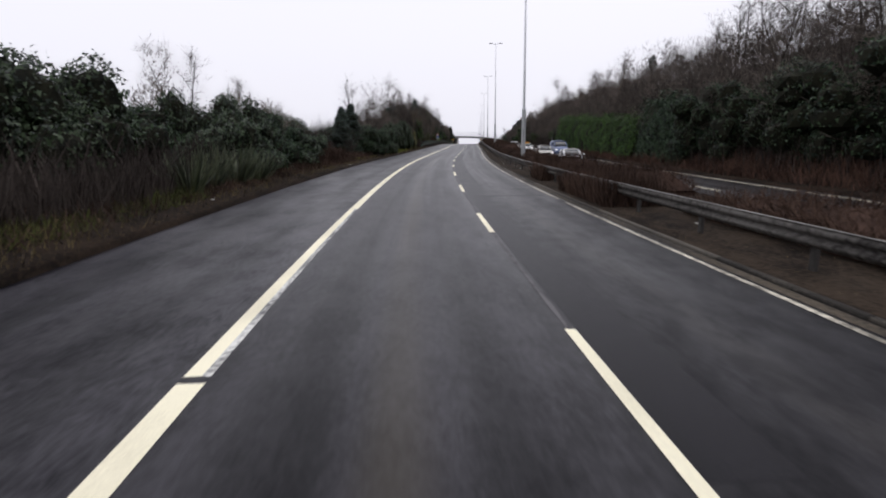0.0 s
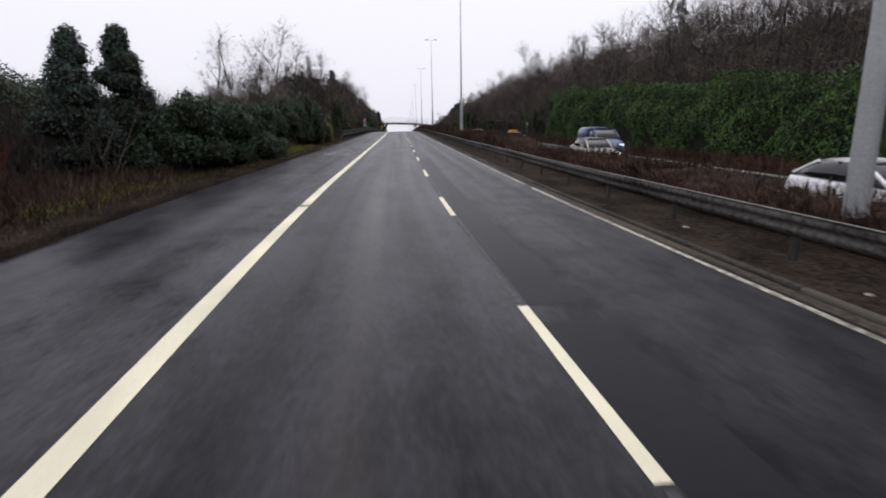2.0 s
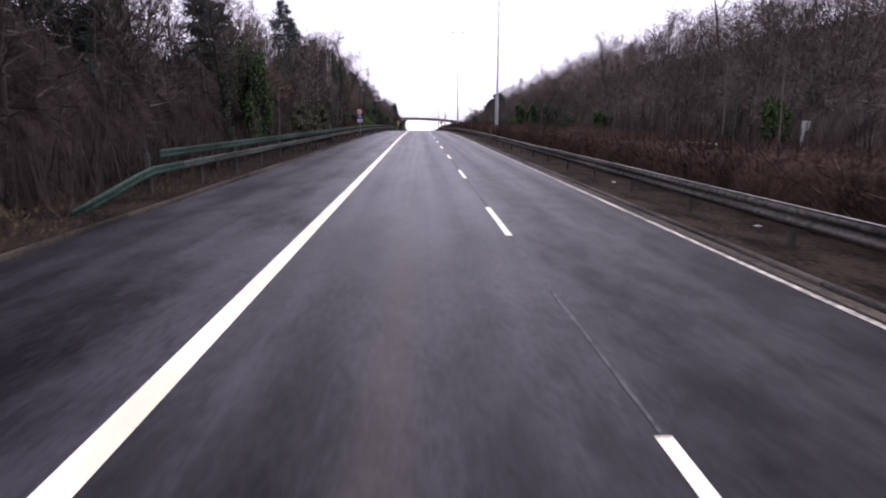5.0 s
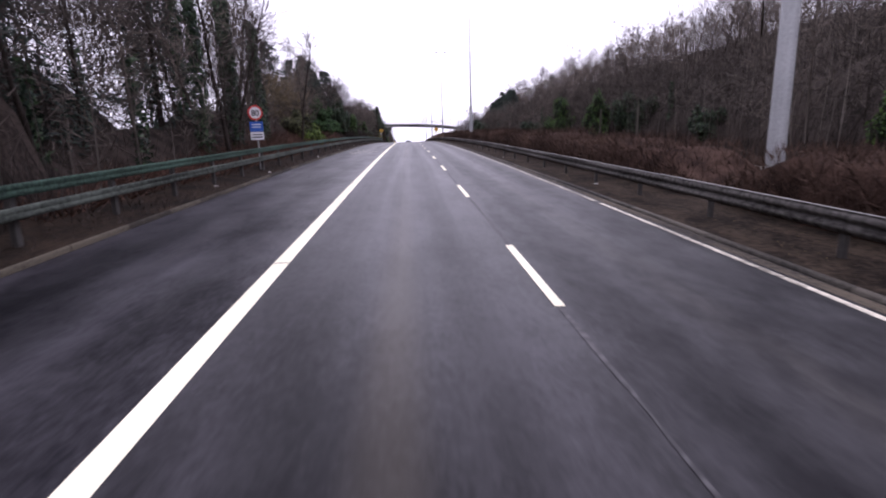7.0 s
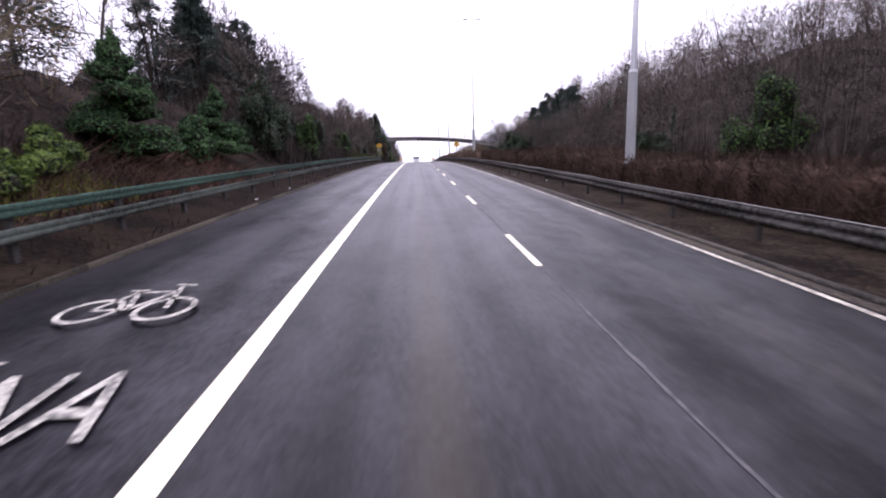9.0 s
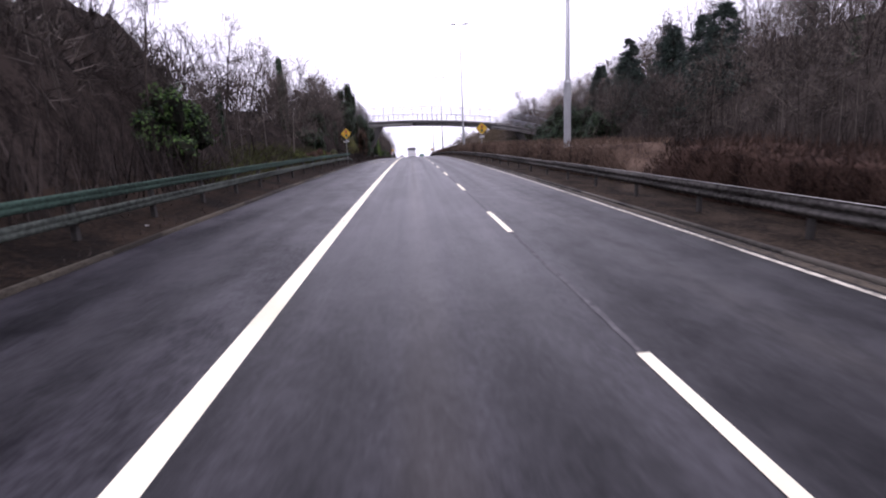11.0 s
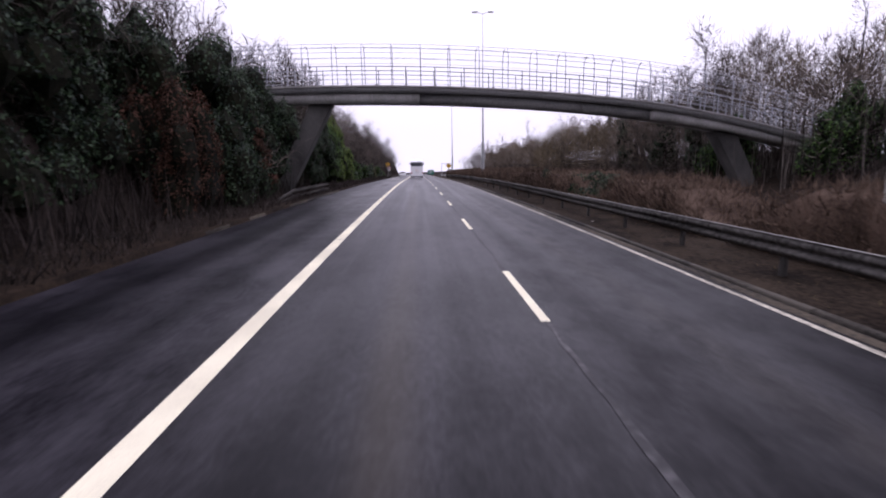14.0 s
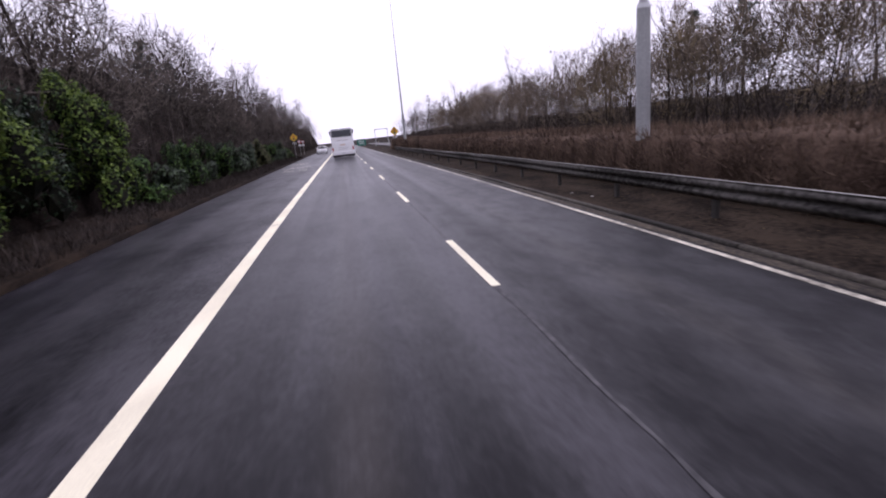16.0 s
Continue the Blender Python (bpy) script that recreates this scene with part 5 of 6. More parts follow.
for i, (s, lat, w, d, h, n) in enumerate(((286.5, -12.4, 1.4, 1.7, 4.4, 2200), (290.5, -12.8, 1.6, 1.9, 5.4, 2200), (302.6, -10.6, 1.1, 1.5, 6.8, 2600), (306.0, -10.9, 1.4, 1.7, 10.8, 4200), (309.0, -12.6, 1.5, 1.8, 8.6, 2600), (311.5, -11.0, 1.5, 2.0, 6.6, 3600), (315.2, -10.1, 1.5, 2.0, 6.6, 4200), (319.0, -10.2, 1.6, 1.9, 6.4, 4600), (321.6, -9.5, 1.3, 1.3, 5.6, 3400), (313.5, -13.6, 2.0, 2.4, 7.6, 2600))):
    shrub("tall_evergreen", stand(s, lat, bank(s, lat)), cloud_lumps(270 + i, w, d, h, 24), int(n * 1.65), 0.142, M_DARKLEAF, "tall dark ivy-clad evergreen beside the bus lane", 280 + i, 120, group="tall evergreens by the bridge")

# the tall evergreen hedge beyond the opposite road, and ivy-clad growth by the footbridge
def leafy_wall(name, s0, s1, lat, depth, tall, count, leaf, mat, label, seed):
    ob = thing(name, Matrix.Identity(4), label, "hedge")
    rs = np.random.RandomState(seed)
    def top(s):
        f = (s - s0) / (s1 - s0)
        f_end = max(0.2, min(1, 0.45 + (s - s0) / 2.6, 0.45 + (s1 - s) / 2.6))
        return f_end * (tall[0] + (tall[1] - tall[0]) * f) * (1 + 0.26 * noise.noise(Vector((s * 0.2, seed, 0))) + 0.16 * noise.noise(Vector((s * 0.7, seed, 3))))
    rows = steps(s0, s1, 0.8)
    prof = ((0.25, 0), (0.1, 0.35), (0.35, 0.68), (1.05, 0.90), (depth - 0.6, 0.95), (depth, 0.7), (depth, 0))
    sign = 1 if lat > 0 else -1
    verts, faces = [], []
    for s in rows:
        for i, (d, f) in enumerate(prof):
            j = 0.15 + 0.4 * noise.noise(Vector((s * 0.4, i * 0.8, seed))) if 0 < i < 6 else 0
            verts.append(at(s, lat + sign * (d + j), bank(s, lat) + f * top(s) * 0.95))
    n = len(prof)
    for i in range(len(rows) - 1):
        for k in range(n - 1):
            a = i * n + k
            faces.append((a, a + 1, a + n + 1, a + n))
    for b in (0, (len(rows) - 1) * n):
        faces += [(b, b + 1, b + 5, b + 6), (b + 1, b + 2, b + 4, b + 5), (b + 2, b + 2, b + 3, b + 4)]
    # solid filling of the hedge, coloured as the shade behind its leaves
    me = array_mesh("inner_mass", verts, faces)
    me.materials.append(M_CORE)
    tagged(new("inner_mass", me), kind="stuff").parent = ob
    s = s0 - 0.2 + (s1 - s0 + 0.4) * rs.random(count)
    kind = rs.random(count)
    u = rs.random(count) ** 0.85
    t = np.array([top(x) for x in s])
    bulge = np.array([0.85 * noise.noise(Vector((a * 0.4, b * 2.4, seed))) + 0.3 * noise.noise(Vector((a * 1.6, b * 7.0, seed + 2))) for a, b in zip(s, u)])
    front = kind < 0.70
    ends = kind > 0.93
    s = np.where(ends, np.where(rs.random(count) < 0.5, s0 - 0.1, s1 + 0.1), s)
    d = np.where(front, bulge + 2.4 * np.maximum(u - 0.62, 0), depth * rs.random(count))
    h = np.where(front | ends, u * t, t * (0.93 + 0.1 * rs.random(count)))
    pts = np.array([at(a, lat + sign * b, bank(a, lat) + c) for a, b, c in zip(s, d, h)])
    nor = np.where(front[:, None], np.array([[-sign * 1.0, -0.15, 0.35]]), np.array([[0, 0, 1.0]])) + rs.normal(0, 0.2, (count, 3))
    me = array_mesh("foliage", *leaves(pts, nor, leaf, rs))
    me.materials.append(mat)
    tagged(new("foliage", me), kind="stuff").parent = ob
    return ob


leafy_wall("evergreen_hedge", 62, 110, 16.9, 2.6, (4.1, 5.6), 60000, 0.13, M_IVY, "tall dense bright green evergreen hedge beyond the road", 301)
leafy_wall("evergreen_hedge", 50, 61.5, 17.4, 3.0, (5.2, 5.6), 17000, 0.17, M_DARKLEAF, "tall dark evergreen hedge beyond the road", 302)
for i, (s, lat, w, d, h, n, mat) in enumerate(((48, 18.2, 1.9, 2.4, 5.6, 3000, M_DARKLEAF), (43.5, 18.8, 2.0, 2.6, 5.2, 2600, M_DARKLEAF), (39, 19.4, 2.0, 2.6, 5.8, 2600, M_LAUREL), (34.5, 19.0, 2.0, 2.4, 5.0, 2400, M_DARKLEAF), (30, 19.6, 2.0, 2.4, 5.6, 2200, M_DARKLEAF), (25, 19.2, 1.9, 2.4, 4.6, 2000, M_LAUREL))):
    shrub("evergreen_shrub", stand(s, lat, bank(s, lat) - 0.3), cloud_lumps(560 + i, w, d, h, 20), n, 0.18, mat, "tall rounded dark evergreen at the foot of the bank", 580 + i, 60, group="evergreens beyond the opposite road")
for i, (s, lat, w, d, h, n, mat) in enumerate(((334.5, -10.6, 1.2, 1.7, 4.4, 2600, M_DARKLEAF), (337.6, -10.4, 1.2, 1.8, 4.8, 3000, M_DARKLEAF), (341.2, -10.2, 1.2, 1.8, 5.6, 4000, M_DARKLEAF), (344.4, -10.1, 1.2, 1.8, 5.4, 4000, M_IVY), (347.8, -10.1, 1.1, 1.5, 6.2, 5000, M_BRIGHTLEAF), (350.6, -10.3, 1.1, 1.5, 7.2, 5400, M_BRIGHTLEAF), (353.6, -10.7, 1.0, 1.4, 4.0, 2000, M_DARKLEAF), (357.4, -10.1, 0.9, 1.4, 4.6, 3600, M_BRIGHTLEAF), (340, -12.8, 1.8, 2.6, 6.6, 2600, M_DARKLEAF), (347, -13.0, 1.8, 2.6, 6.2, 2600, M_DARKLEAF))):
    shrub("ivy_clad_growth", stand(s, lat, bank(s, lat)), cloud_lumps(600 + i, w, d, h, 18), int(n * 1.3), 0.135, mat, "steep dark ivy-clad growth beside the bus lane" if mat is M_DARKLEAF else "bright green ivy-clad bush beside the bus lane", 620 + i, 60, group="ivy-clad growth past the bridge")
for i, (s, lat, w, d, h, n) in enumerate(((335.5, 21.4, 1.1, 1.3, 6.4, 2400), (339.5, 20.6, 0.9, 1.1, 7.0, 2400), (344, 21.6, 1.0, 1.2, 7.4, 2400), (349, 20.8, 0.9, 1.1, 6.2, 2200))):
    shrub("ivy_clad_tree", stand(s, lat, bank(s, lat)), cloud_lumps(680 + i, w, d, h, 16), n, 0.17, M_DARKLEAF, "dark slender tree thickly clad in ivy", 690 + i, 120, group="ivy-clad trees past the bridge")
rng = random.Random(93)
s = 360.0
while s < 424:
    w, h = rng.uniform(0.8, 1.2), rng.uniform(1.3, 2.7)
    shrub("low_evergreen", stand(s, -10.0, bank(s, -10)), mound(int(s), w, rng.uniform(1.2, 2.0), h, 9), 1500, 0.17, rng.choice((M_LAUREL, M_IVY, M_FERN)), "low olive-green bramble and evergreen beside the bus lane", int(s) + 1, 90, group="low shrubs past the bridge")
    s += rng.uniform(2.6, 4.6)
for i, (s, lat) in enumerate(((311, 5.5), (314, 5.7), (318.6, 5.4))):
    shrub("hedge_ivy", stand(s, lat, 0.5), mound(660 + i, 0.8, 1.3, 0.95, 7), 900, 0.10, M_DARKLEAF, "green leafy patch grown through the bare hedge", 670 + i, 60, core=False)


def conifer(s, lat, tall, wide, seed, count, label, thin=0.0, mat=None):
    rs = np.random.RandomState(seed)
    ob = thing("conifer", stand(s, lat, bank(s, lat)), label, "tree", "conifers")
    part("trunk", rod(bmesh.new(), (0, 0, -0.2), (0, 0, tall * 0.97), 0.016 * tall, 0.01, 7), M_BARK, ob)
    lo = 0.05 + thin * 0.4
    arms, pts, tips = [], [], []
    whorls = int(tall * 2.6)
    for i in range(whorls):
        f = lo + (1 - lo) * i / whorls
        reach = wide * (1 - f) ** 0.8 * (0.75 + 0.5 * rs.random()) + 0.12
        for k in range(5):
            a = rs.random() * 6.283
            root = np.array([0, 0, f * tall])
            tip = root + np.array([math.cos(a) * reach, math.sin(a) * reach, reach * (0.25 - 0.55 * rs.random())])
            arms.append((*root, *tip, 0.012 + 0.012 * (1 - f), 0.006))
            n = max(4, int(count / whorls / 5))
            q = rs.random(n) ** 0.6
            p = root + (tip - root) * q[:, None] + rs.normal(0, 0.06 + 0.05 * reach, (n, 3))
            pts.append(p)
            out = np.array([math.cos(a), math.sin(a), -0.25]) + rs.normal(0, 0.55, (n, 3))
            tips.append(p + out * (0.16 + 0.22 * rs.random(n))[:, None] * min(1, 0.35 + tall / 14))
    me = array_mesh("limbs", *prisms(arms, 3))
    me.materials.append(M_BARK)
    tagged(new("branchwork", me), kind="stuff").parent = ob
    me = array_mesh("crown", *blades(np.concatenate(pts), np.concatenate(tips), 0.075, rs))
    me.materials.append(mat or M_NEEDLE)
    new("crown", me).parent = ob


conifer(149.5, -13.0, 11.6, 2.6, 401, 6000, "tall dark fir standing over the roadside wood")
conifer(157, -14.0, 11.0, 2.5, 402, 4000, "tall dark fir standing over the roadside wood")
conifer(168, -14.0, 10.0, 2.4, 403, 3500, "dark fir in the roadside wood")
for i, (s, lat, w, h, n, mat) in enumerate(((199.0, -11.0, 1.5, 4.0, 7000, M_YOUNGFIR), (207.4, -11.0, 1.35, 3.1, 6500, M_YOUNGFIR))):
    shrub("young_conifer", stand(s, lat, bank(s, lat)), cone_lumps(404 + i, w, h, 22), n, 0.10, mat, "bushy young green conifer behind the barrier", 406 + i, 0, group="young conifers")
for i, (s, lat, h, w) in enumerate(((215.8, -14.5, 8.6, 2.6), (218, -15.5, 9.5, 3.0), (223, -15.0, 7.5, 2.6), (229, -16, 7.0, 2.4))):
    conifer(s, lat, h, w, 406 + i, 7000, "broad dark pine standing over the roadside wood", 0.7)
for i, (s, lat, w, h, n) in enumerate(((63.6, -10.7, 1.25, 5.2, 5600), (61.4, -11.2, 1.25, 4.7, 5200))):
    shrub("cypress", stand(s, lat, bank(s, lat)), column_lumps(410 + i, w, h, 20), n, 0.12, M_NEEDLE, "bushy dark columnar cypress with a ragged top", 412 + i, 80, group="cypresses on the verge")
for i, (s, lat, h, w) in enumerate(((267, 22.5, 9.5, 3.0), (271.5, 23.5, 9.2, 3.2), (275, 22.5, 9.2, 3.0), (280, 24.5, 9.6, 3.2), (284, 22.0, 9.0, 3.0), (289, 24.0, 10.4, 3.2), (294.5, 22.5, 9.0, 2.8))):
    conifer(s, lat, h, w, 440 + i, 8500, "broad dark pine on the wooded bank", 0.2)
for i, (s, lat, h, w) in enumerate(((203, -16.5, 9.0, 2.6), (214.5, -16.5, 8.6, 2.4), (219, -12.8, 7.8, 2.6), (222, -15, 8.0, 2.4), (227, -12.8, 6.6, 2.3))):
    conifer(s, lat, h, w, 480 + i, 5000, "dark full-crowned pine among bare trees", 0.25)
for i, (s, lat, h, w) in enumerate(((300, 27, 8, 2.2), (304, 30, 8, 2.4), (376, 30, 9.5, 2.2), (384, 31, 9.5, 2.2), (380, -14.5, 10, 2.2), (390, -15.5, 10, 2.2), (272, 33, 9, 2.0), (112, 34, 10, 2.0))):
    conifer(s, lat, h, w, 420 + i, 2600, "thin dark pine among bare trees", 0.6)

for i, (s, lat, h, w) in enumerate(((112, -14.2, 7.5, 2.4), (119, -13.6, 8.2, 2.4), (126, -15.5, 9.0, 2.6), (132, -13.6, 8.6, 2.4), (139, -15.0, 9.4, 2.6))):
    conifer(s, lat, h, w, 460 + i, 7000, "tall dark pine crowded among bare trees", 0.15)

# flax clumps by the kerb
def flax(s, lat, size, seed):
    rs = np.random.RandomState(seed)
    ob = thing("flax_clump", stand(s, lat, bank(s, lat)), "clump of long arching sword-shaped flax leaves", "plant", "flax clumps")
    n = 130
    a, r = rs.random(n) * 6.283, rs.random(n) * 0.35
    roots = np.stack([np.cos(a) * r, np.sin(a) * r, 0 * a], 1)
    out = 0.25 + 0.75 * rs.random(n)
    tips = roots + np.stack([np.cos(a) * out, np.sin(a) * out, 1.5 - 0.9 * out + 0.2 * rs.random(n)], 1)
    me = array_mesh("leaf_tuft", *blades(roots * size, tips * size, 0.07, rs))
    me.materials.append(M_FLAX)
    new("leaf_tuft", me).parent = ob


for i, (s, lat, k) in enumerate(((24.4, -8.9, 1.15), (26.6, -9.2, 1.35), (28.6, -8.9, 1.3), (30.4, -8.7, 1.0))):
    flax(s, lat, k, 500 + i)

# ---- steel barriers ----
W_PROFILE = ((0.0, 0.155), (0.012, 0.150), (0.070, 0.12), (0.085, 0.075), (0.07, 0.045), (0.010, 0.015), (0.010, -0.015), (0.07, -0.045), (0.085, -0.075), (0.055, -0.11), (0.012, -0.150), (0.0, -0.155))


BOX_PROFILE = ((0.0, 0.105), (0.045, 0.105), (0.060, 0.090), (0.060, 0.02), (0.045, 0.0), (0.060, -0.02), (0.060, -0.090), (0.045, -0.105), (0.0, -0.105))


def beam(name, s0, s1, lat, h, side, mat, parent, scale=1.0, ends=(0, 0), d=0.8, shape=W_PROFILE):
    """A pressed steel beam along the road; ends: how far it drops at its two ends."""
    rows = steps(s0, s1, d)
    verts, faces = [], []
    prof = [(side * x * scale, z * scale) for x, z in shape] + [(side * (x - 0.008), z * scale * 0.985) for x, z in reversed(shape)]
    n = len(prof)
    for s in rows:
        drop = ends[0] * max(0, 1 - (s - s0) / 3.2) + ends[1] * max(0, 1 - (s1 - s) / 3.2)
        dent = 0.009 * noise.noise(Vector((s * 0.9, lat, h)))
        for x, z in prof:
            verts.append(at(s, lat + x + dent, h + z - drop))
    for i in range(len(rows) - 1):
        for k in range(n):
            a, b = i * n + k, i * n + (k + 1) % n
            faces.append((a, b, b + n, a + n))
    ob = link_data(name, array_mesh(name, verts, faces), mat, parent)
    if shape is W_PROFILE:
        # pale strip paints the light that falls on the beam's top lip
        line("lit_edge_strip", s0, s1, lat + side * 0.028, 0.066, M_LIP, ob, d, h + 0.158)
    return ob


def post_mesh(tall, w, d):
    bm = boxed(-w / 2, w / 2, -d / 2, d / 2, -0.25, tall, bevel=0.008)
    me = bpy.data.meshes.new("post")
    bm.to_mesh(me)
    bm.free()
    me.materials.append(M_POST)
    return me


rng = random.Random(23)
POST_LOW, POST_HIGH = post_mesh(0.62, 0.07, 0.11), post_mesh(1.08, 0.10, 0.14)
barrier = tagged(new("median_barrier"), "weathered grey steel crash barrier along the median", "crash barrier")
for a, b in stretches(-36, 396, [(16 + 9.6 * i, 16.02 + 9.6 * i) for i in range(39)]):
    beam("beam", a, b, 4.00, 0.53 + rng.uniform(-0.012, 0.012), -1, M_RAIL, barrier)
s = -34.0
while s < 396:
    ob = new("post", POST_LOW)
    ob.matrix_world = stand(s, 4.06, 0.0)
    ob.parent = barrier
    s += 3.2
barrier = tagged(new("roadside_barrier"), "two-rail steel barrier, green with algae, beside the bus lane", "crash barrier")
for a, b in stretches(109.4, 283.0, [(114.5 + 9.6 * i, 114.52 + 9.6 * i) for i in range(17)]):
    beam("lower_beam", a, b, -8.02, 0.69, 1, M_GREENRAIL if a < 112 else M_LOWRAIL, barrier, 1.0, (0.55 if a < 110 else 0, 0.35 if b > 282 else 0), shape=BOX_PROFILE)
for a, b in stretches(113.2, 281.0, [(124.0 + 9.6 * i, 124.02 + 9.6 * i) for i in range(16)]):
    beam("upper_beam", a, b, -8.04, 1.06, 1, M_GREENRAIL, barrier, 1.0, shape=BOX_PROFILE)
s = 112.8
while s < 282:
    ob = new("post", POST_HIGH)
    ob.matrix_world = stand(s, -8.13, 0.02)
    ob.parent = barrier
    s += 3.2
barrier = tagged(new("short_barrier"), "short low two-rail barrier beside the bridge pier", "crash barrier")
beam("lower_beam", 317.0, 331.5, -8.05, 0.26, 1, M_RAIL, barrier, 0.7, (0.15, 0), shape=BOX_PROFILE)
beam("upper_beam", 317.0, 331.5, -8.05, 0.58, 1, M_RAIL, barrier, 0.7, (0.30, 0), shape=BOX_PROFILE)
for s in (320.2, 323.4, 326.6, 329.8):
    ob = new("post", POST_LOW)
    ob.matrix_world = stand(s, -8.13, 0.02)
    ob.parent = barrier

# ---- street lamps ----
def street_lamp(m, label):
    ob = thing("street_lamp", m, label, "street lamp", "street lamps on the median")
    bm = rod(bmesh.new(), (0, 0, -0.2), (0, 0, 4.0), 0.165, 0.15, 14)
    part("base", bm, M_LAMP, ob)
    part("column", rod(bmesh.new(), (0, 0, 4.06), (0, 0, 16.6), 0.102, 0.030, 14), M_COLUMN, ob)
    part("collar", rod(bmesh.new(), (0, 0, 4.0), (0, 0, 4.10), 0.157, 0.135, 14), M_BAND, ob, "pale collar band")
    for side in (-1, 1):
        arm = part("arm", rod(bmesh.new(), (0, 0, 16.5), (side * 0.55, 0, 16.66), 0.03, 0.025, 8), M_COLUMN, ob)
        bm = boxed(min(side * 0.5, side * 1.08), max(side * 0.5, side * 1.08), -0.12, 0.12, 16.62, 16.73, bevel=0.045)
        head = part("lamp_head", bm, M_GREY, ob)
        x = side * 0.8
        part("lens", boxed(x - 0.2, x + 0.2, -0.08, 0.08, 16.60, 16.63, bevel=0.015), M_BAND, head)
    return ob


lamp = street_lamp(stand(49.76, 5.4, 0), "tall grey steel double-headed lamp column in the median")
for s in (0.0, 99.5, 148.6, 199.2, 249.0, 298.4, 348.0, 397.8):
    copy_thing(lamp, stand(s, 5.35, 0))

# ---- footbridge ----
def deck_top(lat):
    u = lat + 6.0
    return 6.55 - 0.0032 * u * u - (0.0 if lat < 10 else 0.004 * (lat - 10) ** 2)


def deck_under(lat):
    return deck_top(lat) - (1.02 if abs(lat - 4) < 9 else 1.02 - 0.008 * (abs(lat - 4) - 9) ** 1.4)


S_BR = 325.0
bridge = tagged(new("footbridge"), "arched concrete footbridge on slanting piers with a caged steel parapet", "footbridge")


def deck_strip(name, lats, f_top, f_under, y0, y1, mat):
    verts, faces = [], []
    for lat in lats:
        t, u = f_top(lat), f_under(lat)
        for y, z in ((y0, t), (y1, t), (y1, u), (y0, u)):
            verts.append(at(S_BR + y, lat, 0) + Vector((0, 0, height(S_BR) - height(S_BR + y) + z)))
    for i in range(len(lats) - 1):
        for k in range(4):
            a, b = i * 4 + k, i * 4 + (k + 1) % 4
            faces.append((a, b, b + 4, a + 4))
    e = (len(lats) - 1) * 4
    faces += [(3, 2, 1, 0), (e, e + 1, e + 2, e + 3)]
    return link_data(name, array_mesh(name, verts, faces), mat, bridge)


BR_LATS = steps(-17, 30, 1.0)
deck_strip("deck_edge", BR_LATS, deck_top, lambda a: deck_top(a) - 0.42, -0.02, 2.42, M_BRIDGEDARK)
# girder middle dark, sides paler: light caught by the webs is painted in
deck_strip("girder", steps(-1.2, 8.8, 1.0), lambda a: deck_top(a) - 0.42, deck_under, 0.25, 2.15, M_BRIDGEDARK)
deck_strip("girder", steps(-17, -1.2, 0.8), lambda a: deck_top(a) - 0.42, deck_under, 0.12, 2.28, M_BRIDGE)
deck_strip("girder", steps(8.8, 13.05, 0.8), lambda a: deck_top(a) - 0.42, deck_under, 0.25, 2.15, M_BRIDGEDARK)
deck_strip("girder", steps(13.1, 30, 0.8), lambda a: deck_top(a) - 0.42, deck_under, 0.12, 2.28, M_BRIDGE)
deck_strip("drip_ledge", BR_LATS, lambda a: deck_top(a) + 0.03, lambda a: deck_top(a) - 0.10, -0.06, 0.10, M_BRIDGE)
for x0, x1 in ((-10.3, -7.2), (20.3, 18.1)):
    bm = bmesh.new()
    rings = []
    for f in (0.0, 1.0):
        lat = x0 + (x1 - x0) * f
        z = -0.4 if f == 0 else deck_under(x1) + 0.05
        w = 0.50 + 0.18 * f if x0 < 0 else 0.52 + 0.16 * f
        rings.append([bm.verts.new(at(S_BR, lat + dx, 0) + Vector((0, y, z))) for dx, y in ((-w, 0.55), (w, 0.55), (w, 1.85), (-w, 1.85))])
    for k in range(4):
        bm.faces.new((rings[0][k], rings[0][(k + 1) % 4], rings[1][(k + 1) % 4], rings[1][k]))
    bm.faces.new(rings[1])
    bm.normal_update()
    bmesh.ops.bevel(bm, geom=list(bm.edges), offset=0.04, segments=1, affect="EDGES")
    part("pier", bm, M_PIER, bridge)
# parapets and cage
for y in (0.12, 2.28):
    lat = -16.0
    inward = 1 if y < 1 else -1
    while lat <= 29:
        o = at(S_BR, lat, deck_top(lat)) + Vector((0, y, 0))
        bm = rod(bmesh.new(), o, o + Vector((0, 0, 1.12)), 0.035, 0.035, 6)
        post = part("parapet_post", bm, M_CAGE, bridge)
        part("foot_plate", boxed(o.x - 0.09, o.x + 0.09, o.y - 0.06, o.y + 0.06, o.z - 0.01, o.z + 0.10), M_CAGE, post)
        p = o + Vector((0.9, 0, 0)) + Vector((0, 0, deck_top(lat + 0.9) - deck_top(lat)))
        pts = [p, p + Vector((0, 0, 1.9)), p + Vector((0, 0.10 * inward, 2.2)), p + Vector((0, 0.32 * inward, 2.42)), p + Vector((0, 0.7 * inward, 2.5))]
        part("cage_hoop", tube(pts, 0.026), M_CAGE, bridge)
        lat += 1.75
    for h, dy, r in ((0.35, 0, 0.013), (0.62, 0, 0.013), (0.88, 0, 0.013), (1.12, 0, 0.03), (1.55, 0, 0.013), (1.9, 0, 0.013), (2.2, 0.10, 0.013), (2.42, 0.32, 0.016)):
        part("rail", tube([at(S_BR, a, deck_top(a) + h) + Vector((0, y + dy * inward, 0)) for a in BR_LATS[1:-1]], r, 5), M_CAGE, bridge)

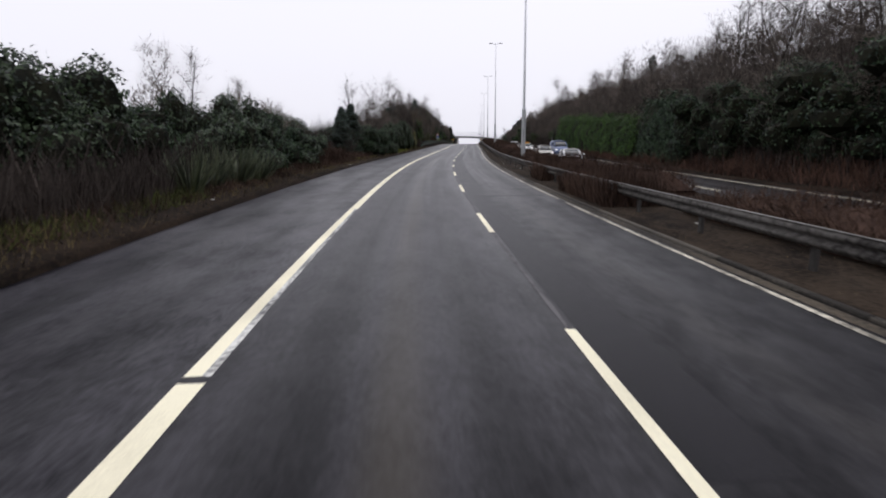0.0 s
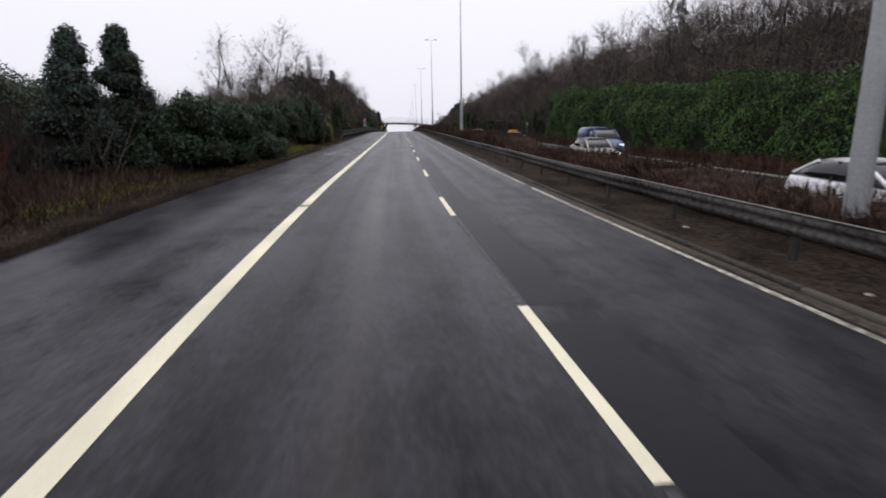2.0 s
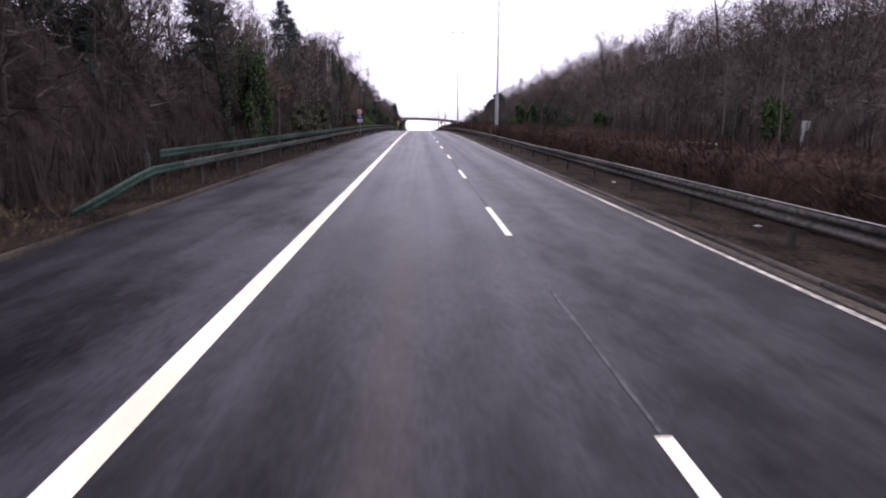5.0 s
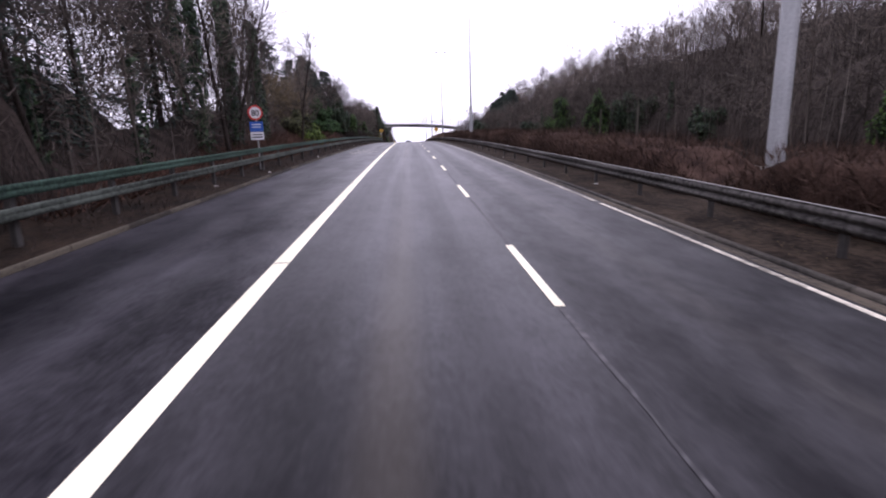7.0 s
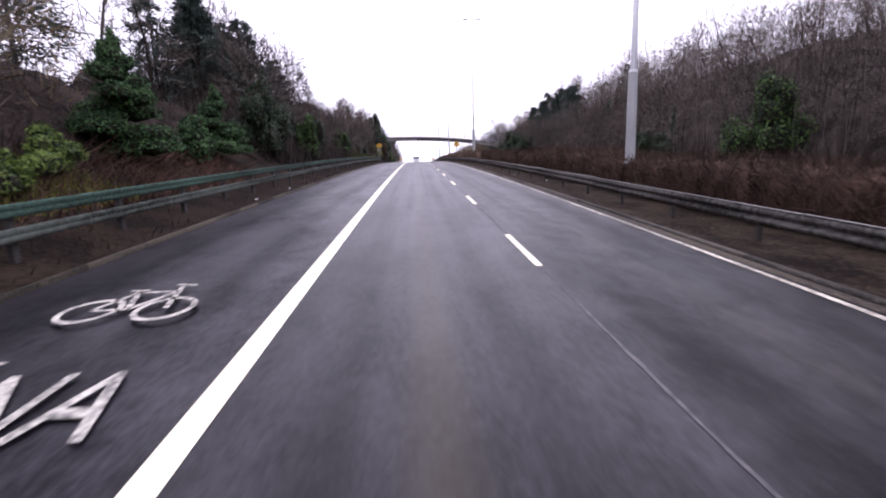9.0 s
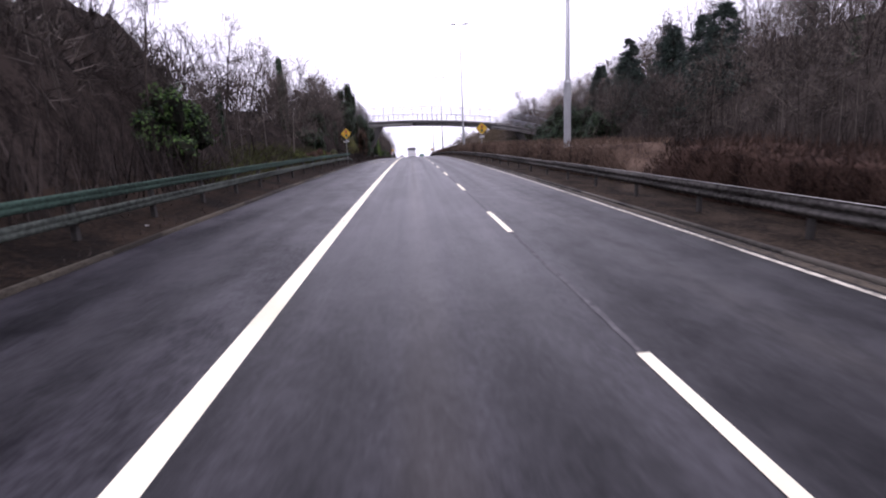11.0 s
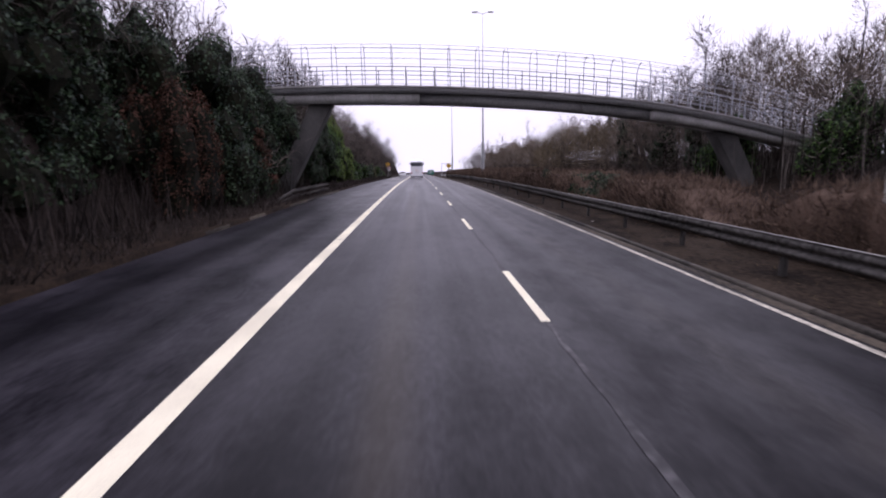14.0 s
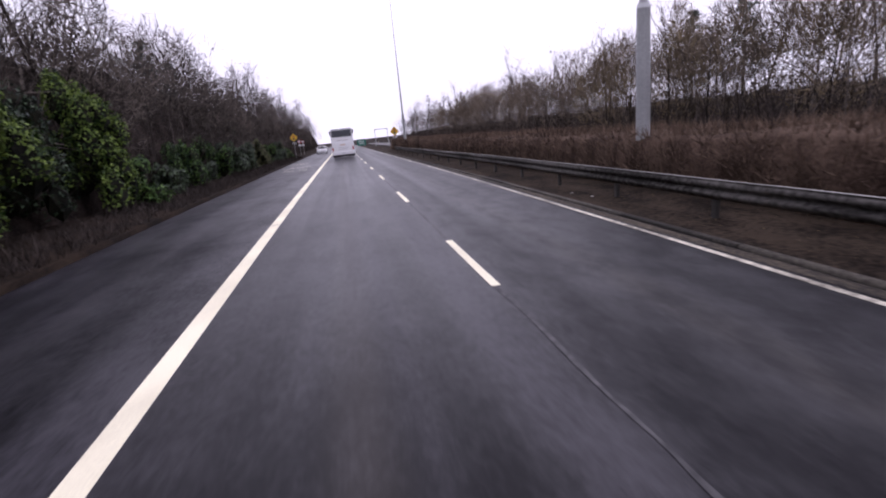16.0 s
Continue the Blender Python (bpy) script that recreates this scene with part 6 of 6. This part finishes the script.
# ---- signs ----
def disc(r, y0, y1, z, x=0.0, sides=24):
    return rod(bmesh.new(), (x, y0, z), (x, y1, z), r, r, sides)


def diamond(half, y0, y1, z, round_=0.05):
    bm = boxed(-half * 0.7071, half * 0.7071, y0, y1, -half * 0.7071, half * 0.7071)
    vert_edges = [e for e in bm.edges if abs(e.verts[0].co.y - e.verts[1].co.y) > 1e-4]
    bmesh.ops.bevel(bm, geom=vert_edges, offset=round_, segments=4, affect="EDGES")
    bmesh.ops.rotate(bm, cent=(0, 0, 0), matrix=Matrix.Rotation(radians(45), 3, "Y"), verts=bm.verts)
    bmesh.ops.translate(bm, vec=(0, 0, z), verts=bm.verts)
    return bm


def warning_sign(m, label, tilt, tall=2.95, size=0.56, faded=False):
    ob = thing("warning_sign", m, label, "road sign", "traffic signal warning signs")
    part("post", rod(bmesh.new(), (-0.04, 0.05, -0.3), (-0.04, 0.05, tall + 0.3), 0.038, 0.038, 8), M_GREY, ob)
    face = part("face", diamond(size, -0.004, 0.02, tall), M_BLACK, ob)
    part("panel", diamond(size * 0.955, -0.010, -0.004, tall), M_SIGNYELLOW, face)
    part("signal_outline", boxed(-0.105, 0.105, -0.016, -0.010, tall - 0.33, tall + 0.33, bevel=0.0), M_BLACK, face)
    for dz, mat in ((0.215, M_FADEDRED), (0.0, M_AMBER), (-0.215, M_GREEN)):
        part("signal_disc", disc(0.088, -0.021, -0.016, tall + dz, 0, 18), mat, face)
    z = tall - size - 0.20
    turned = Matrix.Translation((0, 0, z)) @ Matrix.Rotation(radians(-tilt), 4, "Y")
    bm = boxed(-0.26, 0.26, -0.004, 0.012, -0.10, 0.10)
    bm.transform(turned)
    plate = part("distance_plate", bm, M_WHITE, ob)
    for x in (-0.17, -0.06, 0.05, 0.17):
        bm = boxed(x - 0.045, x + 0.04, -0.009, -0.004, -0.06, 0.06)
        bm.transform(turned)
        part("bar", bm, M_GREY if faded else M_BLACK, plate)
    return ob


warning_sign(stand(281.4, -8.27, bank(281, -8.27), 2), "yellow diamond sign warning of traffic lights, with tilted distance plate", 9, 2.92)
warning_sign(stand(282.0, 5.7, 0.05, -2), "yellow diamond sign warning of traffic lights, rising from the hedge", 0, 2.94, 0.64, True)
warning_sign(stand(415, -8.0, bank(415, -8.0), 2), "yellow diamond sign warning of traffic lights near the junction", 0, 2.9)
warning_sign(stand(408, 5.2, 0.05, -2), "yellow diamond sign rising from the median hedge", 0, 2.35, 0.6)

# speed limit sign with a blue plate and a white plate below
sp = thing("speed_limit_sign", stand(164.5, -8.36, bank(164, -8.36) - 0.32, 2), "round red-rimmed speed limit sign over blue and white plates", "road sign")
part("post", rod(bmesh.new(), (0, 0.05, -0.3), (0, 0.05, 3.15), 0.042, 0.042, 8), M_GREY, sp)
face = part("roundel", disc(0.33, -0.004, 0.016, 2.85, 0, 32), M_RED, sp)
part("field", disc(0.255, -0.010, -0.004, 2.85, 0, 32), M_WHITE, face)


def lettering(name, text, size, m, mat, parent, depth=0.003, wide=1.0, bold=0.0):
    cu = bpy.data.curves.new(name, "FONT")
    cu.body, cu.size, cu.extrude, cu.offset = text, size, depth, bold
    cu.align_x = "CENTER"
    tmp = bpy.data.objects.new(name, cu)
    me = bpy.data.meshes.new_from_object(tmp)
    bpy.data.objects.remove(tmp)
    me.transform(Matrix.Diagonal((wide, 1, 1, 1)))
    me.materials.append(mat)
    ob = new(name, me)
    ob.matrix_world = m
    if parent:
        ob.parent = parent
    return ob


num = lettering("numerals", "80", 0.36, pose(0, -0.013, 2.72, 90, 0, 0), M_BLACK, face, 0.002, 0.95, 0.008)
blue = part("blue_plate", boxed(-0.29, 0.29, -0.004, 0.016, 2.02, 2.46, bevel=0.0), M_BLUE, sp)
part("bar", boxed(-0.2, 0.2, -0.010, -0.004, 2.31, 2.36), M_WHITE, blue)
part("bar", boxed(-0.2, 0.2, -0.010, -0.004, 2.20, 2.24), M_WHITE, blue)
white = part("white_plate", boxed(-0.29, 0.29, -0.004, 0.016, 1.66, 2.00, bevel=0.0), M_WHITE, sp)
part("bar", boxed(-0.2, 0.2, -0.009, -0.004, 1.86, 1.91), M_BLACK, white)
part("bar", boxed(-0.22, 0.22, -0.009, -0.004, 1.74, 1.80), M_BLACK, white)

# small junction furniture in the distance
for s, lat, tall, label in ((440, -9.2, 2.4, "small round sign and plate on a post near the junction"), (452, -9.4, 2.4, "small round sign and plate on a post near the junction")):
    ob = thing("small_sign", stand(s, lat, bank(s, lat)), label, "road sign")
    part("post", rod(bmesh.new(), (0, 0.04, -0.3), (0, 0.04, tall + 0.3), 0.035, 0.035, 8), M_GREY, ob)
    f = part("roundel", disc(0.3, -0.004, 0.016, tall, 0, 24), M_RED, ob)
    part("field", disc(0.22, -0.010, -0.004, tall, 0, 24), M_WHITE, f)
    part("plate", boxed(-0.25, 0.25, -0.004, 0.012, tall - 0.85, tall - 0.45), M_WHITE, ob)
ob = thing("direction_sign", stand(470, 2.9, -0.9), "green direction sign on two posts beyond the barrier", "road sign")
for x in (-0.7, 0.7):
    part("post", rod(bmesh.new(), (x, 0.05, -0.3), (x, 0.05, 2.8), 0.05, 0.05, 8), M_GREY, ob)
pn = part("panel", boxed(-1.0, 1.0, -0.01, 0.02, 1.3, 2.8), M_GREEN, ob)
for z in (1.7, 2.1, 2.45):
    part("bar", boxed(-0.7, 0.6, -0.016, -0.01, z, z + 0.14), M_WHITE, pn)
ob = thing("gantry", stand(478, 8.4, DROP), "pale steel portal frame above the opposite road", "gantry")
for x in (-1.6, 1.6):
    part("leg", rod(bmesh.new(), (x, 0, -0.3), (x, 0, 4.4), 0.09, 0.08, 10), M_LAMP, ob)
part("crossbar", rod(bmesh.new(), (-1.7, 0, 4.4), (1.7, 0, 4.4), 0.09, 0.09, 10), M_LAMP, ob)

# cabinet, posts and stakes at the foot of the bank
ob = thing("marker_post", stand(127.4, 18.6, bank(127, 18.6)), "grey-white service pillar with a dark cap at the bank's foot", "post")
part("shaft", boxed(-0.13, 0.13, -0.12, 0.12, -0.2, 1.05, bevel=0.03), M_GREY, ob)
part("cap", boxed(-0.16, 0.16, -0.15, 0.15, 1.05, 1.45, bevel=0.07), M_GREY, ob)
part("door", boxed(-0.10, 0.10, -0.128, -0.120, 0.2, 0.95), M_POST, ob)
for s, lat, tall in ((131, 18.8, 1.3), (132.5, 18.7, 1.2), (136, 18.4, 1.5), (190.5, 16.6, 3.6), (182.0, 16.6, 3.6)):
    ob = thing("wooden_post", stand(s, lat, bank(s, lat)), "weathered upright wooden post at the wood's edge", "post", "wooden posts")
    part("stake", rod(bmesh.new(), (0, 0, -0.3), (0.03, 0, tall), 0.09, 0.075, 8), M_KERB, ob)

# ---- words and bicycles painted on the bus lane ----
def ring(bm, cx, cy, r, w, stretch, n=28):
    outer = [bm.verts.new((cx + math.cos(6.2832 * i / n) * r, cy + math.sin(6.2832 * i / n) * r * stretch, 0)) for i in range(n)]
    inner = [bm.verts.new((cx + math.cos(6.2832 * i / n) * (r - w), cy + math.sin(6.2832 * i / n) * (r - w) * stretch, 0)) for i in range(n)]
    for i in range(n):
        j = (i + 1) % n
        bm.faces.new((inner[i], outer[i], outer[j], inner[j]))


def stroke(bm, a, b, w):
    a, b = Vector((*a, 0)), Vector((*b, 0))
    d = (b - a).normalized()
    n = Vector((-d.y, d.x, 0)) * w / 2
    bm.faces.new([bm.verts.new(p) for p in (a - n, b - n, b + n, a + n)])


def lane_words(s0, lat):
    mk = thing("bus_lane_marking", stand(s0, lat, 0.006), "white painted bicycle and bus lane words, slightly worn", "road marking", "bus lane words")
    for text, size, y, wide, name in (("BUS", 1.72, 0.0, 0.62, "word"), ("LÁNA", 1.66, 2.12, 0.54, "word")):
        lettering(name, text, size, pose(0, y, 0), M_WORDS, mk, 0.0, wide, 0.004)
    bm = bmesh.new()
    y, k = 4.55, 1.38
    ring(bm, -0.46, y + 0.40 * k, 0.34, 0.07, k)
    ring(bm, 0.40, y + 0.40 * k, 0.34, 0.07, k)
    for a, b in (((-0.50, 0.42), (-0.28, 0.98)), ((-0.28, 0.98), (0.30, 0.98)), ((-0.50, 0.42), (-0.02, 0.42)), ((-0.02, 0.42), (-0.30, 1.04)), ((-0.02, 0.42), (0.30, 0.98)), ((0.48, 0.42), (0.24, 1.22)), ((0.12, 1.26), (0.46, 1.20)), ((-0.44, 1.06), (-0.16, 1.06))):
        stroke(bm, (a[0] * 0.88 - 0.02, y + a[1] * k * 0.96), (b[0] * 0.88 - 0.02, y + b[1] * k * 0.96), 0.07)
    part("bicycle", bm, M_WORDS, mk)


lane_words(79.55, -5.22)
lane_words(182.2, -5.25)
lane_words(280.5, -5.28)
lane_words(378.0, -5.3)

# ---- vehicles ----
def loft(rows, mat, name, parent, crown=0.03):
    """A body through cross-sections: rows of y, half width at sill and top, sill and top height."""
    bm = bmesh.new()
    rings = []
    for y, w0, w1, z0, z1 in rows:
        h = z1 - z0
        half = [(w0 * 0.90, z0), (w0 * 0.985, z0 + 0.10 * h), (w0, z0 + 0.45 * h), (w0 * 0.35 + w1 * 0.65, z0 + 0.80 * h), (w1 * 0.97, z0 + 0.94 * h), (w1 * 0.80, z1 + crown * 0.4), (w1 * 0.4, z1 + crown)]
        rings.append([bm.verts.new((x, y, z)) for x, z in half] + [bm.verts.new((-x, y, z)) for x, z in reversed(half)])
    n = len(rings[0])
    for a, b in zip(rings, rings[1:]):
        for k in range(n):
            bm.faces.new((a[k], a[(k + 1) % n], b[(k + 1) % n], b[k]))
    bm.faces.new(rings[0])
    bm.faces.new(list(reversed(rings[-1])))
    bmesh.ops.recalc_face_normals(bm, faces=bm.faces)
    return part(name, bm, mat, parent, smooth=True)


def wheel(parent, x, y, r, w):
    hub = part("wheel", rod(bmesh.new(), (x - w / 2, y, r), (x + w / 2, y, r), r, r, 20), M_TYRE, parent)
    sx = 1 if x > 0 else -1
    part("rim", rod(bmesh.new(), (x + sx * (w / 2 - 0.01), y, r), (x + sx * (w / 2 + 0.012), y, r), r * 0.66, r * 0.6, 16), M_RIM, hub)


def car(m, paint, label, kind="saloon", taxi=False):
    """A car facing -y, on its wheels: painted lower body, dark glasshouse, roof and pillars."""
    van = kind == "van"
    ob = thing("van" if van else "car", m, label, "van" if van else "car", "cars on the opposite road")
    tail = 2.35 if van else (2.2 if kind == "saloon" else 1.95)
    back = 1.55 if kind == "saloon" else 1.80
    if van:
        loft([(-2.42, 0.74, 0.66, 0.40, 0.72), (-2.30, 0.88, 0.80, 0.28, 0.92), (-1.9, 0.93, 0.86, 0.25, 1.10), (-1.35, 0.95, 0.88, 0.25, 1.22), (0.3, 0.95, 0.90, 0.25, 1.26), (tail - 0.1, 0.95, 0.90, 0.25, 1.26), (tail, 0.90, 0.85, 0.34, 1.22)], paint, "body", ob)
        loft([(0.42, 0.90, 0.76, 1.20, 1.90), (1.2, 0.90, 0.76, 1.20, 1.93), (tail - 0.12, 0.90, 0.76, 1.20, 1.92), (tail - 0.02, 0.86, 0.72, 1.20, 1.84)], paint, "load_box", ob)
        belt, roof = 1.21, 1.86
        glass = [(-1.50, 0.84, 0.78, belt, belt + 0.05), (-0.72, 0.88, 0.72, belt, roof - 0.03), (0.43, 0.88, 0.74, belt, roof)]
    else:
        loft([(-2.20, 0.66, 0.58, 0.36, 0.60), (-2.10, 0.80, 0.72, 0.26, 0.70), (-1.75, 0.87, 0.80, 0.20, 0.79), (-1.0, 0.89, 0.84, 0.19, 0.90), (0.1, 0.89, 0.85, 0.19, 0.95), (1.2, 0.89, 0.84, 0.19, 0.99), (tail - 0.18, 0.86, 0.80, 0.22, 1.00), (tail, 0.76, 0.70, 0.36, 0.90)], paint, "body", ob)
        belt, roof = 0.90, 1.42
        glass = [(-1.08, 0.74, 0.70, belt - 0.05, belt + 0.02), (-0.34, 0.80, 0.62, belt, roof - 0.05), (0.30, 0.81, 0.63, belt, roof), (1.05, 0.80, 0.62, belt, roof - 0.04), (back, 0.76, 0.66, belt, belt + 0.12)]
    loft(glass, M_GLASS, "glasshouse", ob, 0.01)
    top = [(y, w1 * 0.99, z1) for y, w0, w1, z0, z1 in glass if z1 > roof - 0.2]
    bm = bmesh.new()
    rows = [[bm.verts.new((x * w, y, z + dz)) for x, dz in ((-1.05, -0.07), (-0.92, 0.0), (-0.5, 0.045), (0.5, 0.045), (0.92, 0.0), (1.05, -0.07))] for y, w, z in top]
    for p, q in zip(rows, rows[1:]):
        for k in range(5):
            bm.faces.new((p[k], p[k + 1], q[k + 1], q[k]))
    bmesh.ops.solidify(bm, geom=list(bm.faces), thickness=0.03)
    part("roof", bm, paint, ob, smooth=True)
    for sx in (-1, 1):
        ends = [(glass[0], glass[1])] if van else [(glass[0], glass[1]), (glass[-1], glass[-2])]
        for lo, hi in ends:
            part("pillar", rod(bmesh.new(), (sx * lo[2], lo[0], lo[4]), (sx * hi[2] * 0.99, hi[0], hi[4] - 0.01), 0.05, 0.045, 6), paint, ob)
        g = glass[1] if van else glass[2]
        part("pillar", rod(bmesh.new(), (sx * 0.835 if not van else sx * 0.88, g[0] + 0.08, belt), (sx * g[2], g[0] + 0.08, roof - 0.02), 0.03, 0.03, 6), M_BLACK, ob)
        front, z = (-2.34, 0.80) if van else (-2.10, 0.63)
        part("headlight", boxed(sx * 0.62 - 0.17, sx * 0.62 + 0.15, front - 0.03, front + 0.16, z - 0.07, z + 0.08, bevel=0.035), M_CHROME, ob, "lit headlight")
        part("mirror", boxed(sx * 0.97 - 0.09, sx * 0.97 + 0.09, -0.82, -0.70, belt + 0.05, belt + 0.20, bevel=0.04), paint, ob)
        part("door_handle", boxed(sx * 0.885 - 0.012, sx * 0.885 + 0.012, 0.25, 0.45, 0.78, 0.81), M_GREY, ob)
        for y in (-1.38, 1.32):
            part("wheel_arch", rod(bmesh.new(), (sx * 0.80, y, 0.33), (sx * 0.897, y, 0.33), 0.375, 0.375, 20), M_BLACK, ob)
            wheel(ob, sx * 0.81, y, 0.32, 0.20)
    f = -2.43 if van else -2.215
    part("grille", boxed(-0.42, 0.42, f, f + 0.15, 0.50, 0.62, bevel=0.02), M_BLACK, ob)
    part("plate_bar", boxed(-0.26, 0.26, f - 0.012, f + 0.05, 0.40, 0.49), M_WHITE, ob)
    if taxi:
        part("roof_sign", boxed(-0.45, 0.45, 0.1, 0.3, 1.44, 1.60, bevel=0.03), M_AMBER, ob, "yellow roof sign")
    return ob


car(stand(54.2, 9.9, DROP, 0), M_CARWHITE, "white hatchback car with lit headlights", "hatch")
car(stand(74.2, 10.3, DROP, 0), M_CARSILVER, "pale silver saloon car with lit headlights")
car(stand(80.6, 13.0, DROP, 0), M_CARBLUE, "blue delivery van on the opposite road", "van")
car(stand(98.0, 10.4, DROP, 0), M_CARWHITE, "white taxi with a yellow roof sign", taxi=True)
car(stand(122.0, 10.2, DROP, 0), M_CARWHITE, "white saloon car far along the opposite road")


def coach(m):
    ob = thing("coach", m, "white touring coach with dark rear window, driving ahead", "coach")
    bm = boxed(-1.20, 1.20, 0, 11.5, 0.45, 3.15, bevel=0.14)
    for v in bm.verts:
        if v.co.z > 1.8:
            v.co.x *= 0.93
            v.co.y = max(v.co.y, 0.10 * (v.co.z - 1.8))
    part("body", bm, M_COACHWHITE, ob)
    part("bumper", boxed(-1.18, 1.18, -0.06, 0.3, 0.42, 0.80, bevel=0.06), M_COACHWHITE, ob)
    # black box: the chassis and the shadow under the coach in one
    part("shaded_underbody", boxed(-1.05, 1.05, 0.15, 11.2, 0.24, 0.46), M_BLACK, ob)
    part("rear_window", boxed(-1.02, 1.02, 0.03, 0.2, 2.32, 2.98, bevel=0.05), M_SKYGREY, ob, "rear window with the sky's grey reflection in its colour")
    part("roof_spoiler", boxed(-0.98, 0.98, 0.04, 0.5, 3.06, 3.19, bevel=0.04), M_COACHWHITE, ob)
    lid = part("engine_lid", boxed(-0.85, 0.85, -0.012, 0.05, 0.85, 1.75, bevel=0.02), M_COACHWHITE, ob)
    for z in (0.98, 1.08, 1.18):
        part("vent_slat", boxed(-0.5, 0.5, -0.02, -0.012, z, z + 0.016), M_GREY, lid)
    part("emblem", boxed(-0.6, 0.65, -0.018, -0.012, 1.94, 1.98), M_LITTER, ob, "faded grey band of lettering bars")
    part("emblem", boxed(-0.26, 0.26, -0.024, -0.012, 1.42, 1.54), M_FADEDEMBLEM, ob, "faded orange-beige emblem")
    part("plate_bar", boxed(-0.26, 0.26, -0.075, -0.06, 0.56, 0.66), M_WHITE, ob)
    for sx in (-1, 1):
        part("tail_light", boxed(sx * 1.06 - 0.08, sx * 1.06 + 0.06, -0.03, 0.05, 0.88, 1.25, bevel=0.02), M_TAIL, ob, "red tail light")
        part("side_window", boxed(sx * 1.155 - 0.02, sx * 1.155 + 0.02, 0.6, 11.0, 1.75, 2.85), M_GLASS, ob, "long dark side window")
        part("mirror", boxed(sx * 1.40 - 0.1, sx * 1.40 + 0.1, 11.4, 11.6, 2.0, 2.5, bevel=0.03), M_BLACK, ob)
        for y in (2.6, 9.0):
            wheel(ob, sx * 1.02, y, 0.5, 0.30)
        part("mud_flap", boxed(sx * 1.0 - 0.2, sx * 1.0 + 0.2, 1.86, 1.89, 0.12, 0.55), M_BLACK, ob)
    return ob


coach(stand(396, -1.55, 0, 0))
car(stand(440, -5.4, 0, 180), M_CARWHITE, "white car standing in the bus lane ahead", "hatch")

# ---- litter and stones on the verges ----
rng = random.Random(77)
for i in range(34):
    s, lat = rng.uniform(10, 350), rng.choice((rng.uniform(3.6, 4.6), rng.uniform(3.6, 4.6), rng.uniform(-7.9, -7.5)))
    bm = bmesh.new()
    made = bmesh.ops.create_icosphere(bm, subdivisions=1, radius=rng.uniform(0.03, 0.075))["verts"]
    for v in made:
        v.co = Vector((v.co.x * rng.uniform(0.7, 1.4), v.co.y * rng.uniform(0.8, 1.8), v.co.z * 0.5))
    ob = link_mesh("litter", bm, M_LITTER)
    ob.matrix_world = stand(s, lat, bank(s, lat) + 0.02, rng.uniform(0, 360))
    tagged(ob, "crumpled pale piece of litter on the verge", "litter", "litter on the verges")
